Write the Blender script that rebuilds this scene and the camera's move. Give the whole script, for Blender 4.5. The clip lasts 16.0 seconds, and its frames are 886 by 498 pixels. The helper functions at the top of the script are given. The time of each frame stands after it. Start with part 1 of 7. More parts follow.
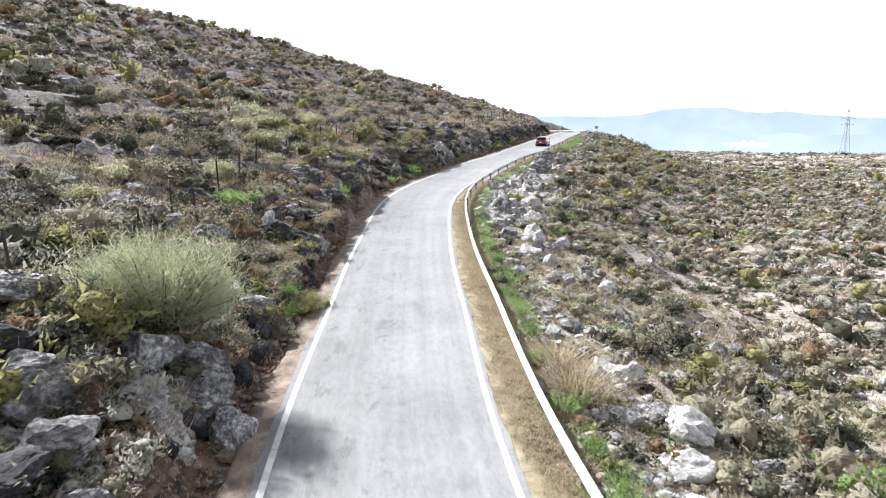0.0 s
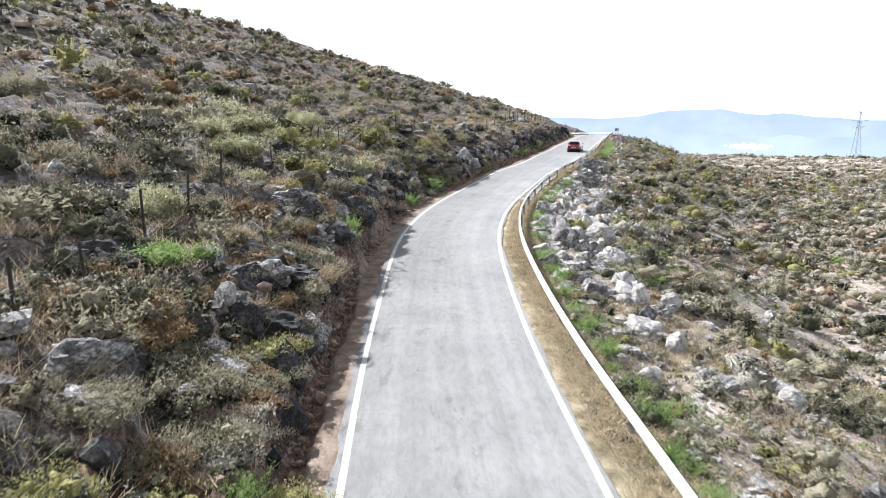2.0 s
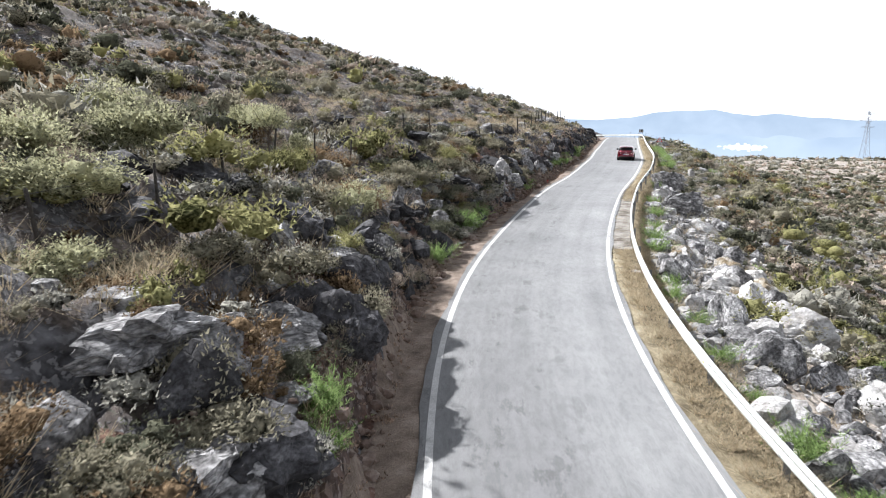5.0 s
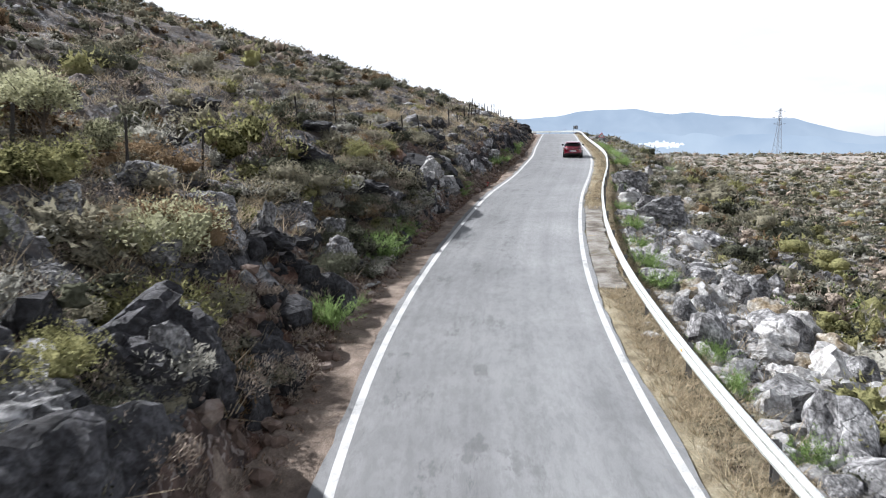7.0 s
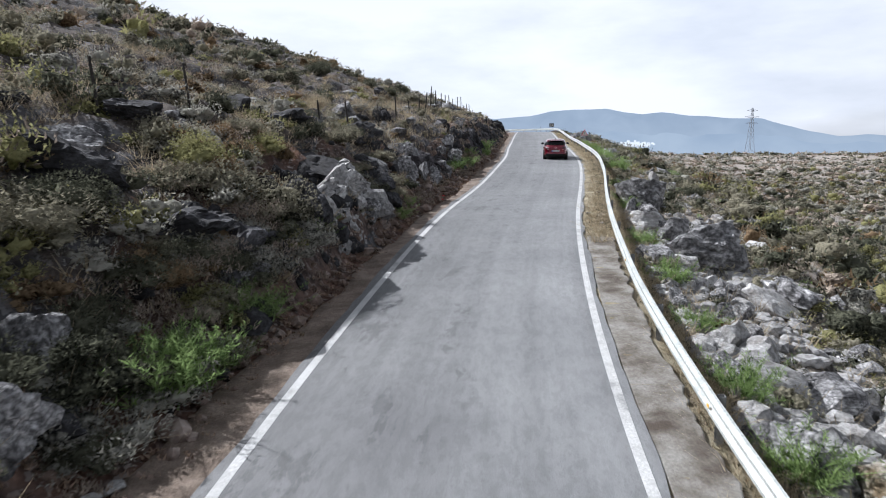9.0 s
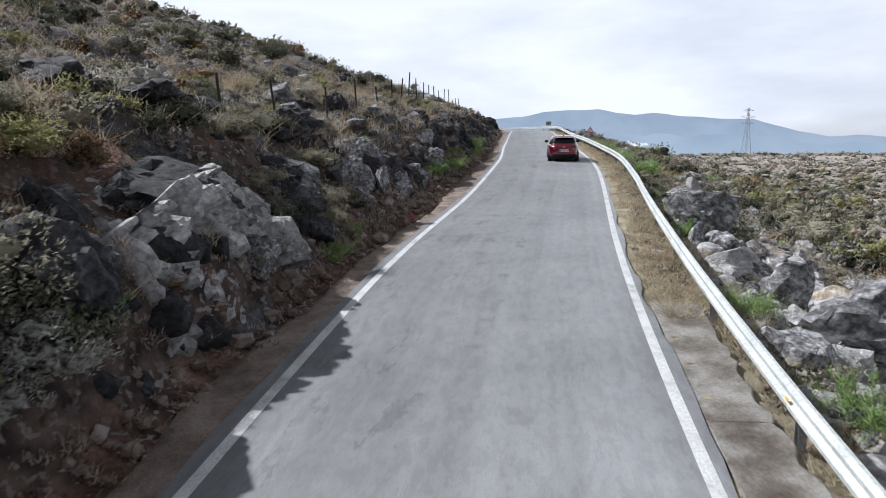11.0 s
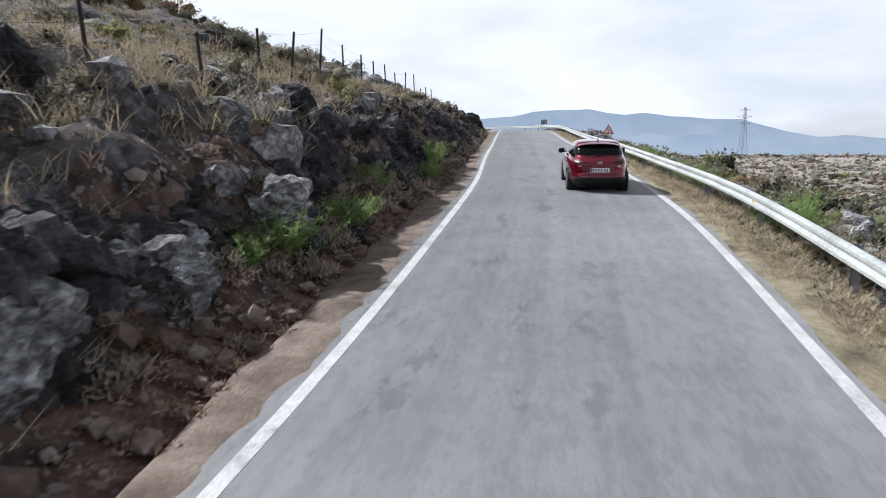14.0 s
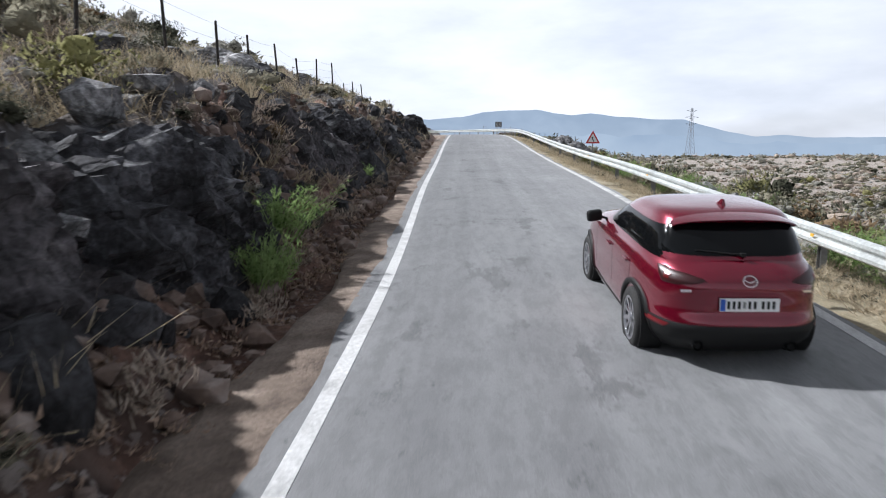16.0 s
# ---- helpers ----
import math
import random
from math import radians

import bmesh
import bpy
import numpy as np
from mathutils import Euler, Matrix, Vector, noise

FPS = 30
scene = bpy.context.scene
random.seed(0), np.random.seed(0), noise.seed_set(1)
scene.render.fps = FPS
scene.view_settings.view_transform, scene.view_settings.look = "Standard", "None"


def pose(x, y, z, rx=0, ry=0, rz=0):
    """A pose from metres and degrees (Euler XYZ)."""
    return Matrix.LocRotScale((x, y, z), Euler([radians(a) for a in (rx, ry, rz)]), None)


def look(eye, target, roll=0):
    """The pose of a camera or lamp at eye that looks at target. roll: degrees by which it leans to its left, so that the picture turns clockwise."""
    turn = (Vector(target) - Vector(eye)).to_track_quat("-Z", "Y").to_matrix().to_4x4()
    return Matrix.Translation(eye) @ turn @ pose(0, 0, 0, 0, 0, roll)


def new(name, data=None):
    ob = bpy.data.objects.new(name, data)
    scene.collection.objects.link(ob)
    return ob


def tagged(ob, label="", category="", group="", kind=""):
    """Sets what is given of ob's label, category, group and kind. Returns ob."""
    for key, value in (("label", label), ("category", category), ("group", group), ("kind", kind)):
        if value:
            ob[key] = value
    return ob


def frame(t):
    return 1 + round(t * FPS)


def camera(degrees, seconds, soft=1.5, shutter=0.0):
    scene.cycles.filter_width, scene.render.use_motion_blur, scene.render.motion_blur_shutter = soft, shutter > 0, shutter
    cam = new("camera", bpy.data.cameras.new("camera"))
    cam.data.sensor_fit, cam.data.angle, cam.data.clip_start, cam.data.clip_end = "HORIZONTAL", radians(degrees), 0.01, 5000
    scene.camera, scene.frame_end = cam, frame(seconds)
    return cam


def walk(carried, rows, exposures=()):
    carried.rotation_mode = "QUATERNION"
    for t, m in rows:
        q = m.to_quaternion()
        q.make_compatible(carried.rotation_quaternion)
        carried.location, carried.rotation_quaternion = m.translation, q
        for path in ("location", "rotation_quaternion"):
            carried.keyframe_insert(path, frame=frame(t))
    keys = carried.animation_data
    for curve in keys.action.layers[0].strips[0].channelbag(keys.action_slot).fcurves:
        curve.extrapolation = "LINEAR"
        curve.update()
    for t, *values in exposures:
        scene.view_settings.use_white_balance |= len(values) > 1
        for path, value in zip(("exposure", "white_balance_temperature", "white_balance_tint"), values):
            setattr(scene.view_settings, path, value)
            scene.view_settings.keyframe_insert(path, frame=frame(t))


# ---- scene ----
cam = camera(70.34, 16.0, soft=1.0, shutter=0.2)
# seconds; the eye, in metres; the turn, in degrees
ROWS = [
    (0.0, -0.000, 0.001, 6.694, 79.599, -0.014, -0.006),
    (0.5, -0.590, 3.274, 6.769, 79.610, -0.051, -0.045),
    (1.0, -1.351, 6.981, 6.855, 79.647, -0.082, -0.055),
    (1.5, -1.993, 10.252, 6.928, 79.675, -0.126, -0.088),
    (2.0, -2.589, 13.815, 6.992, 79.706, -0.137, -0.158),
    (2.5, -3.177, 17.427, 7.061, 79.789, -0.086, -0.234),
    (3.0, -3.672, 21.019, 7.137, 79.823, -0.081, -0.325),
    (3.5, -4.221, 24.531, 7.236, 79.864, -0.048, -0.370),
    (6.0, -4.959, 37.892, 7.209, 79.845, 0.402, -2.234),
    (6.5, -4.471, 40.446, 6.985, 79.858, 0.483, -5.191),
    (7.0, -3.794, 43.273, 6.800, 79.821, 0.520, -7.121),
    (7.5, -3.023, 46.253, 6.734, 79.785, 0.497, -8.196),
    (8.0, -2.155, 49.368, 6.688, 79.772, 0.501, -8.842),
    (8.5, -1.335, 52.417, 6.610, 79.765, 0.501, -9.231),
    (9.0, -0.524, 55.253, 6.532, 79.781, 0.527, -9.512),
    (11.5, 2.615, 67.231, 6.201, 79.863, 0.508, -10.239),
    (12.0, 3.439, 70.013, 6.171, 79.915, 0.491, -10.329),
    (12.5, 4.323, 73.122, 6.128, 79.919, 0.566, -10.363),
    (13.0, 5.293, 76.302, 6.092, 79.914, 0.534, -10.436),
    (13.5, 6.329, 79.504, 6.199, 79.888, 0.500, -10.509),
    (14.0, 7.359, 82.733, 6.371, 79.787, 0.425, -11.021),
    (14.5, 8.226, 85.943, 6.526, 79.713, 0.362, -12.786),
    (15.0, 9.116, 89.098, 6.672, 79.647, 0.238, -14.189),
    (15.5, 10.054, 92.033, 6.761, 79.629, 0.656, -14.773),
    (16.0, 11.063, 95.082, 6.923, 79.787, 0.559, -15.471),
]
EXPOSURES = [(0.0, 1.28, 6100, 11.5), (3.5, 1.10, 6100, 11.5), (6.0, 0.90, 6050, 11.5), (9.0, 0.33, 5850, 11.8), (11.5, 0.28, 5850, 11.8), (16.0, 0.37, 5900, 11.5)]
walk(cam, [(t, pose(x, y, z, rx, ry, rz)) for t, x, y, z, rx, ry, rz in ROWS], EXPOSURES)

# ---- light: a high veil of bright cloud, the sun ahead on the left ----
SUN_AZIMUTH, SUN_HEIGHT = -49.0, 43.0      # degrees from the y axis, clockwise; above the horizon


def make_world():
    world = bpy.data.worlds.new("sky")
    scene.world = world
    world.use_nodes = True
    nodes, links = world.node_tree.nodes, world.node_tree.links
    nodes.clear()
    out = nodes.new("ShaderNodeOutputWorld")
    back = nodes.new("ShaderNodeBackground")
    sky = nodes.new("ShaderNodeTexSky")
    sky.sky_type, sky.sun_disc = "NISHITA", False
    sky.sun_elevation, sky.sun_rotation = radians(SUN_HEIGHT), radians(SUN_AZIMUTH)
    dim = nodes.new("ShaderNodeMix")
    dim.data_type, dim.blend_type = "RGBA", "MULTIPLY"
    dim.inputs[0].default_value = 1.0
    dim.inputs[7].default_value = (0.09, 0.09, 0.09, 1)
    links.new(sky.outputs[0], dim.inputs[6])
    where = nodes.new("ShaderNodeTexCoord")
    flat = nodes.new("ShaderNodeMapping")
    flat.inputs["Scale"].default_value = (1.0, 1.0, 3.2)
    links.new(where.outputs["Generated"], flat.inputs[0])
    clouds = nodes.new("ShaderNodeTexNoise")
    clouds.inputs["Scale"].default_value, clouds.inputs["Detail"].default_value = 2.6, 7
    clouds.inputs["Roughness"].default_value = 0.55
    links.new(flat.outputs[0], clouds.inputs["Vector"])
    tone = nodes.new("ShaderNodeValToRGB")
    tone.color_ramp.elements[0].position, tone.color_ramp.elements[0].color = 0.34, (0.88, 0.91, 0.945, 1)
    tone.color_ramp.elements[1].position, tone.color_ramp.elements[1].color = 0.56, (1.12, 1.13, 1.15, 1)
    links.new(clouds.outputs[0], tone.inputs[0])
    cover = nodes.new("ShaderNodeTexNoise")
    cover.inputs["Scale"].default_value, cover.inputs["Detail"].default_value = 1.7, 5
    links.new(flat.outputs[0], cover.inputs["Vector"])
    part = nodes.new("ShaderNodeMapRange")
    part.inputs[1].default_value, part.inputs[2].default_value = 0.30, 0.46
    part.inputs[3].default_value, part.inputs[4].default_value = 0.55, 1.0
    links.new(cover.outputs[0], part.inputs[0])
    mixed = nodes.new("ShaderNodeMix")
    mixed.data_type = "RGBA"
    links.new(part.outputs[0], mixed.inputs[0])
    links.new(dim.outputs[2], mixed.inputs[6])
    links.new(tone.outputs[0], mixed.inputs[7])
    links.new(mixed.outputs[2], back.inputs[0])
    # the veil is brightest in the haze near the horizon
    height = nodes.new("ShaderNodeSeparateXYZ")
    links.new(where.outputs["Generated"], height.inputs[0])
    haze = nodes.new("ShaderNodeMapRange")
    haze.interpolation_type = "SMOOTHSTEP"
    haze.inputs[1].default_value, haze.inputs[2].default_value = 0.12, 0.62
    haze.inputs[3].default_value, haze.inputs[4].default_value = 0.74, 0.26
    links.new(height.outputs[2], haze.inputs[0])
    # and on the sun's side of the sky
    side = nodes.new("ShaderNodeVectorMath")
    side.operation = "DOT_PRODUCT"
    a, e = radians(SUN_AZIMUTH), radians(SUN_HEIGHT)
    side.inputs[1].default_value = (math.sin(a) * math.cos(e), math.cos(a) * math.cos(e), math.sin(e))
    links.new(where.outputs["Generated"], side.inputs[0])
    sunward = nodes.new("ShaderNodeMapRange")
    sunward.interpolation_type = "SMOOTHSTEP"
    sunward.inputs[1].default_value, sunward.inputs[2].default_value = -0.9, 0.30
    sunward.inputs[3].default_value, sunward.inputs[4].default_value = 0.42, 1.0
    links.new(side.outputs["Value"], sunward.inputs[0])
    bright = nodes.new("ShaderNodeMath")
    bright.operation = "MULTIPLY"
    links.new(haze.outputs[0], bright.inputs[0])
    links.new(sunward.outputs[0], bright.inputs[1])
    links.new(bright.outputs[0], back.inputs[1])
    links.new(back.outputs[0], out.inputs[0])


def make_sun():
    lamp = bpy.data.lights.new("sun", "SUN")
    lamp.energy, lamp.angle, lamp.color = 5.0, radians(1.2), (1.0, 0.965, 0.91)
    a, e = radians(SUN_AZIMUTH), radians(SUN_HEIGHT)
    way = Vector((math.sin(a) * math.cos(e), math.cos(a) * math.cos(e), math.sin(e)))
    new("sun", lamp).matrix_world = look(way * 300, (0, 0, 0))


make_world()
make_sun()

# ---- materials ----
def surface(name, colours, scale=1.0, fine=18.0, rough=0.8, bump=0.3, bump_scale=None, metal=0.0, by_thing=0.0, coat=0.0, stretch=(1, 1, 1), spread=(0.3, 0.7), mottled=(0.72, 1.25)):
    """A Principled surface: colours run along a broad noise, a fine noise mottles them, and a bump follows the fine one.
    scale, fine: noise cells a metre; by_thing: how much the tone varies from object to object."""
    m = bpy.data.materials.new(name)
    m.use_nodes = True
    nodes, links = m.node_tree.nodes, m.node_tree.links
    b = nodes["Principled BSDF"]
    b.inputs["Roughness"].default_value, b.inputs["Metallic"].default_value = rough, metal
    b.inputs["Coat Weight"].default_value = coat
    b.inputs["Coat Roughness"].default_value = 0.05
    where = nodes.new("ShaderNodeTexCoord")
    stretched = nodes.new("ShaderNodeMapping")
    stretched.inputs["Scale"].default_value = stretch
    links.new(where.outputs["Object"], stretched.inputs[0])
    broad = nodes.new("ShaderNodeTexNoise")
    broad.inputs["Scale"].default_value, broad.inputs["Detail"].default_value = scale, 6
    broad.inputs["Roughness"].default_value = 0.62
    links.new(stretched.outputs[0], broad.inputs["Vector"])
    ramp = nodes.new("ShaderNodeValToRGB")
    e = ramp.color_ramp.elements
    while len(e) < len(colours):
        e.new(0.5)
    for i, c in enumerate(colours):
        e[i].position = spread[0] + (spread[1] - spread[0]) * i / max(1, len(colours) - 1)
        e[i].color = (*c, 1)
    links.new(broad.outputs[0], ramp.inputs[0])
    grain = nodes.new("ShaderNodeTexNoise")
    grain.inputs["Scale"].default_value, grain.inputs["Detail"].default_value = fine, 5
    links.new(stretched.outputs[0], grain.inputs["Vector"])
    mottle = nodes.new("ShaderNodeMapRange")
    mottle.inputs[1].default_value, mottle.inputs[2].default_value = 0.25, 0.75
    mottle.inputs[3].default_value, mottle.inputs[4].default_value = mottled
    links.new(grain.outputs[0], mottle.inputs[0])
    value = mottle.outputs[0]
    if by_thing:
        info = nodes.new("ShaderNodeObjectInfo")
        each = nodes.new("ShaderNodeMapRange")
        each.inputs[3].default_value, each.inputs[4].default_value = 1 - by_thing, 1 + by_thing
        links.new(info.outputs["Random"], each.inputs[0])
        both = nodes.new("ShaderNodeMath")
        both.operation = "MULTIPLY"
        links.new(value, both.inputs[0])
        links.new(each.outputs[0], both.inputs[1])
        value = both.outputs[0]
    paint = nodes.new("ShaderNodeVectorMath")
    paint.operation = "SCALE"
    links.new(ramp.outputs[0], paint.inputs[0])
    links.new(value, paint.inputs["Scale"])
    links.new(paint.outputs[0], b.inputs["Base Color"])
    if bump:
        relief = nodes.new("ShaderNodeTexNoise")
        relief.inputs["Scale"].default_value, relief.inputs["Detail"].default_value = bump_scale or fine, 9
        relief.inputs["Roughness"].default_value = 0.66
        links.new(stretched.outputs[0], relief.inputs["Vector"])
        bumped = nodes.new("ShaderNodeBump")
        bumped.inputs["Strength"].default_value, bumped.inputs["Distance"].default_value = bump, 0.05
        links.new(relief.outputs[0], bumped.inputs["Height"])
        links.new(bumped.outputs[0], b.inputs["Normal"])
    return m


def leafy(name, dark, light, glow=0.35, patch=0.45, by_thing=0.3):
    """Leaves: dull, a little light comes through; the tone varies from leaf to leaf, clump to clump and plant to plant."""
    m = bpy.data.materials.new(name)
    m.use_nodes = True
    nodes, links = m.node_tree.nodes, m.node_tree.links
    nodes.clear()
    out = nodes.new("ShaderNodeOutputMaterial")
    place = nodes.new("ShaderNodeNewGeometry")
    info = nodes.new("ShaderNodeObjectInfo")
    tone = nodes.new("ShaderNodeTexNoise")
    tone.inputs["Scale"].default_value, tone.inputs["Detail"].default_value = patch, 3
    links.new(place.outputs["Position"], tone.inputs["Vector"])
    a = nodes.new("ShaderNodeMath")
    a.operation = "MULTIPLY_ADD"
    a.inputs[1].default_value = 0.5
    links.new(place.outputs["Random Per Island"], a.inputs[0])
    links.new(tone.outputs[0], a.inputs[2])
    c = nodes.new("ShaderNodeMath")
    c.operation = "MULTIPLY_ADD"
    c.inputs[1].default_value = by_thing
    links.new(info.outputs["Random"], c.inputs[0])
    links.new(a.outputs[0], c.inputs[2])
    speck = nodes.new("ShaderNodeTexNoise")
    speck.inputs["Scale"].default_value, speck.inputs["Detail"].default_value = 10.0, 2
    speck.inputs["Roughness"].default_value = 0.55
    links.new(place.outputs["Position"], speck.inputs["Vector"])
    e = nodes.new("ShaderNodeMath")
    e.operation = "MULTIPLY_ADD"
    e.inputs[1].default_value = 2.0
    links.new(speck.outputs[0], e.inputs[0])
    links.new(c.outputs[0], e.inputs[2])
    f = nodes.new("ShaderNodeMath")
    f.operation = "SUBTRACT"
    f.inputs[1].default_value = 0.96
    links.new(e.outputs[0], f.inputs[0])
    relief = nodes.new("ShaderNodeBump")
    relief.inputs["Strength"].default_value, relief.inputs["Distance"].default_value = 1.0, 0.12
    links.new(speck.outputs[0], relief.inputs["Height"])
    ramp = nodes.new("ShaderNodeValToRGB")
    ramp.color_ramp.elements[0].position, ramp.color_ramp.elements[0].color = 0.42, (*dark, 1)
    ramp.color_ramp.elements[1].position, ramp.color_ramp.elements[1].color = 1.0, (*light, 1)
    links.new(f.outputs[0], ramp.inputs[0])
    diffuse = nodes.new("ShaderNodeBsdfDiffuse")
    through_leaf = nodes.new("ShaderNodeBsdfTranslucent")
    links.new(ramp.outputs[0], diffuse.inputs[0])
    links.new(ramp.outputs[0], through_leaf.inputs[0])
    links.new(relief.outputs[0], diffuse.inputs["Normal"])
    both = nodes.new("ShaderNodeMixShader")
    both.inputs[0].default_value = glow
    links.new(diffuse.outputs[0], both.inputs[1])
    links.new(through_leaf.outputs[0], both.inputs[2])
    links.new(both.outputs[0], out.inputs[0])
    return m


def soil_material(name, colours, pebble, rock_dark, rock_light):
    """Stony ground; limestone shows where it is steep, and loose stones lie on it."""
    m = surface(name, colours, 1.4, 15.0, 0.95, 1.0, 7.0, spread=(0.3, 0.72), mottled=(0.48, 1.5))
    nodes, links = m.node_tree.nodes, m.node_tree.links
    b = nodes["Principled BSDF"]
    soil = b.inputs["Base Color"].links[0].from_socket
    place = nodes.new("ShaderNodeNewGeometry")
    split = nodes.new("ShaderNodeSeparateXYZ")
    links.new(place.outputs["Normal"], split.inputs[0])
    ragged = nodes.new("ShaderNodeTexNoise")
    ragged.inputs["Scale"].default_value, ragged.inputs["Detail"].default_value = 1.3, 6
    links.new(place.outputs["Position"], ragged.inputs["Vector"])
    steep = nodes.new("ShaderNodeMath")
    steep.operation = "MULTIPLY_ADD"
    steep.inputs[1].default_value = -0.75
    links.new(split.outputs[2], steep.inputs[0])
    links.new(ragged.outputs[0], steep.inputs[2])
    bare = nodes.new("ShaderNodeMapRange")
    bare.inputs[1].default_value, bare.inputs[2].default_value = -0.16, 0.0
    links.new(steep.outputs[0], bare.inputs[0])
    veins = nodes.new("ShaderNodeTexNoise")
    veins.inputs["Scale"].default_value, veins.inputs["Detail"].default_value = 3.0, 8
    links.new(place.outputs["Position"], veins.inputs["Vector"])
    stone = nodes.new("ShaderNodeValToRGB")
    stone.color_ramp.elements[0].position, stone.color_ramp.elements[0].color = 0.36, (*rock_dark, 1)
    stone.color_ramp.elements[1].position, stone.color_ramp.elements[1].color = 0.74, (*rock_light, 1)
    links.new(veins.outputs[0], stone.inputs[0])
    mixed = nodes.new("ShaderNodeMix")
    mixed.data_type = "RGBA"
    links.new(bare.outputs[0], mixed.inputs[0])
    links.new(soil, mixed.inputs[6])
    links.new(stone.outputs[0], mixed.inputs[7])
    # loose pale stones and straw lie about on it
    pebbles = nodes.new("ShaderNodeTexNoise")
    pebbles.inputs["Scale"].default_value, pebbles.inputs["Detail"].default_value = 7.5, 4
    links.new(place.outputs["Position"], pebbles.inputs["Vector"])
    core = nodes.new("ShaderNodeMapRange")
    core.inputs[1].default_value, core.inputs[2].default_value = 0.55, 0.585
    links.new(pebbles.outputs[0], core.inputs[0])
    some = nodes.new("ShaderNodeMapRange")
    some.inputs[1].default_value, some.inputs[2].default_value = 0.35, 0.65
    links.new(ragged.outputs[0], some.inputs[0])
    stones = nodes.new("ShaderNodeMath")
    stones.operation = "MULTIPLY"
    links.new(some.outputs[0], stones.inputs[0])
    links.new(core.outputs[0], stones.inputs[1])
    strewn_on = nodes.new("ShaderNodeMix")
    strewn_on.data_type = "RGBA"
    strewn_on.inputs[7].default_value = (*pebble, 1)
    links.new(stones.outputs[0], strewn_on.inputs[0])
    links.new(mixed.outputs[2], strewn_on.inputs[6])
    links.new(strewn_on.outputs[2], b.inputs["Base Color"])
    raised = nodes.new("ShaderNodeBump")
    raised.inputs["Strength"].default_value, raised.inputs["Distance"].default_value = 0.8, 0.06
    links.new(stones.outputs[0], raised.inputs["Height"])
    links.new(b.inputs["Normal"].links[0].from_socket, raised.inputs["Normal"])
    links.new(raised.outputs[0], b.inputs["Normal"])
    return m


def asphalt_material():
    """Old pale asphalt: fine chippings, dark worn bands along the road and ragged dark patches."""
    m = surface("old_asphalt", [(0.148, 0.150, 0.154), (0.182, 0.184, 0.188), (0.214, 0.216, 0.219)], 0.35, 110.0, 0.62, 0.3, 120.0)
    nodes, links = m.node_tree.nodes, m.node_tree.links
    b = nodes["Principled BSDF"]
    grey = b.inputs["Base Color"].links[0].from_socket
    uv = nodes.new("ShaderNodeUVMap")
    uv.uv_map = "along"
    bands = nodes.new("ShaderNodeMapping")
    bands.inputs["Scale"].default_value = (2.4, 0.05, 1)
    links.new(uv.outputs[0], bands.inputs[0])
    wear = nodes.new("ShaderNodeTexNoise")
    wear.inputs["Scale"].default_value, wear.inputs["Detail"].default_value = 1.0, 5
    links.new(bands.outputs[0], wear.inputs["Vector"])
    worn = nodes.new("ShaderNodeMapRange")
    worn.inputs[1].default_value, worn.inputs[2].default_value = 0.35, 0.65
    worn.inputs[3].default_value, worn.inputs[4].default_value = 0.88, 1.08
    links.new(wear.outputs[0], worn.inputs[0])
    patch_place = nodes.new("ShaderNodeMapping")
    patch_place.inputs["Scale"].default_value = (1.25, 0.5, 1)
    links.new(uv.outputs[0], patch_place.inputs[0])
    patches = nodes.new("ShaderNodeTexNoise")
    patches.inputs["Scale"].default_value, patches.inputs["Detail"].default_value = 1.0, 12
    patches.inputs["Roughness"].default_value = 0.74
    links.new(patch_place.outputs[0], patches.inputs["Vector"])
    dark = nodes.new("ShaderNodeMapRange")
    dark.inputs[1].default_value, dark.inputs[2].default_value = 0.565, 0.595
    dark.inputs[3].default_value, dark.inputs[4].default_value = 1.0, 0.70
    links.new(patches.outputs[0], dark.inputs[0])
    scab_place = nodes.new("ShaderNodeMapping")
    scab_place.inputs["Scale"].default_value = (6.0, 2.0, 1)
    links.new(uv.outputs[0], scab_place.inputs[0])
    scabs = nodes.new("ShaderNodeTexNoise")
    scabs.inputs["Scale"].default_value, scabs.inputs["Detail"].default_value = 1.0, 12
    scabs.inputs["Roughness"].default_value = 0.78
    links.new(scab_place.outputs[0], scabs.inputs["Vector"])
    scabbed = nodes.new("ShaderNodeMapRange")
    scabbed.inputs[1].default_value, scabbed.inputs[2].default_value = 0.48, 0.54
    scabbed.inputs[3].default_value, scabbed.inputs[4].default_value = 1.05, 0.90
    links.new(scabs.outputs[0], scabbed.inputs[0])
    blotch = nodes.new("ShaderNodeMath")
    blotch.operation = "MULTIPLY"
    # patches lie in the left lane and the middle; the right lane is clean
    lane = nodes.new("ShaderNodeSeparateXYZ")
    links.new(uv.outputs[0], lane.inputs[0])
    share = nodes.new("ShaderNodeMapRange")
    share.inputs[1].default_value, share.inputs[2].default_value = -0.4, 1.0
    share.inputs[3].default_value, share.inputs[4].default_value = 1.0, 0.2
    links.new(lane.outputs[0], share.inputs[0])
    laid = nodes.new("ShaderNodeMix")
    laid.inputs[2].default_value = 1.0
    links.new(share.outputs[0], laid.inputs[0])
    links.new(dark.outputs[0], laid.inputs[3])
    links.new(laid.outputs[0], blotch.inputs[0])
    links.new(scabbed.outputs[0], blotch.inputs[1])
    both = nodes.new("ShaderNodeMath")
    both.operation = "MULTIPLY"
    links.new(worn.outputs[0], both.inputs[0])
    links.new(blotch.outputs[0], both.inputs[1])
    paint = nodes.new("ShaderNodeVectorMath")
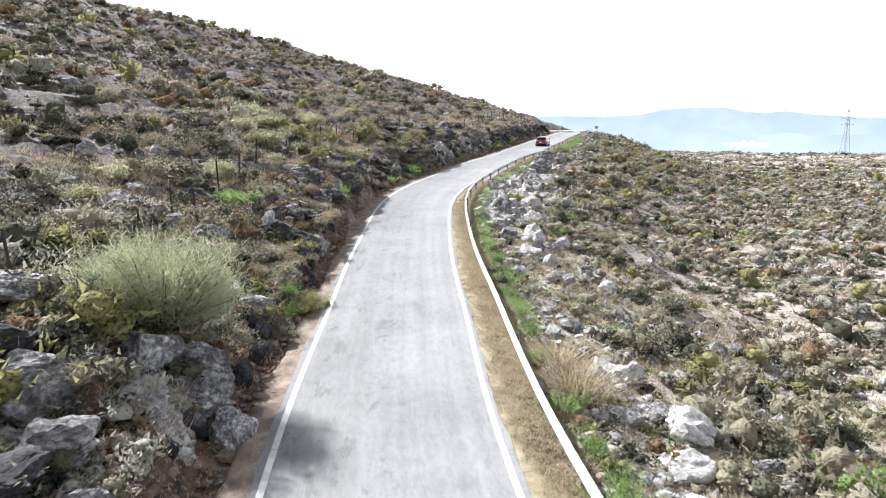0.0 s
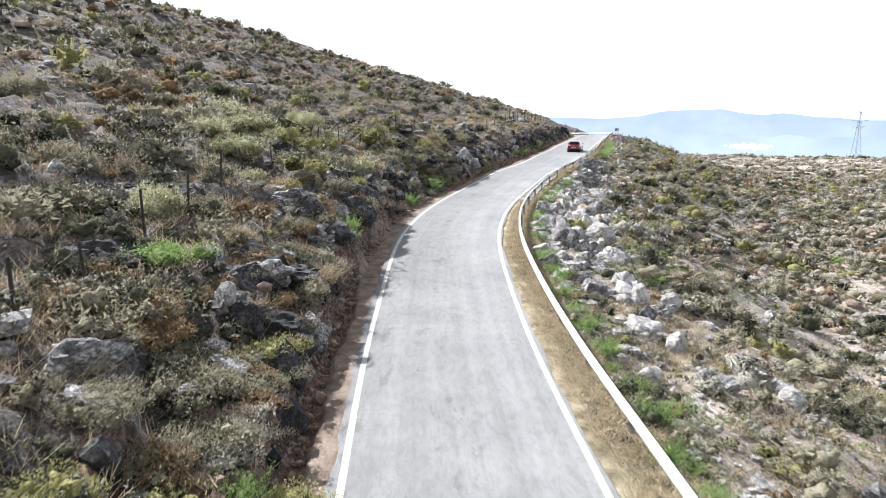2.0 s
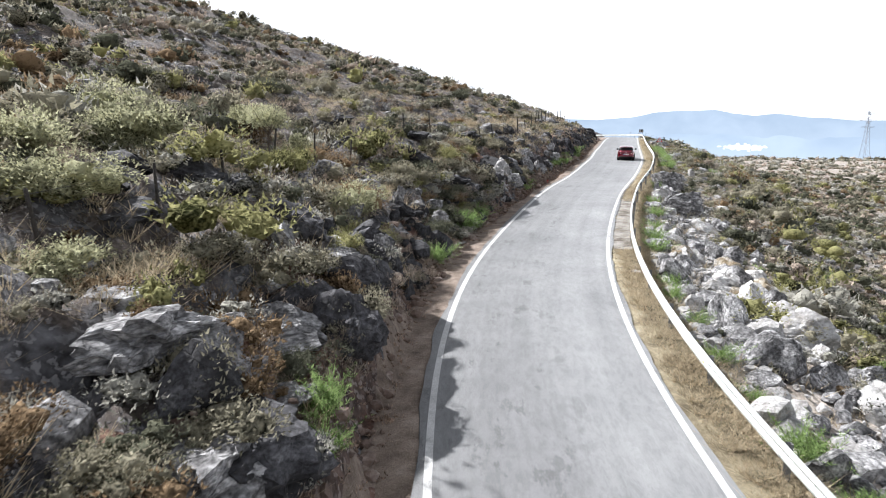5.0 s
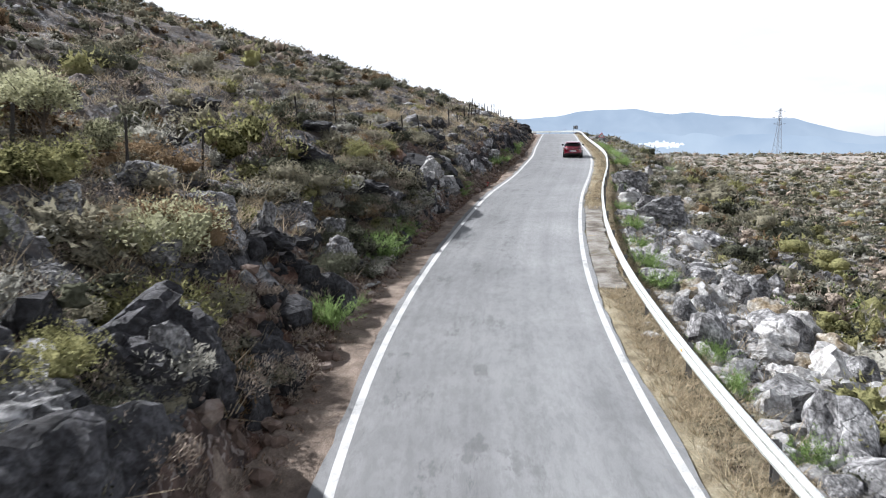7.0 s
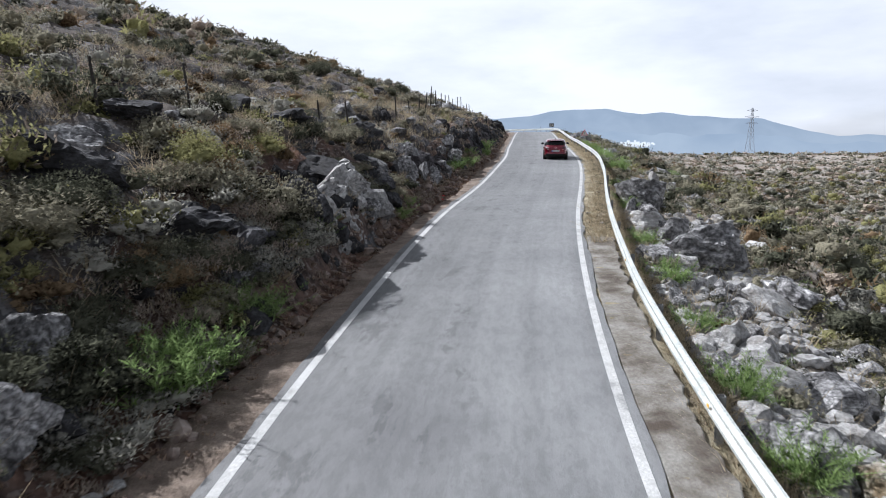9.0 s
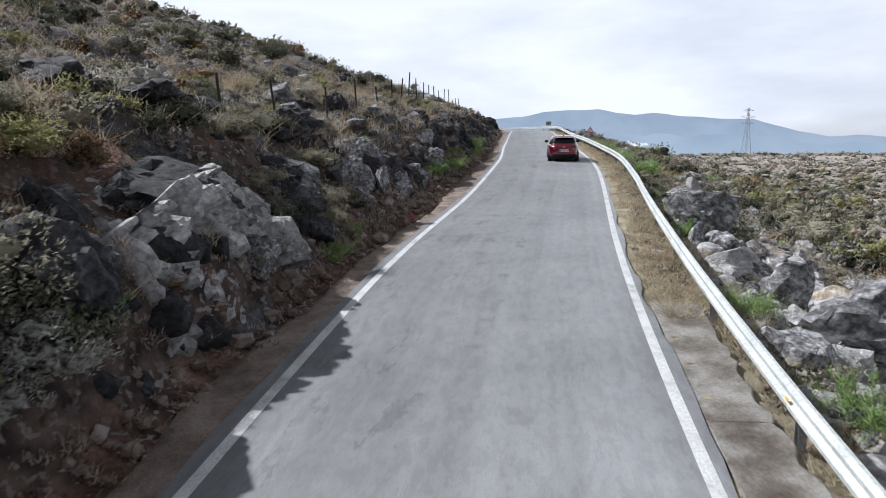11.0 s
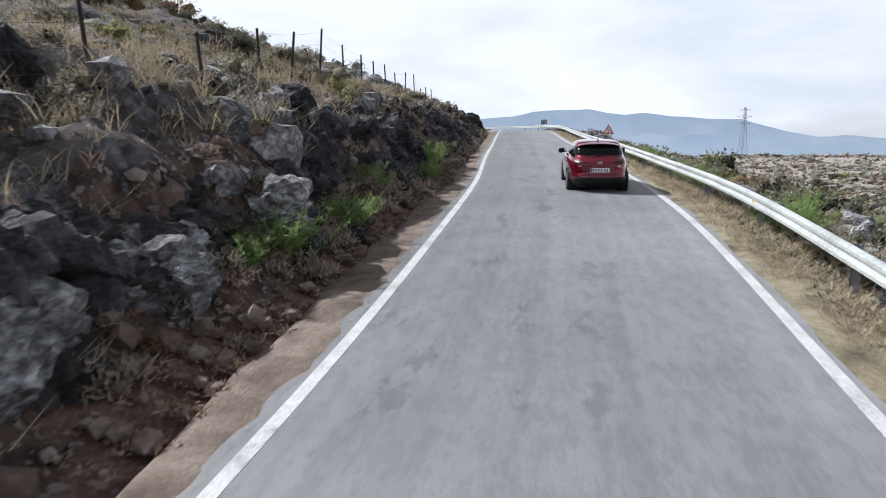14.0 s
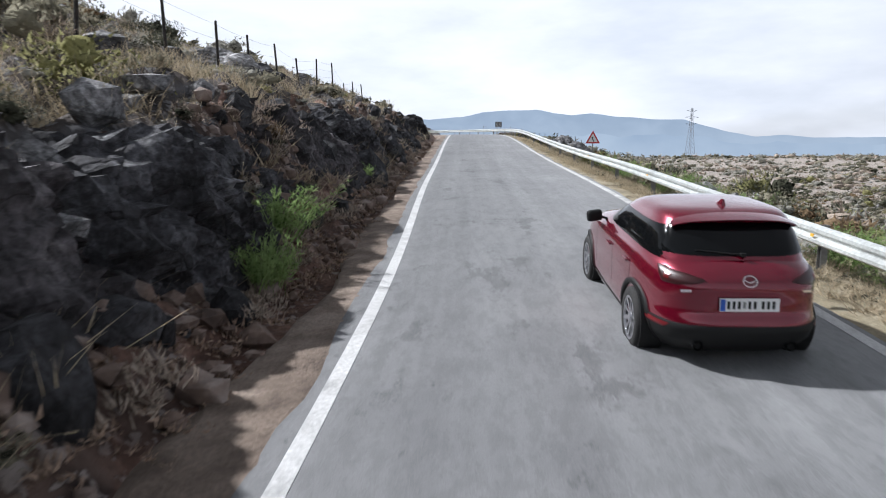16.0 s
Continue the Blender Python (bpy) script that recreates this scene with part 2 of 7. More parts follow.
    paint.operation = "SCALE"
    links.new(grey, paint.inputs[0])
    # the grey grows paler from the left lane to the right-hand lane
    lanes = nodes.new("ShaderNodeSeparateXYZ")
    links.new(uv.outputs[0], lanes.inputs[0])
    lane_tone = nodes.new("ShaderNodeMapRange")
    lane_tone.interpolation_type = "SMOOTHSTEP"
    lane_tone.inputs[1].default_value, lane_tone.inputs[2].default_value = -1.6, 1.6
    lane_tone.inputs[3].default_value, lane_tone.inputs[4].default_value = 0.97, 1.25
    links.new(lanes.outputs[0], lane_tone.inputs[0])
    tone = nodes.new("ShaderNodeMath")
    tone.operation = "MULTIPLY"
    links.new(both.outputs[0], tone.inputs[0])
    links.new(lane_tone.outputs[0], tone.inputs[1])
    links.new(tone.outputs[0], paint.inputs["Scale"])
    links.new(paint.outputs[0], b.inputs["Base Color"])
    return m


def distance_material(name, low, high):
    """Far country, glowing; the bright haze of kilometres is painted into its colour."""
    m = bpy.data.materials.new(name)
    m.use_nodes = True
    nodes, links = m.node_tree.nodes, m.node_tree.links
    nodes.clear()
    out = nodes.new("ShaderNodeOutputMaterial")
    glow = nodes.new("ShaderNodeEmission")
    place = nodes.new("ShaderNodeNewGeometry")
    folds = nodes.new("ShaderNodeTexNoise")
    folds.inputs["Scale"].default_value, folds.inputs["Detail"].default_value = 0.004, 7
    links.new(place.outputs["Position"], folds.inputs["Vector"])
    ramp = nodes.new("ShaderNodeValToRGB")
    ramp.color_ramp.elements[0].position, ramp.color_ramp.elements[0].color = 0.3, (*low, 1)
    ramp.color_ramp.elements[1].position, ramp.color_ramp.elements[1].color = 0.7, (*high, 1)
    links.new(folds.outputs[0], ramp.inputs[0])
    # more haze painted in towards the foot
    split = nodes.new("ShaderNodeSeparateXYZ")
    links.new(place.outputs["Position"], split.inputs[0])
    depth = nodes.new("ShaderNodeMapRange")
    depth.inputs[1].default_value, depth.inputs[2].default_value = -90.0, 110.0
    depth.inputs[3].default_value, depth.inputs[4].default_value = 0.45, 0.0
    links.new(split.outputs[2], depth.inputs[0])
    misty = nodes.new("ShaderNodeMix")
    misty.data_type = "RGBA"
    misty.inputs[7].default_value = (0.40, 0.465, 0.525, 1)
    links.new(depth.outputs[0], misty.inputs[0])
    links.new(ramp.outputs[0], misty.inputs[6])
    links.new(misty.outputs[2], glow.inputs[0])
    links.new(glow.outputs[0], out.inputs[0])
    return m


def plain(name, colour, rough=0.5, metal=0.0, coat=0.0, spec=0.5):
    m = bpy.data.materials.new(name)
    m.use_nodes = True
    b = m.node_tree.nodes["Principled BSDF"]
    b.inputs["Base Color"].default_value = (*colour, 1)
    b.inputs["Roughness"].default_value, b.inputs["Metallic"].default_value = rough, metal
    b.inputs["Coat Weight"].default_value, b.inputs["Coat Roughness"].default_value = coat, 0.04
    b.inputs["Specular IOR Level"].default_value = spec
    return m


def cracked(m, cells, depth, width=0.05, pit=(0.42, 1.55)):
    """Adds a net of dark, recessed cracks to a rock surface."""
    nodes, links = m.node_tree.nodes, m.node_tree.links
    b = nodes["Principled BSDF"]
    colour = b.inputs["Base Color"].links[0].from_socket
    bump = b.inputs["Normal"].links[0].from_node
    where = nodes.new("ShaderNodeTexCoord")
    bend = nodes.new("ShaderNodeTexNoise")
    bend.inputs["Scale"].default_value, bend.inputs["Detail"].default_value = cells * 0.8, 4
    links.new(where.outputs["Object"], bend.inputs["Vector"])
    shift = nodes.new("ShaderNodeVectorMath")
    shift.operation = "MULTIPLY_ADD"
    shift.inputs[1].default_value = (1.6 / cells,) * 3
    links.new(bend.outputs["Color"], shift.inputs[0])
    links.new(where.outputs["Object"], shift.inputs[2])
    net = nodes.new("ShaderNodeTexVoronoi")
    net.feature = "DISTANCE_TO_EDGE"
    net.inputs["Scale"].default_value = cells
    links.new(shift.outputs[0], net.inputs["Vector"])
    edge = nodes.new("ShaderNodeMapRange")
    edge.inputs[2].default_value = width
    edge.inputs[3].default_value = 0.80
    links.new(net.outputs["Distance"], edge.inputs[0])
    paint = nodes.new("ShaderNodeVectorMath")
    paint.operation = "SCALE"
    links.new(colour, paint.inputs[0])
    # dark pits, their shade put into the colour alone, and pale lichen
    pits = nodes.new("ShaderNodeTexNoise")
    pits.inputs["Scale"].default_value, pits.inputs["Detail"].default_value = cells * 5.5, 7
    pits.inputs["Roughness"].default_value = 0.7
    links.new(where.outputs["Object"], pits.inputs["Vector"])
    pitted = nodes.new("ShaderNodeMapRange")
    pitted.inputs[1].default_value, pitted.inputs[2].default_value = 0.40, 0.62
    pitted.inputs[3].default_value, pitted.inputs[4].default_value = pit
    links.new(pits.outputs[0], pitted.inputs[0])
    mark = nodes.new("ShaderNodeMath")
    mark.operation = "MULTIPLY"
    links.new(edge.outputs[0], mark.inputs[0])
    links.new(pitted.outputs[0], mark.inputs[1])
    links.new(mark.outputs[0], paint.inputs["Scale"])
    links.new(paint.outputs[0], b.inputs["Base Color"])
    second = nodes.new("ShaderNodeBump")
    second.inputs["Strength"].default_value, second.inputs["Distance"].default_value = depth, 0.08
    links.new(edge.outputs[0], second.inputs["Height"])
    links.new(bump.outputs[0], second.inputs["Normal"])
    links.new(second.outputs[0], b.inputs["Normal"])
    return m


SOIL = soil_material("hillside_ground", [(0.028, 0.022, 0.019), (0.062, 0.050, 0.043), (0.115, 0.094, 0.081), (0.185, 0.155, 0.134)], (0.25, 0.245, 0.25), (0.022, 0.021, 0.022), (0.19, 0.188, 0.20))
BANK_SOIL = soil_material("dark_red_bank_earth", [(0.034, 0.018, 0.013), (0.105, 0.056, 0.040), (0.195, 0.115, 0.085), (0.31, 0.225, 0.18)], (0.32, 0.275, 0.25), (0.028, 0.017, 0.014), (0.17, 0.115, 0.092))
PALE_SOIL = soil_material("pale_stony_soil", [(0.125, 0.104, 0.086), (0.255, 0.219, 0.184), (0.39, 0.342, 0.296), (0.49, 0.443, 0.39)], (0.44, 0.43, 0.42), (0.08, 0.076, 0.073), (0.30, 0.297, 0.295))
ASPHALT = asphalt_material()
LINE_PAINT = surface("worn_road_paint", [(0.27, 0.27, 0.268), (0.46, 0.46, 0.455), (0.55, 0.55, 0.545)], 2.0, 30.0, 0.75, 0.2, spread=(0.28, 0.56))
LIMESTONE = cracked(surface("weathered_limestone", [(0.046, 0.044, 0.045), (0.150, 0.147, 0.149), (0.32, 0.315, 0.318), (0.46, 0.455, 0.458)], 1.6, 9.0, 0.9, 1.0, 6.0, by_thing=0.25, spread=(0.3, 0.70)), 1.6, 0.9)
# dark lichen, with the shade of the bank taken into the colour too
DARK_ROCK = cracked(surface("shaded_lichened_limestone", [(0.009, 0.009, 0.0095), (0.028, 0.027, 0.030), (0.074, 0.073, 0.080), (0.21, 0.209, 0.215)], 1.5, 8.0, 0.92, 1.0, 6.0, by_thing=0.3, spread=(0.3, 0.74)), 1.9, 1.0, 0.07)
PALE_STONE = cracked(surface("freshly_broken_limestone", [(0.22, 0.20, 0.18), (0.42, 0.41, 0.40), (0.58, 0.575, 0.57)], 2.2, 11.0, 0.9, 0.9, 8.0, by_thing=0.25, spread=(0.3, 0.64)), 1.2, 0.6, 0.03, (0.70, 1.22))
OCHRE_STONE = cracked(surface("ochre_stained_limestone", [(0.10, 0.062, 0.030), (0.24, 0.185, 0.115), (0.38, 0.345, 0.29), (0.46, 0.45, 0.43)], 1.1, 9.0, 0.9, 1.0, 8.0, by_thing=0.2, spread=(0.3, 0.66)), 1.2, 0.6, 0.03, (0.70, 1.22))
CRAG_STONE = cracked(surface("pale_grey_crag_limestone", [(0.13, 0.127, 0.126), (0.30, 0.293, 0.288), (0.47, 0.46, 0.452), (0.58, 0.57, 0.56)], 0.9, 7.0, 0.9, 1.0, 5.0, by_thing=0.2, spread=(0.3, 0.68)), 1.3, 0.9, 0.05, (0.6, 1.3))
# cut rock, kept near black to carry the bank's shade in its colour
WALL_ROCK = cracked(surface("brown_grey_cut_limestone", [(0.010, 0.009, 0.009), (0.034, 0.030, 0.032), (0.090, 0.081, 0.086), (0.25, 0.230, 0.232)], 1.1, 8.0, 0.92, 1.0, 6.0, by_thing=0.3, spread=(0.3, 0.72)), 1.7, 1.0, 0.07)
RED_STONE = surface("rust_stained_rock", [(0.062, 0.043, 0.035), (0.165, 0.118, 0.094), (0.35, 0.30, 0.27)], 1.2, 8.0, 0.92, 1.0, 6.0, by_thing=0.3)
DIRT = surface("verge_dirt", [(0.100, 0.074, 0.057), (0.215, 0.166, 0.131), (0.335, 0.273, 0.225)], 1.6, 26.0, 0.95, 1.0, 16.0)
DRY_VERGE = surface("dry_grass_verge", [(0.088, 0.070, 0.042), (0.20, 0.165, 0.105), (0.32, 0.275, 0.185), (0.41, 0.365, 0.27)], 1.6, 26.0, 0.95, 1.0, 20.0)
CONCRETE = surface("old_concrete", [(0.075, 0.058, 0.044), (0.15, 0.13, 0.108), (0.25, 0.235, 0.21), (0.32, 0.305, 0.28)], 1.3, 22.0, 0.9, 0.7, 20.0, spread=(0.3, 0.66))
ZINC = surface("galvanised_steel", [(0.42, 0.44, 0.43), (0.54, 0.565, 0.55), (0.62, 0.645, 0.63)], 1.2, 20.0, 0.42, 0.05, metal=0.35)
POST_STEEL = surface("dull_steel_post", [(0.16, 0.16, 0.16), (0.30, 0.30, 0.30)], 3.0, 20.0, 0.6, 0.1, metal=0.4)
FENCE_WOOD = surface("dark_fence_post", [(0.018, 0.016, 0.014), (0.05, 0.042, 0.036)], 8.0, 40.0, 0.85, 0.4)
WIRE = plain("fence_wire", (0.10, 0.10, 0.10), 0.5, 0.7)
BARK = surface("twig_bark", [(0.05, 0.038, 0.028), (0.14, 0.11, 0.085)], 9.0, 40.0, 0.9, 0.4)
LEAF_OLIVE = leafy("olive_scrub_leaves", (0.023, 0.024, 0.018), (0.350, 0.326, 0.243))
LEAF_DARK = leafy("dark_scrub_leaves", (0.012, 0.014, 0.012), (0.143, 0.146, 0.105))
LEAF_GREY = leafy("grey_green_leaves", (0.044, 0.044, 0.040), (0.470, 0.456, 0.398))
LEAF_PALE = leafy("pale_olive_leaves", (0.060, 0.064, 0.038), (0.490, 0.485, 0.315), 0.45)
LEAF_YELLOW = leafy("yellow_green_leaves", (0.042, 0.046, 0.020), (0.365, 0.352, 0.170), 0.4)
LEAF_LITTER = leafy("dark_leaf_litter", (0.040, 0.026, 0.019), (0.42, 0.31, 0.235), 0.1)
LEAF_BRIGHT = leafy("fresh_green_leaves", (0.050, 0.090, 0.028), (0.31, 0.42, 0.165), 0.45)
LEAF_RUST = leafy("withered_brown_leaves", (0.050, 0.034, 0.022), (0.308, 0.222, 0.137))
LEAF_TWIG = leafy("dry_grey_twigs", (0.09, 0.070, 0.058), (0.456, 0.382, 0.314), 0.15)
LEAF_STRAW = leafy("straw", (0.15, 0.115, 0.073), (0.530, 0.447, 0.318), 0.3)
LEAF_BROOM = leafy("feathery_broom", (0.20, 0.23, 0.13), (0.50, 0.52, 0.35), 0.45, 0.9)


# ---- the lie of the land ----
ROAD_Y = [6, 16, 24, 32, 40, 48, 56, 64, 72, 80, 88, 96, 104, 112, 122, 134, 150, 162]
ROAD_X = [-0.41, -1.45, -1.83, -2.21, -2.33, -2.14, -1.01, 0.94, 3.45, 6.35, 9.62, 12.78, 15.52, 17.91, 20.96, 24.63, 29.60, 33.30]
ROAD_Z = [-1.04, -0.69, -0.32, 0.05, 0.54, 1.26, 1.81, 2.20, 2.71, 3.31, 3.76, 4.44, 4.85, 5.26, 5.60, 6.10, 6.75, 6.95]
LINE_HALF = 2.74          # centre of the road to an edge line


def spline(knots, values, x):
    """A natural cubic through the knots, straight beyond them."""
    k, v, x = np.array(knots, float), np.array(values, float), np.asarray(x, float)
    n, h = len(k), np.diff(k)
    a, b = np.eye(n), np.zeros(n)
    for i in range(1, n - 1):
        a[i, i - 1:i + 2] = h[i - 1], 2 * (h[i - 1] + h[i]), h[i]
        b[i] = 6 * ((v[i + 1] - v[i]) / h[i] - (v[i] - v[i - 1]) / h[i - 1])
    m = np.linalg.solve(a, b)
    xi = np.clip(x, k[0], k[-1])
    j = np.clip(np.searchsorted(k, xi) - 1, 0, n - 2)
    p, q, w = k[j + 1] - xi, xi - k[j], h[j]
    y = m[j] * p**3 / (6 * w) + m[j + 1] * q**3 / (6 * w) + (v[j] / w - m[j] * w / 6) * p + (v[j + 1] / w - m[j + 1] * w / 6) * q
    first = (v[1] - v[0]) / h[0] - h[0] * m[1] / 6
    last = (v[-1] - v[-2]) / h[-1] + h[-1] * m[-2] / 6
    return y + np.where(x < k[0], (x - k[0]) * first, 0) + np.where(x > k[-1], (x - k[-1]) * last, 0)


def smooth(a, b, x):
    t = np.clip((np.asarray(x, float) - a) / (b - a), 0, 1)
    return t * t * (3 - 2 * t)


def lattice(ix, iy, seed):
    s = np.sin(ix * 127.1 + iy * 311.7 + seed * 74.7) * 43758.5453
    return s - np.floor(s)


def value_noise(x, y, seed=0):
    """Smooth noise from -1 to 1 with cells one unit wide."""
    ix, iy = np.floor(x), np.floor(y)
    fx, fy = x - ix, y - iy
    fx, fy = fx * fx * (3 - 2 * fx), fy * fy * (3 - 2 * fy)
    a, b = lattice(ix, iy, seed), lattice(ix + 1, iy, seed)
    c, d = lattice(ix, iy + 1, seed), lattice(ix + 1, iy + 1, seed)
    return 2 * (a + (b - a) * fx + (c - a) * fy + (a - b - c + d) * fx * fy) - 1


def fractal(x, y, seed=0, octaves=4, gain=0.5):
    total, size, step = 0.0, 1.0, 1.0
    for i in range(octaves):
        total = total + size * value_noise(x * step + 17.3 * i, y * step - 9.1 * i, seed + i)
        size, step = size * gain, step * 2.03
    return total


def road_line():
    """The middle of the road, every half metre: places, and unit ways to its right. Past the crest it bends to the left."""
    y = np.arange(-40, 160.01, 0.5)
    x = spline(ROAD_Y, ROAD_X, y)
    z = spline(ROAD_Y, ROAD_Z, y)
    points = list(zip(x, y, z))
    turn = math.atan2(x[-1] - x[-2], y[-1] - y[-2])
    for i in range(170):
        turn -= 0.5 / 26 if i < 90 else 0
        px, py, pz = points[-1]
        rise = 0.008 * max(0, 1 - i / 20) - 0.012 * min(1, max(0, (i - 30) / 30))
        points.append((px + 0.5 * math.sin(turn), py + 0.5 * math.cos(turn), pz + rise))
    p = np.array(points)
    way = np.gradient(p[:, :2], axis=0)
    way /= np.linalg.norm(way, axis=1)[:, None]
    return p, np.c_[way[:, 1], -way[:, 0]]


LINE, RIGHT = road_line()
CUT_Y = [-20, 5, 14, 20, 30, 38, 46, 53, 60, 67, 74, 78, 84, 92, 98, 106, 116, 126, 150]
CUT_H = [1.0, 1.2, 1.9, 1.5, 1.6, 2.2, 2.5, 2.6, 1.8, 1.6, 2.7, 2.6, 2.0, 1.6, 1.5, 1.7, 1.9, 1.9, 1.4]

WALL_Y = [86, 92, 97, 108, 116, 128, 146, 156]        # the rock wall of the cut past the crag, and its height
WALL_H = [0, 1.75, 2.05, 2.15, 2.1, 2.0, 1.6, 0]


FENCE_Y, FENCE_O = [12, 45, 60, 71, 80, 88, 95, 106, 150], [-9.3, -9.8, -10.4, -10.0, -8.9, -8.5, -8.9, -9.4, -9.4]      # the fence on the hillside: metres right of the road's middle


def lateral(x, y):
    """Metres to the right of the road's middle line (carried on straight past the crest), and the road's height there."""
    xc = spline(ROAD_Y, ROAD_X, y)
    lean = (spline(ROAD_Y, ROAD_X, y + 0.5) - spline(ROAD_Y, ROAD_X, y - 0.5))
    zr = spline(ROAD_Y, ROAD_Z, np.clip(y, -30, 162)) - 0.02 * np.clip(y - 180, 0, 240) - 0.3 * np.clip(y - 420, 0, 1500)
    return (x - xc) / np.sqrt(1 + lean * lean), zr


def nearest_on_road(x, y):
    """Distance to the nearest point of the road's middle line, and its height."""
    x, y = np.asarray(x, float), np.asarray(y, float)
    best, z = np.full(x.shape, 1e9), np.zeros(x.shape)
    close = (np.abs(lateral(x, y)[0]) < 90) & (y > -60) & (y < 230)
    if close.any():
        xs, ys = x[close], y[close]
        b, zz = np.full(xs.shape, 1e9), np.zeros(xs.shape)
        for px, py, pz in LINE[::2]:
            d = np.hypot(xs - px, ys - py)
            zz = np.where(d < b, pz, zz)
            b = np.minimum(b, d)
        best[close], z[close] = b, zz
    return best, z


def land(x, y, detail=True):
    """Height of the ground."""
    x, y = np.asarray(x, float), np.asarray(y, float)
    u, zr = lateral(x, y)
    # the hill on the left: a cut bank, then a long slope that eases off upwards
    v = -u + 0.5 * value_noise(y * 0.35, y * 0 + 3.1, 5) * detail
    cut = np.interp(y, CUT_Y, CUT_H)
    rise = np.interp(v, [0, 3.9, 4.4, 5.0, 6.2, 10, 28, 45, 70, 110, 200, 400, 900, 6000],
                     [0, 0, 0.0, 0.0, 0.0, 1.5, 7.0, 12.7, 20.0, 28.0, 37, 38, 0, -260])
    wall = np.interp(y, WALL_Y, WALL_H)
    walled = smooth(0, 0.5, wall)
    slope = 0.62 * smooth(3.9, 4.7, v) + 0.38 * smooth(4.9, 6.4, v)
    gentle = smooth(52, 56, y) * (1 - smooth(68, 72, y)) + 0.8 * smooth(75.5, 77.5, y) * (1 - smooth(84, 86.5, y))
    slope = slope + (0.55 * smooth(4.1, 6.2, v) + 0.45 * smooth(5.4, 7.6, v) - slope) * gentle
    talus = 0.27 * smooth(3.9, 5.2, v) + 0.73 * smooth(5.2, 6.3, v)
    left = zr + cut * (slope + (talus - slope) * walled) + rise
    left = left + np.maximum(wall - cut, 0) * smooth(5.4, 6.5, v) * (1 - smooth(7, 12, v))
    left = left - (left - zr + 0.6) * smooth(150, 162, y) * (1 - smooth(7, 16, v)) * (1 - smooth(195, 215, y))
    fall = smooth(135, 420, y) * smooth(10, 60, v)
    left = left - 34 * fall - 110 * smooth(215, 480, y)
    # the slope on the right, down to a wide scrubby plain that ends at an edge
    near = zr + np.interp(u, [0, 3.1, 4.3, 5.5, 7, 10.5, 13.5, 17, 21, 28, 60, 400, 2000], [-0.03, -0.05, -0.15, -0.5, -0.9, -1.7, -2.9, -4.3, -6.0, -8.0, -14, -90, -500])
    far = np.hypot(x, y)
    plain = -4.4 - 0.002 * np.minimum(far, 500) - 0.9 * smooth(0, 60, 90 - y) + 1.3 * value_noise(x / 60, y / 60, 8) * smooth(20, 70, u)
    plain = plain - 230 * smooth(430, 1100, far)
    mix = smooth(-3.0, 3.0, near - plain)
    right = plain + (near - plain) * mix
    h = np.where(u < 0, left, right)
    if detail:
        rough = (0.45 * smooth(3.9, 4.6, v) + 0.55 * smooth(4.6, 6.5, v)) * np.exp(-np.maximum(v - 12, 0) / 40)
        ridges = 1 - np.abs(fractal((x * 0.9 + y * 0.35) / 1.7, (y * 0.9 - x * 0.3) / 3.1, 21, 4))
        h = h + (u < 0) * rough * (0.85 * (ridges - 0.55) + 0.30 * fractal(x / 0.8, y / 0.8, 31, 3, 0.6))
        h = h + (u < 0) * smooth(9, 25, v) * 0.9 * fractal(x / 9, y / 9, 41, 3)
        rr = smooth(4.6, 8, u)
        h = h + rr * (0.20 * fractal(x / 1.9, y / 1.9, 51, 4, 0.6) + 0.55 * smooth(9, 20, u) * fractal(x / 9, y / 9, 61, 2))
        h = h + (0.035 * smooth(2.9, 3.6, np.abs(u)) * fractal(x / 0.5, y / 0.5, 71, 2))
    d, zd = nearest_on_road(x, y)
    w = smooth(3.5, 4.6, d)
    bed = zd - 0.05 - 0.05 * smooth(3.3, 4.2, d) + 0.02 * value_noise(x * 1.7, y * 1.7, 3) * smooth(3.2, 3.6, d) * detail
    return bed + (h - bed) * w


# ---- building blocks ----
def arrays_mesh(name, verts, faces, mats, uv=None, smooth_faces=True):
    """A mesh from arrays: vertices (n, 3) and faces (m, 3 or 4)."""
    verts, faces = np.asarray(verts, np.float32), np.asarray(faces, np.int32)
    me = bpy.data.meshes.new(name)
    count, corners = faces.shape
    me.vertices.add(len(verts))
    me.vertices.foreach_set("co", verts.ravel())
    me.loops.add(count * corners)
    me.loops.foreach_set("vertex_index", faces.ravel())
    me.polygons.add(count)
    me.polygons.foreach_set("loop_start", np.arange(count, dtype=np.int32) * corners)
    me.polygons.foreach_set("loop_total", np.full(count, corners, np.int32))
    me.update(calc_edges=True)
    me.polygons.foreach_set("use_smooth", np.full(count, smooth_faces))
    for m in mats if isinstance(mats, (list, tuple)) else [mats]:
        me.materials.append(m)
    if uv is not None:
        layer = me.uv_layers.new(name="along")
        layer.data.foreach_set("uv", np.asarray(uv, np.float32)[faces.ravel()].ravel())
    me.validate()
    return me


def grid_faces(rows, cols):
    i = np.arange(rows - 1)[:, None] * cols + np.arange(cols - 1)[None, :]
    return np.stack([i, i + 1, i + cols + 1, i + cols], -1).reshape(-1, 4)


def thing(name, me, label, category, group="", kind="", at=None):
    ob = new(name, me)
    if at is not None:
        ob.matrix_world = at
    return tagged(ob, label, category, group, kind)


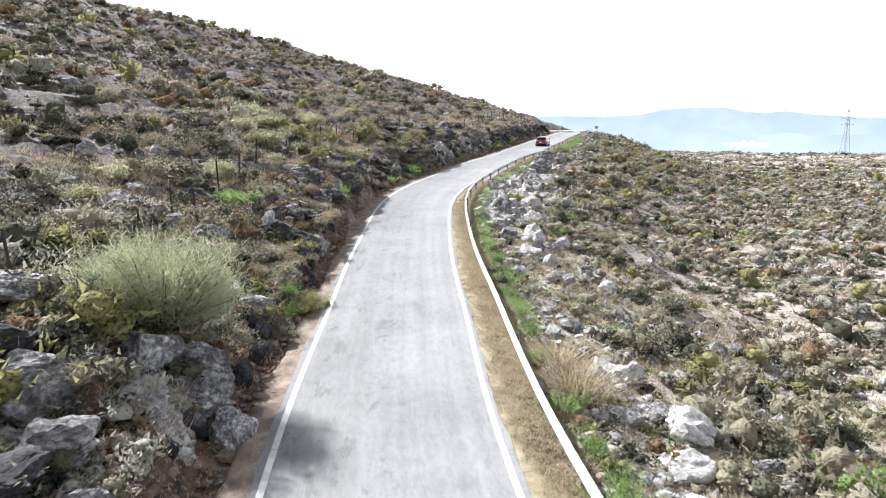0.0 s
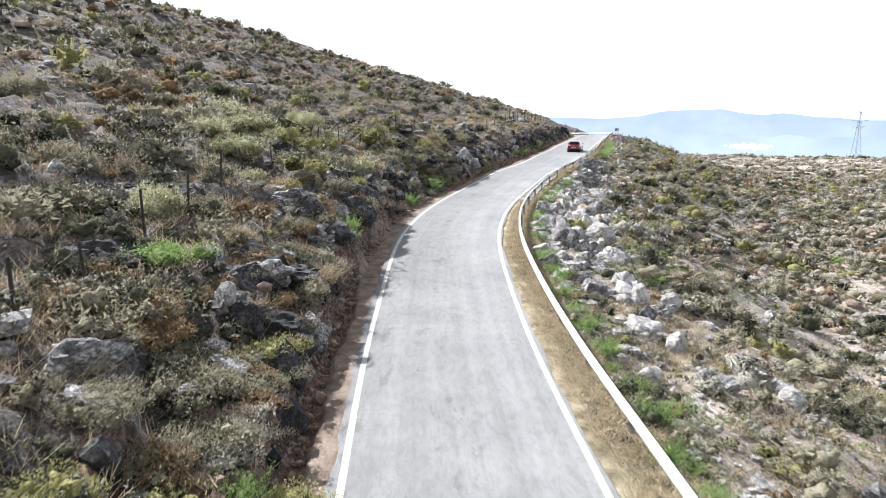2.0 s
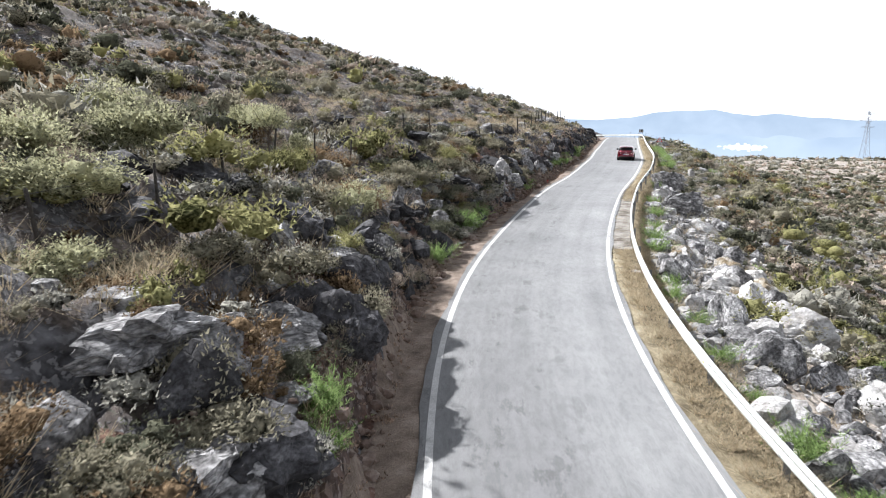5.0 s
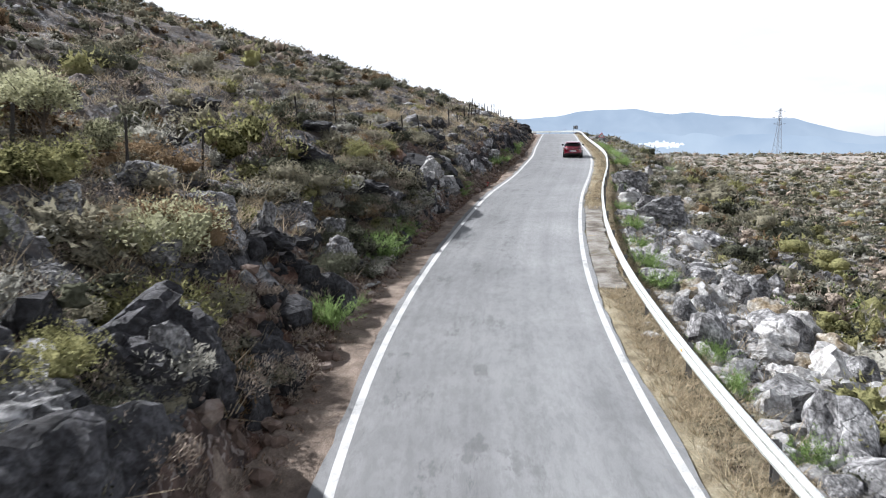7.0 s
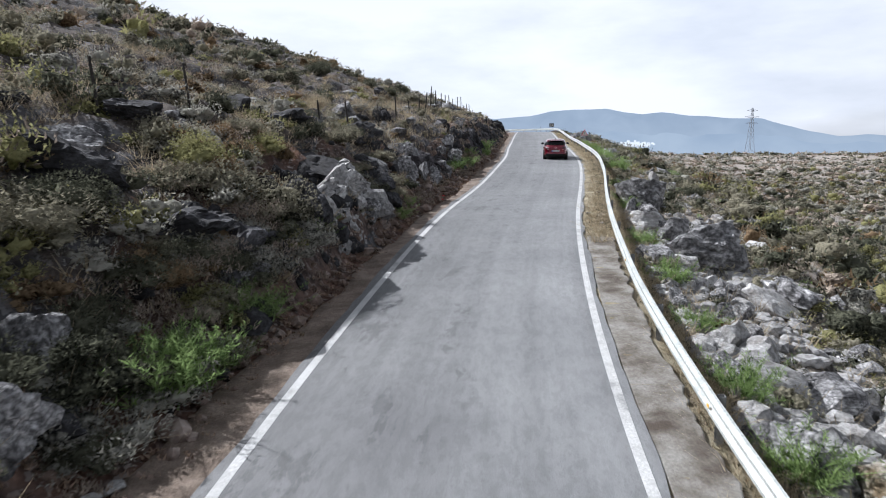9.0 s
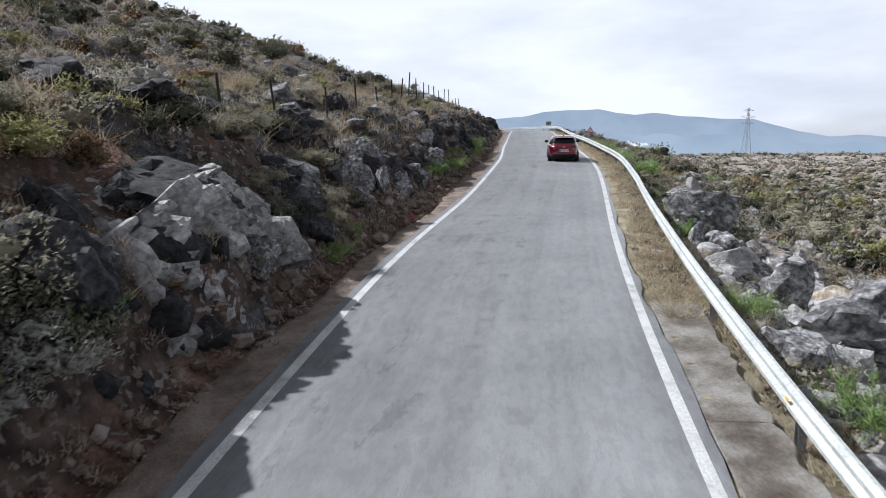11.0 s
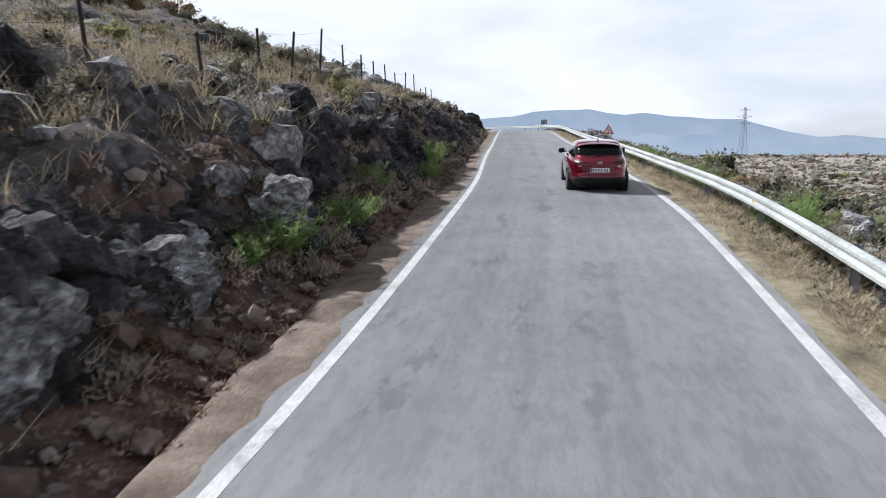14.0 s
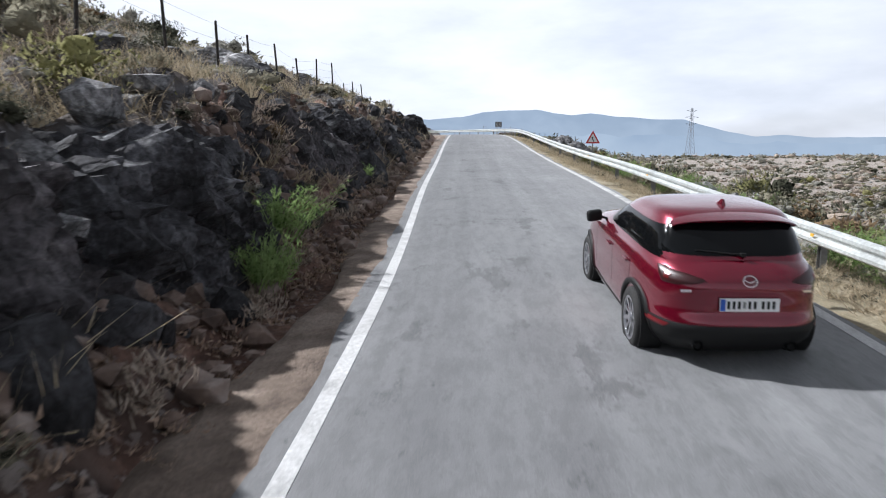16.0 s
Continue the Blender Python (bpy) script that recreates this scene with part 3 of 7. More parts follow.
def part(name, bm, material, parent, label="", smooth_faces=False, at=None):
    """Links a bmesh (or a ready mesh) as one mesh object under a thing or a part."""
    if isinstance(bm, bpy.types.Mesh):
        me = bm
    else:
        me = bpy.data.meshes.new(name)
        bm.normal_update()
        bm.to_mesh(me)
        bm.free()
        for p in me.polygons:
            p.use_smooth = smooth_faces
        me.materials.append(material)
    ob = new(name, me)
    ob.parent = parent
    if at is not None:
        ob.matrix_basis = at
    if label:
        ob["label"] = label
    return ob


def empty(name, at, label, category, group=""):
    ob = new(name)
    ob.matrix_world = at
    return tagged(ob, label, category, group)


def add_box(bm, size, at=(0, 0, 0), turn=(0, 0, 0), bevel=0.0):
    made = bmesh.ops.create_cube(bm, size=1.0, matrix=pose(*at, *turn) @ Matrix.Diagonal((*size, 1)))
    if bevel:
        edges = {e for v in made["verts"] for e in v.link_edges}
        bmesh.ops.bevel(bm, geom=list(edges), offset=bevel, segments=2, affect="EDGES", profile=0.6)
    return bm


def add_rod(bm, a, b, r1, r2=None, sides=8):
    a, b = Vector(a), Vector(b)
    way = b - a
    m = Matrix.Translation((a + b) / 2) @ way.to_track_quat("Z", "Y").to_matrix().to_4x4()
    bmesh.ops.create_cone(bm, cap_ends=True, segments=sides, radius1=r1, radius2=r1 if r2 is None else r2, depth=way.length, matrix=m)
    return bm


# ---- ground and road ----
def stretch_lines(inner, step, outer, growth):
    """Even steps to inner, then steps that grow, to outer."""
    line = list(np.arange(0, inner, step))
    while line[-1] < outer:
        step *= growth
        line.append(line[-1] + step)
    return np.array(line)


def make_ground():
    right = stretch_lines(15, 0.3, 5200, 1.085)
    left = stretch_lines(15, 0.3, 5200, 1.085)
    us = np.concatenate([-left[:0:-1], right])
    ahead = stretch_lines(132, 0.36, 5000, 1.06)
    behind = stretch_lines(8, 0.5, 4000, 1.14)
    ys = np.concatenate([-behind[:0:-1], ahead])
    u, y = np.meshgrid(us, ys)
    x = spline(ROAD_Y, ROAD_X, np.clip(y, -300, 500)) + u
    z = land(x, y) - 0.10 * (1 - smooth(3.8, 4.8, nearest_on_road(x, y)[0]))
    me = arrays_mesh("ground", np.c_[x.ravel(), y.ravel(), z.ravel()], grid_faces(len(ys), len(us)), [SOIL, BANK_SOIL, PALE_SOIL])
    # dark red earth lies bare in the cut on the left, with a ragged upper edge
    v = -lateral(x, y)[0] + 0.9 * fractal(x / 1.6, y / 1.6, 191, 3)
    bank = (v > 3.4) & (v < 5.2 + 0.75 * np.interp(y, CUT_Y, CUT_H)) & (y < 158)
    me.polygons.foreach_set("material_index", np.where(bank, 1, np.where(v < 0, 2, 0))[:-1, :-1].ravel().astype(np.int32))
    thing("ground", me, "stony red and straw-coloured hillside ground with grey limestone", "ground", kind="structure")


def along_road(offsets, lift, name, material, first=0, last=None, ragged=0.0, on_land=False, smooth_faces=True):
    """A strip that runs with the road. offsets: metres to the right of its middle; lift: height of each over the road (or over the ground)."""
    p, n = LINE[first:last], RIGHT[first:last]
    s = np.r_[0, np.cumsum(np.linalg.norm(np.diff(LINE[:, :2], axis=0), axis=1))][first:last]
    verts, uv = [], []
    for k, (o, h) in enumerate(zip(offsets, lift)):
        wander = ragged * fractal(s / 1.3, s * 0 + k // 2, 90 + k // 2, 3) if ragged and k in (0, 1, len(offsets) - 2, len(offsets) - 1) else 0 * s
        oo = (o[first:last] if isinstance(o, np.ndarray) else o) + wander
        x, y = p[:, 0] + n[:, 0] * oo, p[:, 1] + n[:, 1] * oo
        z = land(x, y) + h if on_land else p[:, 2] + h
        verts.append(np.c_[x, y, z])
        uv.append(np.c_[0 * s + oo, s])
    v, t = np.stack(verts, 1).reshape(-1, 3), np.stack(uv, 1).reshape(-1, 2)
    return arrays_mesh(name, v, grid_faces(len(p), len(offsets)), material, t, smooth_faces)


def make_road():
    crown = [-3.06, -3.02, -2.6, -1.7, -0.8, 0, 0.8, 1.7, 2.6, 2.94, 2.98]
    lift = [-0.14, 0.0, 0.01, 0.03, 0.045, 0.05, 0.045, 0.03, 0.01, 0.0, -0.14]
    thing("road", along_road(crown, lift, "road", ASPHALT, ragged=0.07, smooth_faces=False), "pale worn two-lane asphalt road with darker patches", "road", kind="structure")
    for side in (-1, 1):
        c = side * LINE_HALF
        offs = [c - 0.085, c - 0.08, c + 0.08, c + 0.085]
        thing("edge_line", along_road(offs, [-0.01, 0.013, 0.013, -0.01], "edge_line", LINE_PAINT, smooth_faces=False), "worn white edge line painted on asphalt", "road marking", "edge lines", "structure")
    ya = LINE[:, 1]
    width = 0.85 + 0.45 * smooth(36, 44, ya) * (1 - smooth(62, 72, ya)) + 0.16 * fractal(ya / 2.2, ya * 0, 97, 3)
    offs = [-2.9 - width * f for f in np.linspace(0, 1, 9)]
    thing("verge", along_road(offs, [0.0] + [0.03] * 7 + [-0.12], "verge", DIRT, on_land=True, ragged=0.06), "bare stony dirt verge beside the road", "verge", kind="structure")
    offs = np.linspace(2.88, 4.7, 9)
    thing("verge", along_road(list(offs), [0.0] + [0.03] * 7 + [-0.12], "verge", DRY_VERGE, on_land=True), "verge of dry trampled grass under the guardrail", "verge", kind="structure")


def index_at(y):
    return int(np.argmin(np.abs(LINE[:400, 1] - y)))


def make_gutter():
    """A concrete strip cast in long bays between the asphalt and the guardrail; its outer edge is broken."""
    gutter = thing("gutter", None, "cracked concrete gutter strip stained with dirt", "gutter", kind="structure")
    rng = random.Random(4)
    y = 62.4
    while y < 72.5:
        length = rng.uniform(3.0, 4.4)
        count = int(length / 0.16)
        ys = np.linspace(y, y + length - 0.012, count)
        k = np.interp(ys, LINE[:400, 1], np.arange(400))
        line = np.stack([np.interp(k, np.arange(len(LINE)), LINE[:, c]) for c in range(3)], 1)
        side = np.stack([np.interp(k, np.arange(len(LINE)), RIGHT[:, c]) for c in range(2)], 1)
        edge = 3.82 + 0.07 * fractal(ys / 0.5, ys * 0, 44, 4, 0.6) + rng.uniform(-0.02, 0.03)
        rows = []
        for f, low in ((0, -0.14), (0.0, 0.0), (0.02, 0.008), (0.3, 0.012), (0.65, 0.02), (0.97, 0.028), (1.0, 0.015), (1.0, -0.16)):
            o = 3.0 + (edge - 3.0) * f
            wave = 0.008 * fractal(ys / 0.7, ys * 0 + f * 3, 45, 3) if low > 0 else 0 * ys
            rows.append(np.c_[line[:, 0] + side[:, 0] * o, line[:, 1] + side[:, 1] * o, line[:, 2] - 0.03 + low + wave])
        v = np.stack(rows, 1)
        me = arrays_mesh("slab", v.reshape(-1, 3), grid_faces(count, len(rows)), CONCRETE, smooth_faces=False)
        part("slab", me, CONCRETE, gutter)
        y += length


# ---- guardrail ----
def rail_offset(y):
    return LINE_HALF + float(np.interp(y, [6, 30, 50, 70, 90, 110, 150], [1.35, 1.3, 1.2, 1.1, 1.3, 1.1, 1.0]))


def make_guardrail():
    """W-beam: a folded steel sheet on short posts, with an amber reflector on every second post."""
    rail = thing("guardrail", None, "pale galvanised W-beam guardrail on short steel posts", "guardrail")
    fold = [(0.0, 0.155), (0.028, 0.150), (0.083, 0.112), (0.083, 0.062), (0.024, 0.014), (0.024, -0.014), (0.083, -0.062), (0.083, -0.112), (0.028, -0.150), (0.0, -0.155)]
    ring = [(a, b) for a, b in fold] + [(a - 0.012, b) for a, b in reversed(fold)]
    step, mid, start = 8, 0.50, index_at(-8)
    post_mesh = None
    spots = list(range(start, len(LINE) - step - 40, step))
    for k, i in enumerate(spots):
        verts, rows = [], range(i, i + step + 1)
        for q in rows:
            o = rail_offset(LINE[q, 1]) if q < 400 else LINE_HALF + 1.0
            cx, cy = LINE[q, 0] + RIGHT[q, 0] * o, LINE[q, 1] + RIGHT[q, 1] * o
            z = LINE[q, 2] + mid
            over = 0.004 * (k % 2)
            for a, b in ring:
                a = a + over
                verts.append((cx - RIGHT[q, 0] * a, cy - RIGHT[q, 1] * a, z + b))
        n = len(ring)
        faces = [(r * n + c, r * n + (c + 1) % n, (r + 1) * n + (c + 1) % n, (r + 1) * n + c) for r in range(step) for c in range(n)]
        me = arrays_mesh("beam", verts, faces, ZINC, smooth_faces=False)
        part("beam", me, ZINC, rail)
        q = i
        o = (rail_offset(LINE[q, 1]) if q < 400 else LINE_HALF + 1.0) + 0.09
        base = Vector((LINE[q, 0] + RIGHT[q, 0] * o, LINE[q, 1] + RIGHT[q, 1] * o, LINE[q, 2]))
        turn = math.degrees(math.atan2(RIGHT[q, 1], RIGHT[q, 0]))
        if post_mesh is None:
            bm = bmesh.new()
            add_box(bm, (0.10, 0.008, 1.45), (0, 0.05, -0.07))
            add_box(bm, (0.10, 0.008, 1.45), (0, -0.05, -0.07))
            add_box(bm, (0.008, 0.10, 1.45), (0.046, 0, -0.07))
            add_box(bm, (0.07, 0.09, 0.16), (-0.075, 0, mid))
            post_mesh = bpy.data.meshes.new("post")
            bm.to_mesh(post_mesh)
            bm.free()
            post_mesh.materials.append(POST_STEEL)
        p = part("post", post_mesh, POST_STEEL, rail, at=Matrix.Translation(base) @ pose(0, 0, 0, 0, 0, turn))
        if k % 2 == 0:
            bm = bmesh.new()
            add_box(bm, (0.012, 0.09, 0.05), (-0.185, 0, mid), bevel=0.004)
            part("reflector", bm, AMBER, p, "small amber reflector")


AMBER = plain("amber_plastic", (0.75, 0.42, 0.02), 0.3)


# ---- far country ----
RIDGE = [(-60, 0.6), (-20, 0.9), (0, 1.3), (7, 1.45), (11, 1.5), (14, 1.4), (17, 1.6), (18.7, 1.95), (20.5, 2.05), (23.4, 2.15), (24.8, 1.85), (26.4, 1.62),
         (28, 1.75), (30, 1.45), (33, 1.2), (35.5, 1.1), (37.2, 0.6), (39, 0.1), (40.8, -0.28), (42.5, -0.18), (45, -0.4), (60, -0.3), (90, 0.4)]


def make_mountains():
    az = np.linspace(-60, 90, 700)
    top = np.interp(az, [r[0] for r in RIDGE], [r[1] for r in RIDGE])
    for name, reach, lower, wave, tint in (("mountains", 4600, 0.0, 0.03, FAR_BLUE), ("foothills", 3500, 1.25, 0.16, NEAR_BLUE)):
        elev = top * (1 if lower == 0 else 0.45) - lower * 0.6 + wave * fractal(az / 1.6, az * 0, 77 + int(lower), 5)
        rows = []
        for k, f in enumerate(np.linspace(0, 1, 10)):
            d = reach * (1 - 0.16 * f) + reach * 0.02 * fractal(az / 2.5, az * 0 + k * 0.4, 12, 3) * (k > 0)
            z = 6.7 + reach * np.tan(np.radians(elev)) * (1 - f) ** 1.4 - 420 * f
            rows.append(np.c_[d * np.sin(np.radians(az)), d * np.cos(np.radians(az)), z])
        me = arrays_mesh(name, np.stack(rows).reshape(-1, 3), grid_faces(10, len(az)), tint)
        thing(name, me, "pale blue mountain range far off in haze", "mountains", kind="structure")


# the blue haze of distance, painted as a glow
FAR_BLUE = distance_material("far_haze_glow", (0.255, 0.318, 0.395), (0.325, 0.39, 0.465))
NEAR_BLUE = distance_material("near_haze_glow", (0.245, 0.315, 0.405), (0.34, 0.41, 0.485))
VILLAGE_WHITE = distance_material("sunlit_wall_glow", (0.80, 0.84, 0.88), (0.95, 0.96, 0.97))


def make_village():
    """White houses of a far village; their walls glow, sunlight put into the colour."""
    rng = random.Random(3)
    bm = bmesh.new()
    for i in range(150):
        a = radians(rng.gauss(25.6, 0.62))
        d = 3150 + rng.uniform(-60, 60)
        e = -0.86 + rng.gauss(0, 0.10)
        at = (d * math.sin(a), d * math.cos(a), 6.7 + d * math.tan(radians(e)))
        add_box(bm, (rng.uniform(8, 15), rng.uniform(6, 10), rng.uniform(5, 8)), at, (0, 0, rng.uniform(0, 90)))
    me = bpy.data.meshes.new("village")
    bm.to_mesh(me)
    bm.free()
    me.materials.append(VILLAGE_WHITE)
    thing("village", me, "white houses of a village far below", "village", kind="stuff")


make_ground()
make_road()
make_gutter()
make_guardrail()
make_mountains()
make_village()


# ---- plants and stones: patterns, then how they are strewn ----
def ball(divisions):
    bm = bmesh.new()
    bmesh.ops.create_icosphere(bm, subdivisions=divisions, radius=1.0)
    bm.verts.ensure_lookup_table()
    v = np.array([q.co[:] for q in bm.verts])
    f = np.array([[q.index for q in p.verts] for p in bm.faces])
    bm.free()
    return v, f


BALLS = {k: ball(k) for k in (1, 2, 3, 4)}


def leaf_cloud(seed, leaves, size, lobes=7, flat=0.75, spiky=0.0, heart=4):
    """A shrub one metre in radius: uneven lobes of dense foliage, ruffled by small leaf sprays that stand off them.
    heart: how many lobes have a dense core, 0 for a bare, twiggy bush. Returns vertices and triangles."""
    r = np.random.RandomState(seed)
    centre = r.normal(0, 0.36, (lobes, 3)) * (1, 1, 0.5) + (0, 0, 0.40)
    radius = r.uniform(0.26, 0.52, lobes)
    which = r.choice(lobes, leaves, p=radius**2 / (radius**2).sum())
    way = r.normal(0, 1, (leaves, 3))
    way[:, 2] = np.abs(way[:, 2]) * 0.9 - 0.25
    way /= np.linalg.norm(way, axis=1)[:, None]
    at = centre[which] + way * radius[which][:, None] * (1.22 - 0.5 * r.rand(leaves, 1) ** 2)
    at[:, 2] = np.maximum(at[:, 2] * flat, 0.02 * r.rand(leaves))
    a = way + r.normal(0, 0.7, (leaves, 3)) + (0, 0, spiky + 0.2)
    a /= np.linalg.norm(a, axis=1)[:, None]
    b = np.cross(a, r.normal(0, 1, (leaves, 3)))
    b /= np.linalg.norm(b, axis=1)[:, None]
    s = size * r.uniform(0.6, 1.4, (leaves, 1))
    long, wide = a * s, b * s * (0.56 - 0.34 * min(1, spiky))
    v = np.stack([at - long * 0.5 - wide * 0.5, at - long * 0.3 + wide * 0.5, at + long * 0.65], 1).reshape(-1, 3)
    f = np.arange(leaves * 3).reshape(-1, 3)
    if not heart or spiky > 0.8:
        return v, f
    ball_v, ball_f = BALLS[2 if heart > 3 else 1]
    vs, fs, base = [v], [f], len(v)
    for k in np.argsort(-radius)[:heart]:
        p = centre[k] + ball_v * radius[k] * ((0.50 if heart > 3 else 0.78) + 0.24 * r.normal(0, 1, (len(ball_v), 1)).clip(-1, 1))
        p[:, 2] = np.maximum(p[:, 2] * flat, -0.05)
        vs.append(p)
        fs.append(ball_f + base)
        base += len(p)
    return np.concatenate(vs), np.concatenate(fs)


def blade_tuft(seed, blades, spread=0.35, tall=1.0, wide=0.03, droop=0.35):
    """A tuft of upright blades, one metre tall: each a bent strip of two quads."""
    r = np.random.RandomState(seed)
    root = r.normal(0, spread * 0.35, (blades, 2))
    lean = r.normal(0, spread, (blades, 2)) + root * 0.8
    h = tall * r.uniform(0.45, 1.05, blades)
    across = r.normal(0, 1, (blades, 2))
    across /= np.linalg.norm(across, axis=1)[:, None]
    v = []
    for f, w in ((0.0, 1.0), (0.55, 0.8), (1.0, 0.15)):
        c = root + lean * (f ** 1.6)[..., None] if isinstance(f, np.ndarray) else root + lean * f ** 1.6
        z = h * (f - droop * 0.3 * f * f)
        for s in (-1, 1):
            v.append(np.c_[c + across * s * wide * w, z])
    v = np.stack(v, 1).reshape(-1, 3)
    i = np.arange(blades)[:, None] * 6
    return v, np.concatenate([i + [0, 1, 3, 2], i + [2, 3, 5, 4]])


def straw_tuft(seed, blades, spread=0.5, wide=0.028):
    """A coarse tuft of dry blades, one triangle each, one metre tall."""
    r = np.random.RandomState(seed)
    root = r.normal(0, spread * 0.5, (blades, 2))
    lean = r.normal(0, spread, (blades, 2)) + root * 0.6
    across = r.normal(0, 1, (blades, 2))
    across *= wide / np.linalg.norm(across, axis=1)[:, None]
    h = r.uniform(0.4, 1.05, blades)
    z = np.zeros(blades)
    v = np.stack([np.c_[root - across, z], np.c_[root + across, z], np.c_[root + lean, h]], 1).reshape(-1, 3)
    return v, np.arange(blades * 3).reshape(-1, 3)


def feather_plant(seed, stems, tall=1.0):
    """Fennel-like: upright stems with fine side sprays; one metre tall."""
    r = np.random.RandomState(seed)
    v0, f0 = blade_tuft(seed, stems, 0.30, tall, 0.012, 0.2)
    n = stems * 30
    stem = r.randint(0, stems, n)
    f = r.uniform(0.25, 1.0, n)
    base = v0.reshape(stems, 6, 3)
    at = base[stem, 0] + (base[stem, 4] - base[stem, 0]) * f[:, None]
    a = r.normal(0, 0.55, (n, 3)) + (0, 0, 0.75)
    a /= np.linalg.norm(a, axis=1)[:, None]
    b = np.cross(a, r.normal(0, 1, (n, 3)))
    b /= np.linalg.norm(b, axis=1)[:, None]
    s = r.uniform(0.08, 0.22, (n, 1)) * (1.3 - f)[:, None] + 0.04
    v = np.stack([at, at + a * s * 0.5 + b * 0.007, at + a * s, at + a * s * 0.5 - b * 0.007], 1).reshape(-1, 3)
    return np.concatenate([v0, v]), np.concatenate([f0, np.arange(n * 4).reshape(-1, 4) + len(v0)])


def sharp(me, degrees=32):
    """Smooth shading, broken at the arrises."""
    me.set_sharp_from_angle(angle=radians(degrees))
    return me


def stone(seed, divisions=3, planes=15, rough=0.07, flutes=0.0):
    """An angular block one metre in radius: a ball cut by random planes, then weathered. flutes: upright karst grooves."""
    r = np.random.RandomState(seed)
    v, f = BALLS[divisions]
    v = v.copy()
    n = r.normal(0, 1, (planes, 3))
    n /= np.linalg.norm(n, axis=1)[:, None]
    d = r.uniform(0.42, 0.86, planes)
    dots = np.maximum(v @ n.T, 1e-6)
    v *= np.minimum(1.0, (d / dots).min(axis=1))[:, None]
    w = fractal(v[:, 0] * 2.3 + v[:, 2] * 1.1, v[:, 1] * 2.3 - v[:, 2] * 1.7, seed, 4, 0.55)
    out = v / np.maximum(np.linalg.norm(v, axis=1), 1e-6)[:, None]
    v += out * (rough * w)[:, None]
    seeds = r.normal(0, 0.62, (46, 3))
    nearest = np.argmin(((v[:, None] - seeds[None]) ** 2).sum(2), axis=1)
    v += out * ((r.rand(46)[nearest] - 0.5) * rough * 1.5)[:, None]
    layer = v @ np.array([0.35, -0.25, 0.9]) * r.uniform(2.2, 3.4) + 0.25 * w
    v += out * (0.075 * (np.mod(layer, 1.0) ** 2 - 0.33))[:, None]
    if flutes:
        a = np.arctan2(v[:, 1], v[:, 0])
        g = np.abs(fractal(a * 3.1 + v[:, 2] * 0.35, v[:, 2] * 0.8, seed + 9, 3))
        v[:, :2] *= (1 - flutes * (0.55 - g))[:, None]
    return v, f


def strewn(name, patterns, at, size, turn, material, label, category, tall=None, rng=None, soft=True):
    """Many copies of a few patterns, joined into one mesh of kind stuff."""
    vs, fs, base = [], [], 0
    pick = (rng or np.random.RandomState(1)).randint(0, len(patterns), len(at))
    tall = np.ones(len(at)) if tall is None else tall
    for k, (v, f) in enumerate(patterns):
        m = pick == k
        if not m.any():
            continue
        p, s, a, h = at[m], size[m], turn[m], tall[m]
        c, n = np.cos(a)[:, None], np.sin(a)[:, None]
        x = (v[None, :, 0] * c - v[None, :, 1] * n) * s[:, None] + p[:, None, 0]
        y = (v[None, :, 0] * n + v[None, :, 1] * c) * s[:, None] + p[:, None, 1]
        z = v[None, :, 2] * (s * h)[:, None] + p[:, None, 2]
        vs.append(np.stack([x, y, z], -1).reshape(-1, 3))
        fs.append((f[None] + (np.arange(m.sum()) * len(v))[:, None, None]).reshape(-1, f.shape[1]) + base)
        base += len(v) * m.sum()
    if vs:
        me = arrays_mesh(name, np.concatenate(vs), np.concatenate(fs), material, smooth_faces=soft)
        return thing(name, me, label, category, kind="stuff")


def singles(name, meshes, at, size, turn, labels, category, group, rng, squash=(0.8, 1.2), tilt=0.0):
    """Separate things that share a few meshes."""
    for p, s, a in zip(at, size, turn):
        k = rng.randint(0, len(meshes))
        sx, sy, sz = s * rng.uniform(*squash), s * rng.uniform(*squash), s * rng.uniform(*squash)
        ob = new(name, meshes[k])
        ob.matrix_world = pose(*p, rng.uniform(-tilt, tilt), rng.uniform(-tilt, tilt), math.degrees(a)) @ Matrix.Diagonal((sx, sy, sz, 1))
        tagged(ob, labels[k], category, group)


def on_land(x, y, sink):
    return np.c_[x, y, land(x, y) - sink]


SPECIES = [
    # name, material, share, leaf size, flat, spiky, label
    ("shrub", LEAF_OLIVE, 0.30, 0.105, 0.80, 0.0, "low olive-green scrub bush on stony ground"),
    ("shrub", LEAF_DARK, 0.20, 0.095, 0.75, 0.0, "low dark green scrub bush on stony ground"),
    ("shrub", LEAF_GREY, 0.18, 0.10, 0.70, 0.2, "pale grey-green dry scrub bush"),
    ("shrub", LEAF_RUST, 0.11, 0.10, 0.70, 0.2, "withered rust-brown scrub bush"),
    ("shrub", LEAF_TWIG, 0.15, 0.12, 0.65, 0.9, "leafless grey-brown twiggy bush"),
    ("shrub", LEAF_YELLOW, 0.06, 0.10, 0.80, 0.2, "fresh yellow-green scrub bush"),
]


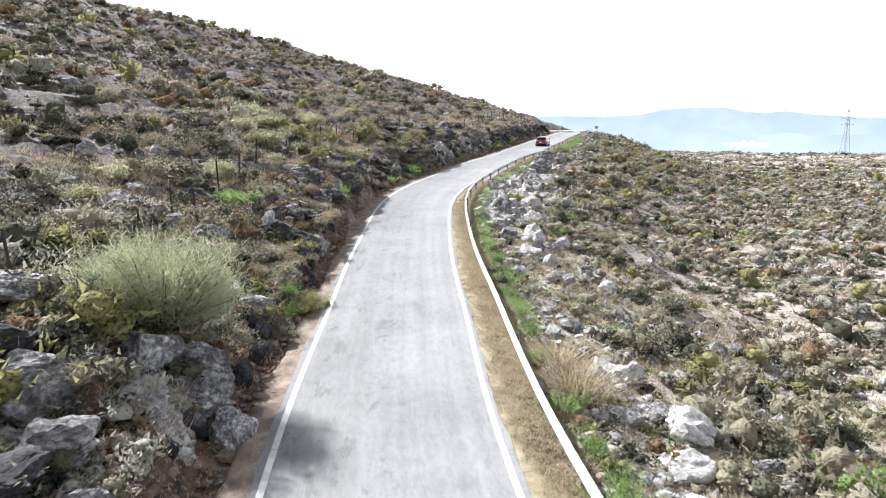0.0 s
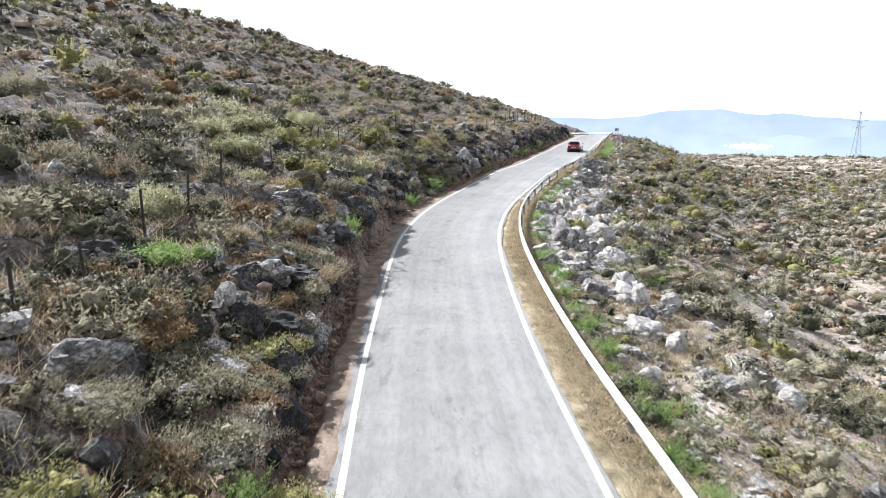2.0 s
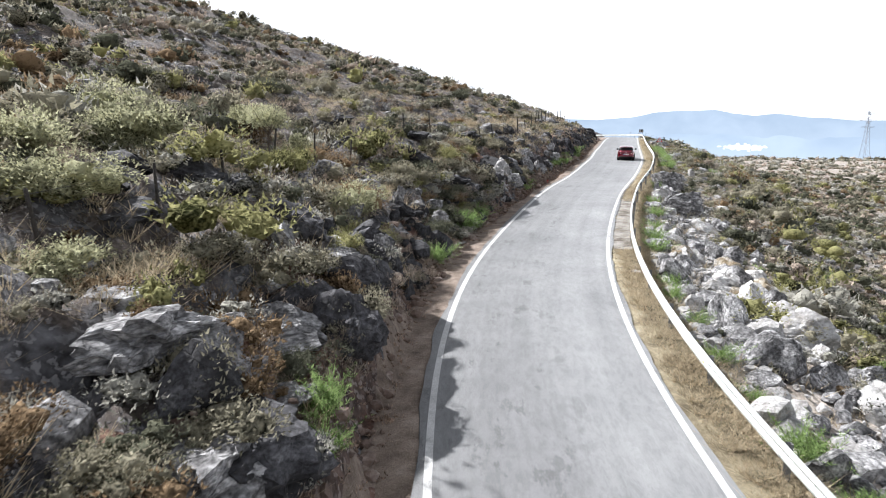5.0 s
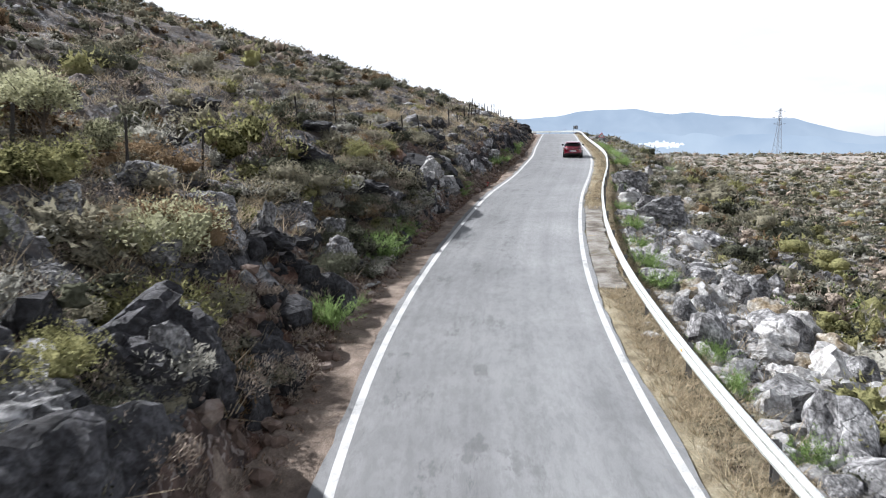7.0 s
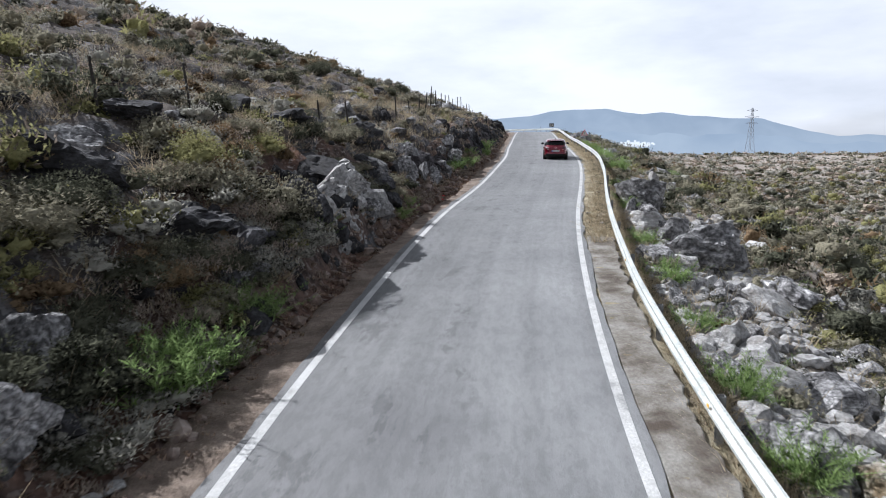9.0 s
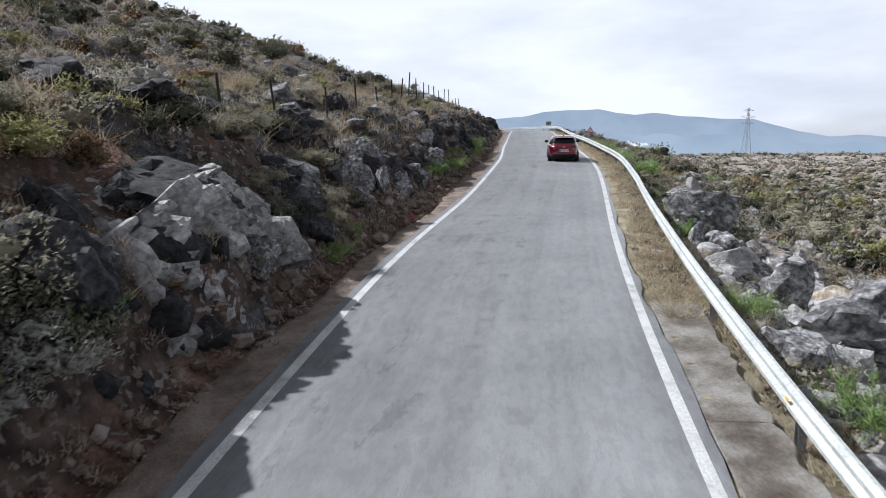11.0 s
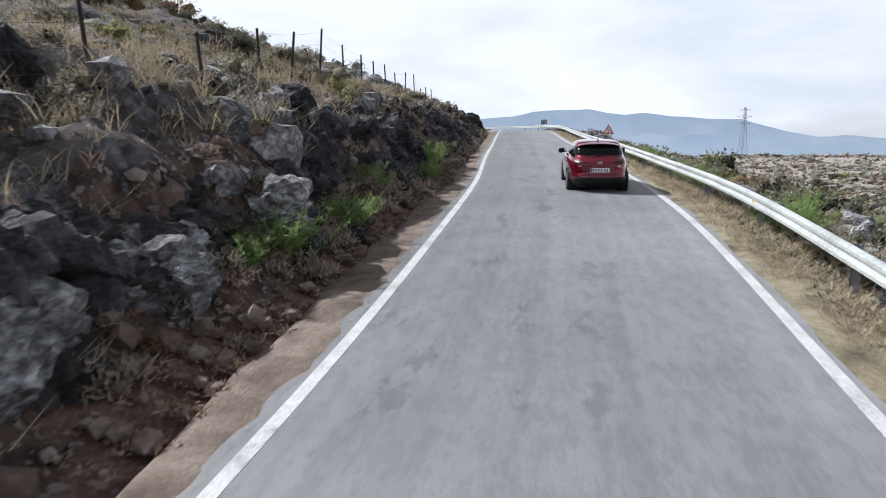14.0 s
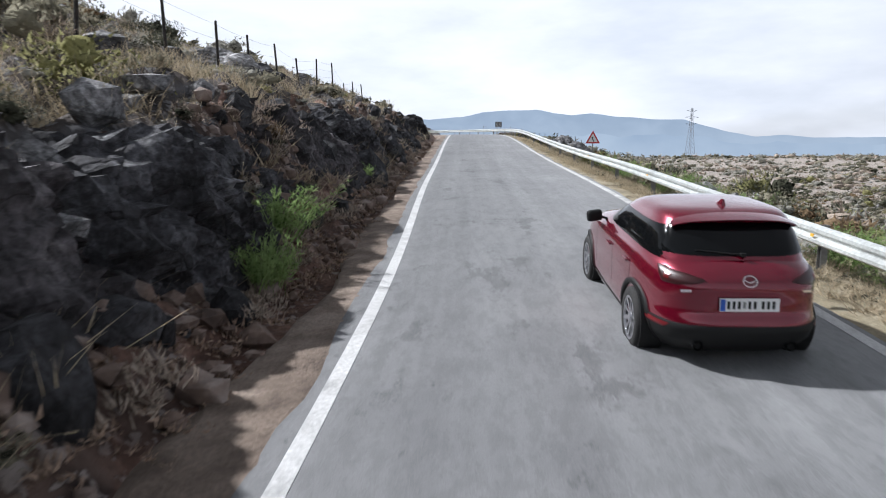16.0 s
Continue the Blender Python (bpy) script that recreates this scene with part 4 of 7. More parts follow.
def make_scrub():
    """Scrub on both slopes: single bushes near the road, joined ones behind them, coarser with distance."""
    rng = np.random.RandomState(11)
    n = 38000
    side = np.where(rng.rand(n) < 0.6, -1, 1)
    reach = 4.8 + np.where(side < 0, 170, 105) * rng.rand(n) ** 1.9
    y = -5 + 178 * rng.rand(n) + rng.rand(n) ** 2 * reach * 0.7
    x = spline(ROAD_Y, ROAD_X, y) + side * reach
    u, _ = lateral(x, y)
    d, _ = nearest_on_road(x, y)
    patchy = fractal(x / 5.0, y / 5.0, 131, 3)
    keep = (rng.rand(n) < np.where(u < 0, 0.70, 0.74) + 0.30 * smooth(18, 50, -u) + 0.55 * patchy) & (d > 4.6)
    keep &= ~((u > 0) & (u < 8.5) & (y > 40) & (y < 84) & (rng.rand(n) < 0.85))
    # thin out what lies beside and behind the way
    aside = np.where(u < 0, -x > 0.8 * y + 7, (x > 0.76 * y + 5) & (x > 0.98 * (y - 49) + 3) & (x > 1.25 * (y - 95) + 16))
    keep &= ~(aside & (rng.rand(n) < 0.9))
    keep &= ~((u > 0) & (u < 20) & (y < 34) & (rng.rand(n) < 0.35))
    keep &= ~((u < 0) & (u > -7.0) & (y > 56) & (y < 63.5) & (rng.rand(n) < 0.85))
    keep &= ~((u < 0) & (u > -7.2) & (y > 75) & (y < 92) & (rng.rand(n) < 0.6))
    keep &= ~((np.abs(u - np.interp(y, FENCE_Y, FENCE_O)) < 0.55) & (y > 40) & (rng.rand(n) < 0.8))
    keep &= ~((u < 0) & (u > -7.6) & (y > 84) & (rng.rand(n) < 0.72))
    keep &= ~((u < 0) & (u > -5.2) & (rng.rand(n) < 0.3))
    x, y, u, reach = x[keep], y[keep], u[keep], np.abs(u[keep])
    n = len(x)
    size = np.clip(np.exp(rng.normal(-0.82, 0.56, n) + 0.25 * fractal(x / 7.0, y / 7.0, 145, 2)), 0.14, 1.35) * (1 + 0.35 * smooth(40, 150, reach))
    size = np.where(reach < 7.5, np.minimum(size, np.where((y > 74) & (u < 0), 0.38, 0.62)), size) * np.where((u < -7.5) & (y < 72), 1.38, np.where(u < 0, np.where((y > 74) & (u > -22), 0.85, 1.25), np.where(u > 9, 1.22, 1.0)))
    turn = rng.uniform(0, 6.28, n)
    share = np.array([s[2] for s in SPECIES])
    zone = fractal(x / 11.0, y / 11.0, 141, 2)
    right_share = np.cumsum([0.27, 0.26, 0.20, 0.07, 0.10, 0.10])
    roll = rng.rand(n)
    kind = np.where(u < 0, np.searchsorted(np.cumsum(share), roll), np.searchsorted(right_share, roll)).clip(0, 5)
    kind = np.where((zone > 0.55) & (u < 0) & (rng.rand(n) < 0.35), 3, np.where((zone < -0.45) & (u < 0) & (rng.rand(n) < 0.5), 1, kind))
    kind = np.where((kind == 1) & (u < 0) & (u > -30) & (y > 46) & (rng.rand(n) < 0.6), rng.choice([2, 4, 0, 5], n), kind)
    tall = rng.uniform(0.75, 1.25, n)
    at = on_land(x, y, 0.06 * size)
    near = (reach < 10.5) & (y > 6) & (y < 122)
    single = np.zeros(n, bool)
    closest = np.flatnonzero(near & (y > 24))
    single[closest[np.argsort(reach[closest] + 2.5 * (u[closest] > 0))[:300]]] = True
    middle = ~single & (reach < np.where(u < 0, 15, 10)) & (y < 124) & (y > 16)
    beyond = ~single & ~middle & (reach < 25) & (y < 150)
    far = ~single & ~middle & ~beyond
    for k, (name, mat, _, leaf, flat, spiky, label) in enumerate(SPECIES):
        meshes = [arrays_mesh(name, *leaf_cloud(50 + 10 * k + j, 1500, leaf * 0.88, 10, flat, spiky, 9), mat) for j in range(4)]
        m = single & (kind == k)
        singles(name, meshes, at[m], size[m], turn[m], [label] * 4, "bush", "scrub bushes beside the road", rng, (0.8, 1.2))
        m = middle & (kind == k)
        strewn("scrub", [leaf_cloud(200 + 10 * k + j, 300, leaf * 1.0, 8, flat, spiky, 4) for j in range(5)], at[m], size[m], turn[m], mat, label.replace("bush", "bushes"), "scrub", tall[m], rng)
        m = beyond & (kind == k) & (u < 0) & (y > 60)
        strewn("scrub", [leaf_cloud(270 + 10 * k + j, 150, leaf * 1.4, 7, flat, spiky, 3) for j in range(5)], at[m], size[m], turn[m], mat, label.replace("bush", "bushes") + " above the road", "scrub", tall[m], rng)
        m = beyond & (kind == k) & ~((u < 0) & (y > 60))
        strewn("scrub", [leaf_cloud(250 + 10 * k + j, 90, leaf * 1.8, 6, flat, spiky * 0.8, 3) for j in range(5)], at[m], size[m], turn[m], mat, label.replace("bush", "bushes") + " on the slope", "scrub", tall[m], rng)
        m = far & (kind == k)
        strewn("scrub", [leaf_cloud(300 + 10 * k + j, 34, leaf * 2.6, 5, flat, 0, 2) for j in range(5)], at[m], size[m] * 1.1, turn[m], mat, label.replace("bush", "bushes") + " far up the slope", "scrub", tall[m], rng)


def make_far_scrub():
    """Scrub on the wide plain, out to its edge."""
    rng = np.random.RandomState(17)
    n = 15500
    a = np.radians(rng.uniform(4, 62, n))
    far = 40 + 450 * rng.rand(n) ** 1.25
    x, y = far * np.sin(a), far * np.cos(a)
    keep = (lateral(x, y)[0] > 22) & (nearest_on_road(x, y)[0] > 9) & (rng.rand(n) < 0.75 + 0.5 * fractal(x / 22, y / 22, 171, 3))
    x, y, far = x[keep], y[keep], far[keep]
    n = len(x)
    size = np.clip(np.exp(rng.normal(-0.1, 0.4, n)), 0.4, 2.2) * (0.55 + far / 330)
    pick = np.searchsorted([0.34, 0.46, 0.76], rng.rand(n))
    for k, (mat, label) in enumerate(((LEAF_OLIVE, "olive scrub"), (LEAF_DARK, "dark green scrub"), (LEAF_GREY, "pale grey-green scrub"), (LEAF_TWIG, "dry grey-brown scrub"))):
        m = pick == k
        strewn("scrub", [leaf_cloud(340 + 10 * k + j, 16, 0.28, 4, 0.6, 0, 2) for j in range(4)], on_land(x[m], y[m], 0.05), size[m], rng.uniform(0, 6.28, m.sum()), mat, label + " on the far plain", "scrub", None, rng)


def make_slope_tufts():
    """Small cushions between the bushes on the right-hand slope."""
    rng = np.random.RandomState(23)
    n = 9000
    o = 5.5 + 55 * rng.rand(n) ** 1.5
    y = -2 + 135 * rng.rand(n) + 0.4 * o * rng.rand(n)
    x = spline(ROAD_Y, ROAD_X, y) + o
    keep = (fractal(x / 2.2, y / 2.2, 157, 3) > -0.3) & ~((o < 9) & (y > 46) & (y < 84))
    x, y, o = x[keep], y[keep], o[keep]
    pick = rng.randint(0, 5, len(x))
    for k, (mat, label) in enumerate(((LEAF_BRIGHT, "small fresh green plants on stony ground"), (LEAF_OLIVE, "small olive-green cushion plants on stony ground"), (LEAF_TWIG, "small dry cushion plants on stony ground"), (LEAF_YELLOW, "small yellow-green plants on stony ground"), (LEAF_DARK, "small dark green plants on stony ground"))):
        m = pick == k
        strewn("cushion_plants", [leaf_cloud(480 + 10 * k + j, 30, 0.30, 4, 0.7, 0.3, 0) for j in range(4)], on_land(x[m], y[m], 0.02), rng.uniform(0.14, 0.40, m.sum()) * (1 + 0.012 * o[m]), rng.uniform(0, 6.28, m.sum()), mat, label, "plants", None, rng)


def make_bend_scrub():
    """Scrub and stones on the knoll outside the bend."""
    rng = np.random.RandomState(19)
    n = 2600
    x, y = rng.uniform(26, 110, n), rng.uniform(112, 235, n)
    d, _ = nearest_on_road(x, y)
    keep = (d > 5.5) & (lateral(x, y)[0] > 4)
    x, y = x[keep], y[keep]
    pick = rng.randint(0, 6, len(x))
    for k, (name, mat, _, leaf, flat, spiky, label) in enumerate(SPECIES):
        m = pick == k
        strewn("scrub", [leaf_cloud(380 + 10 * k + j, 50, leaf * 2.2, 5, flat, 0, 2) for j in range(3)], on_land(x[m], y[m], 0.05), rng.uniform(0.35, 1.0, m.sum()), rng.uniform(0, 6.28, m.sum()), mat, label.replace("bush", "bushes") + " outside the bend", "scrub", None, rng)


def make_grass():
    rng = np.random.RandomState(21)
    n = 17000
    side = np.where(rng.rand(n) < 0.55, -1, 1)
    reach = 4.0 + 45 * rng.rand(n) ** 2
    y = -4 + 150 * rng.rand(n)
    x = spline(ROAD_Y, ROAD_X, y) + side * reach
    d, _ = nearest_on_road(x, y)
    keep = (d > 4.5) & (fractal(x / 3.0, y / 3.0, 151, 3) > -0.25)
    x, y = x[keep], y[keep]
    at, n = on_land(x, y, 0.03), keep.sum()
    strewn("dry_grass", [straw_tuft(400 + j, 18) for j in range(5)], at, rng.uniform(0.22, 0.6, n), rng.uniform(0, 6.28, n), LEAF_STRAW, "tufts of dry straw-coloured grass", "grass", None, rng)
    n = 5200
    y = -2 + 50 * rng.rand(n)
    x = spline(ROAD_Y, ROAD_X, y) + 5.0 + 17 * rng.rand(n) ** 1.3
    keep = fractal(x / 2.4, y / 2.4, 153, 3) > -0.2
    x, y = x[keep], y[keep]
    strewn("dry_grass", [straw_tuft(405 + j, 18) for j in range(4)], on_land(x, y, 0.03), rng.uniform(0.2, 0.5, len(x)), rng.uniform(0, 6.28, len(x)), LEAF_STRAW, "dry grass on the stony slope below the rail", "grass", None, rng)
    n = 5200
    y = 14 + 100 * rng.rand(n)
    o = 7.0 + 14 * rng.rand(n) ** 1.2
    i = np.array([index_at(q) for q in y])
    x, yy = LINE[i, 0] - RIGHT[i, 0] * o, LINE[i, 1] - RIGHT[i, 1] * o
    keep = (fractal(x / 4.0, yy / 4.0, 155, 3) > -0.05) & (rng.rand(n) > 0.6 * smooth(66, 80, y))
    x, yy = x[keep], yy[keep]
    strewn("dry_grass", [straw_tuft(410 + j, 26, 0.6, 0.02) for j in range(4)], on_land(x, yy, 0.03), rng.uniform(0.3, 0.72, len(x)), rng.uniform(0, 6.28, len(x)), LEAF_STRAW, "pale dry grass between the bushes of the hillside", "grass", None, rng)
    # tall dry grass on the shelf above the rock wall
    n = 1700
    y = 82 + 62 * rng.rand(n)
    i = np.array([index_at(q) for q in y])
    o = -rng.uniform(6.3, 13.5, n)
    x, yy = LINE[i, 0] + RIGHT[i, 0] * o, LINE[i, 1] + RIGHT[i, 1] * o
    strewn("dry_grass", [blade_tuft(430 + j, 13, 0.45, 1.0, 0.016) for j in range(4)], on_land(x, yy, 0.03), rng.uniform(0.3, 0.75, n), rng.uniform(0, 6.28, n), LEAF_STRAW, "tall dry grass above the rock wall", "grass", None, rng)
    # dead brush and twigs in the bank
    n = 520
    y = 16 + 120 * rng.rand(n)
    i = np.array([index_at(q) for q in y])
    o = -rng.uniform(4.0, 6.0, n)
    x, yy = LINE[i, 0] + RIGHT[i, 0] * o, LINE[i, 1] + RIGHT[i, 1] * o
    strewn("dead_brush", [leaf_cloud(470 + j, 150, 0.28, 6, 0.7, 1.0, 0) for j in range(4)], on_land(x, yy, 0.03), rng.uniform(0.18, 0.5, n), rng.uniform(0, 6.28, n), LEAF_TWIG, "dead grey-brown twigs in the bank", "brush", None, rng)
    n = 420
    y = 4 + 130 * rng.rand(n)
    i = np.array([index_at(q) for q in y])
    o = rng.uniform(3.5, 4.9, n)
    keep = ~((y > 62) & (y < 76) & (o < 4.0)) & (fractal(y / 4, y * 0, 59, 2) > 0)
    i, o = i[keep], o[keep]
    n = len(i)
    x, yy = LINE[i, 0] + RIGHT[i, 0] * o, LINE[i, 1] + RIGHT[i, 1] * o
    strewn("dead_brush", [leaf_cloud(476 + j, 110, 0.26, 6, 0.55, 0.9, 0) for j in range(3)], on_land(x, yy, 0.02), rng.uniform(0.12, 0.3, n), rng.uniform(0, 6.28, n), LEAF_TWIG, "withered brown brush on the verge", "brush", None, rng)
    # leaf litter and dead twigs at the foot of the bank
    n = 5600
    y = 2 + 140 * rng.rand(n)
    i = np.array([index_at(q) for q in y])
    o = -(3.65 + 2.3 * rng.rand(n) ** 1.3)
    x, yy = LINE[i, 0] + RIGHT[i, 0] * o, LINE[i, 1] + RIGHT[i, 1] * o
    strewn("leaf_litter", [leaf_cloud(450 + j, 16, 0.36, 5, 0.25, 0.5, 0) for j in range(4)], on_land(x, yy, 0.01), rng.uniform(0.08, 0.30, n), rng.uniform(0, 6.28, n), LEAF_LITTER, "dark fallen leaves and twigs under the bank", "litter", None, rng)
    # trampled dry growth on the verge under the guardrail
    n = 10500
    y = -4 + 150 * rng.rand(n)
    i = np.array([index_at(q) for q in y])
    o = rng.uniform(3.25, 4.9, n)
    x, yy = LINE[i, 0] + RIGHT[i, 0] * o, LINE[i, 1] + RIGHT[i, 1] * o
    keep = ~((y > 62) & (y < 76) & (o < 4.0)) & ~((y > 82) & (rng.rand(n) < 0.55))
    at = on_land(x[keep], yy[keep], 0.02)
    n = keep.sum()
    strewn("verge_grass", [straw_tuft(420 + j, 20, 0.8, 0.04) for j in range(4)], at, rng.uniform(0.10, 0.34, n), rng.uniform(0, 6.28, n), LEAF_STRAW, "short dry grass on the verge", "grass", None, rng)
    n = 3600
    y = -4 + 150 * rng.rand(n)
    i = np.array([index_at(q) for q in y])
    o = rng.uniform(3.5, 5.0, n)
    x, yy = LINE[i, 0] + RIGHT[i, 0] * o, LINE[i, 1] + RIGHT[i, 1] * o
    keep = ~((y > 62) & (y < 76) & (o < 4.0))
    at = on_land(x[keep], yy[keep], 0.02)
    n = keep.sum()
    strewn("verge_weeds", [leaf_cloud(440 + j, 44, 0.24, 5, 0.6, 0.3, 0) for j in range(4)], at, rng.uniform(0.08, 0.26, n), rng.uniform(0, 6.28, n), LEAF_OLIVE, "small green and brown weeds on the verge", "weeds", None, rng)


def make_roadside_plants():
    """Fresh green feathery plants behind the rail and at the foot of the bank, and two tall dry grasses."""
    rng = np.random.RandomState(31)
    meshes = [arrays_mesh("fennel", *feather_plant(500 + j, 55), LEAF_BRIGHT, smooth_faces=False) for j in range(4)]
    places = [(91.6, -4.7, 0.95), (94.0, -4.5, 0.85), (78.4, -4.15, 0.6), (79.9, -4.2, 0.5), (102.5, -4.3, 0.95), (64.3, -4.55, 1.4), (64.9, -4.45, 1.3), (63.9, -4.75, 1.2), (71.0, -4.6, 0.8)]
    for y in (11, 12.6, 14.2, 16.2, 19.5, 22.0, 24.5, 25.6, 27.2, 28.8, 30.6, 32.0, 33.5, 35.5, 37.5, 39.5, 41.6, 43.2, 45.2, 47.5, 50.2, 53.0, 55.4, 57.3, 63.5, 66.0, 69.5, 73.0, 77.0, 84, 86, 90, 97, 105, 109, 113, 118):
        places.append((y, 4.75 + rng.uniform(-0.1, 0.45), rng.uniform(0.55, 1.0)))
        if y < 48 and rng.rand() < 0.4:
            places.append((y + rng.uniform(0.5, 1.0), 4.9 + rng.uniform(0, 0.7), rng.uniform(0.5, 0.8)))
    for y, o in ((10.6, -4.1), (23.7, -4.2), (24.6, -4.4), (42.6, -4.4), (43.6, -4.5), (58.0, -4.3), (66.2, -4.4), (67.0, -4.7), (67.6, -4.4), (90.5, -4.7), (94.2, -4.6), (97.0, -4.8), (104.0, -4.6), (112, -4.5)):
        places.append((y, o, rng.uniform(0.6, 1.0)))
    places += [(97.3, 5.4, 1.2), (102.4, 4.9, 0.7), (103.2, 5.0, 0.8), (104.2, 5.1, 0.7), (105.0, 4.9, 0.7)] + [(q, 4.9 + rng.uniform(0, 0.9), rng.uniform(0.6, 0.95)) for q in np.arange(107, 126, 1.5)]
    for y, o, s in places:
        i = index_at(y)
        x, yy = LINE[i, 0] + RIGHT[i, 0] * o, LINE[i, 1] + RIGHT[i, 1] * o
        j = rng.randint(0, 4)
        ob = new("fennel", meshes[j])
        w = s * rng.uniform(1.0, 1.5)
        ob.matrix_world = pose(x, yy, float(land(np.array([x]), np.array([yy]))[0]) - 0.03, 0, 0, rng.uniform(0, 360)) @ Matrix.Diagonal((w, w, s, 1))
        tagged(ob, "bright green feathery plant behind the guardrail" if o > 0 else "bright green feathery plant at the foot of the bank", "plant", "green roadside plants")
    dry = arrays_mesh("tall_grass", *blade_tuft(560, 420, 0.38, 1.0, 0.008), LEAF_STRAW, smooth_faces=False)
    for x, y, s in ((3.95, 17.5, 1.5), (3.7, 19.4, 1.3), (-7.0, 36.3, 1.0), (-9.5, 57.5, 1.0), (-1.5, 92.0, 0.9)):
        ob = new("tall_grass", dry)
        ob.matrix_world = pose(x, y, float(land(np.array([x]), np.array([y]))[0]) - 0.03, 0, 0, x * 50) @ Matrix.Diagonal((s * 1.3, s * 1.3, s, 1))
        tagged(ob, "tall clump of dry straw-coloured grass", "grass", "tall dry grasses")


def make_broom():
    """The large feathery bush on the rock: many thin stems fan out from a few limbs."""
    r = np.random.RandomState(5)
    root = Vector((-7.7, 16.7, float(land(np.array([-8.0]), np.array([16.9]))[0]) + 0.35))
    bush = empty("broom_bush", Matrix.Translation(root), "large feathery pale green bush growing over a grey rock", "bush")
    bm = bmesh.new()
    tips = []
    for i in range(44):
        a, b = r.uniform(0, 6.28), r.uniform(0.2, 1.0)
        tip = Vector((math.cos(a) * 2.2 * b, math.sin(a) * 1.7 * b, 0.35 + r.uniform(0.0, 1.0) * (2.3 - 0.9 * b)))
        add_rod(bm, (r.normal(0, 0.12), r.normal(0, 0.12), -0.2), tip, 0.035, 0.012, 5)
        tips.append(tip)
    part("stem", bm, BARK, bush)
    n = 22000
    centre = np.array([t[:] for t in tips])[r.randint(0, len(tips), n)] * r.uniform(0.25, 1.0, (n, 1)) ** 0.7
    base = centre + r.normal(0, 0.28, (n, 3))
    base[:, 2] = np.abs(base[:, 2])
    out = base * (1, 1, 0.5) / np.maximum(np.linalg.norm(base, axis=1), 0.1)[:, None]
    way = out * 0.45 + r.normal(0, 0.55, (n, 3)) + (0, 0, 0.45)
    way /= np.linalg.norm(way, axis=1)[:, None]
    long = r.uniform(0.15, 0.5, (n, 1))
    side = np.cross(way, r.normal(0, 1, (n, 3)))
    side /= np.linalg.norm(side, axis=1)[:, None]
    mid = base + way * long * 0.55
    tip = base + way * long + np.c_[0 * long, 0 * long, -0.12 * long]
    w = side * 0.006
    v = np.stack([base - w, base + w, mid + w, tip, mid - w], 1)
    verts = v.reshape(-1, 3)
    i = np.arange(n)[:, None] * 5
    tri = np.concatenate([i + [0, 1, 2], i + [0, 2, 4], i + [4, 2, 3]])
    part("foliage", arrays_mesh("foliage", verts, tri, LEAF_BROOM, smooth_faces=False), LEAF_BROOM, bush)


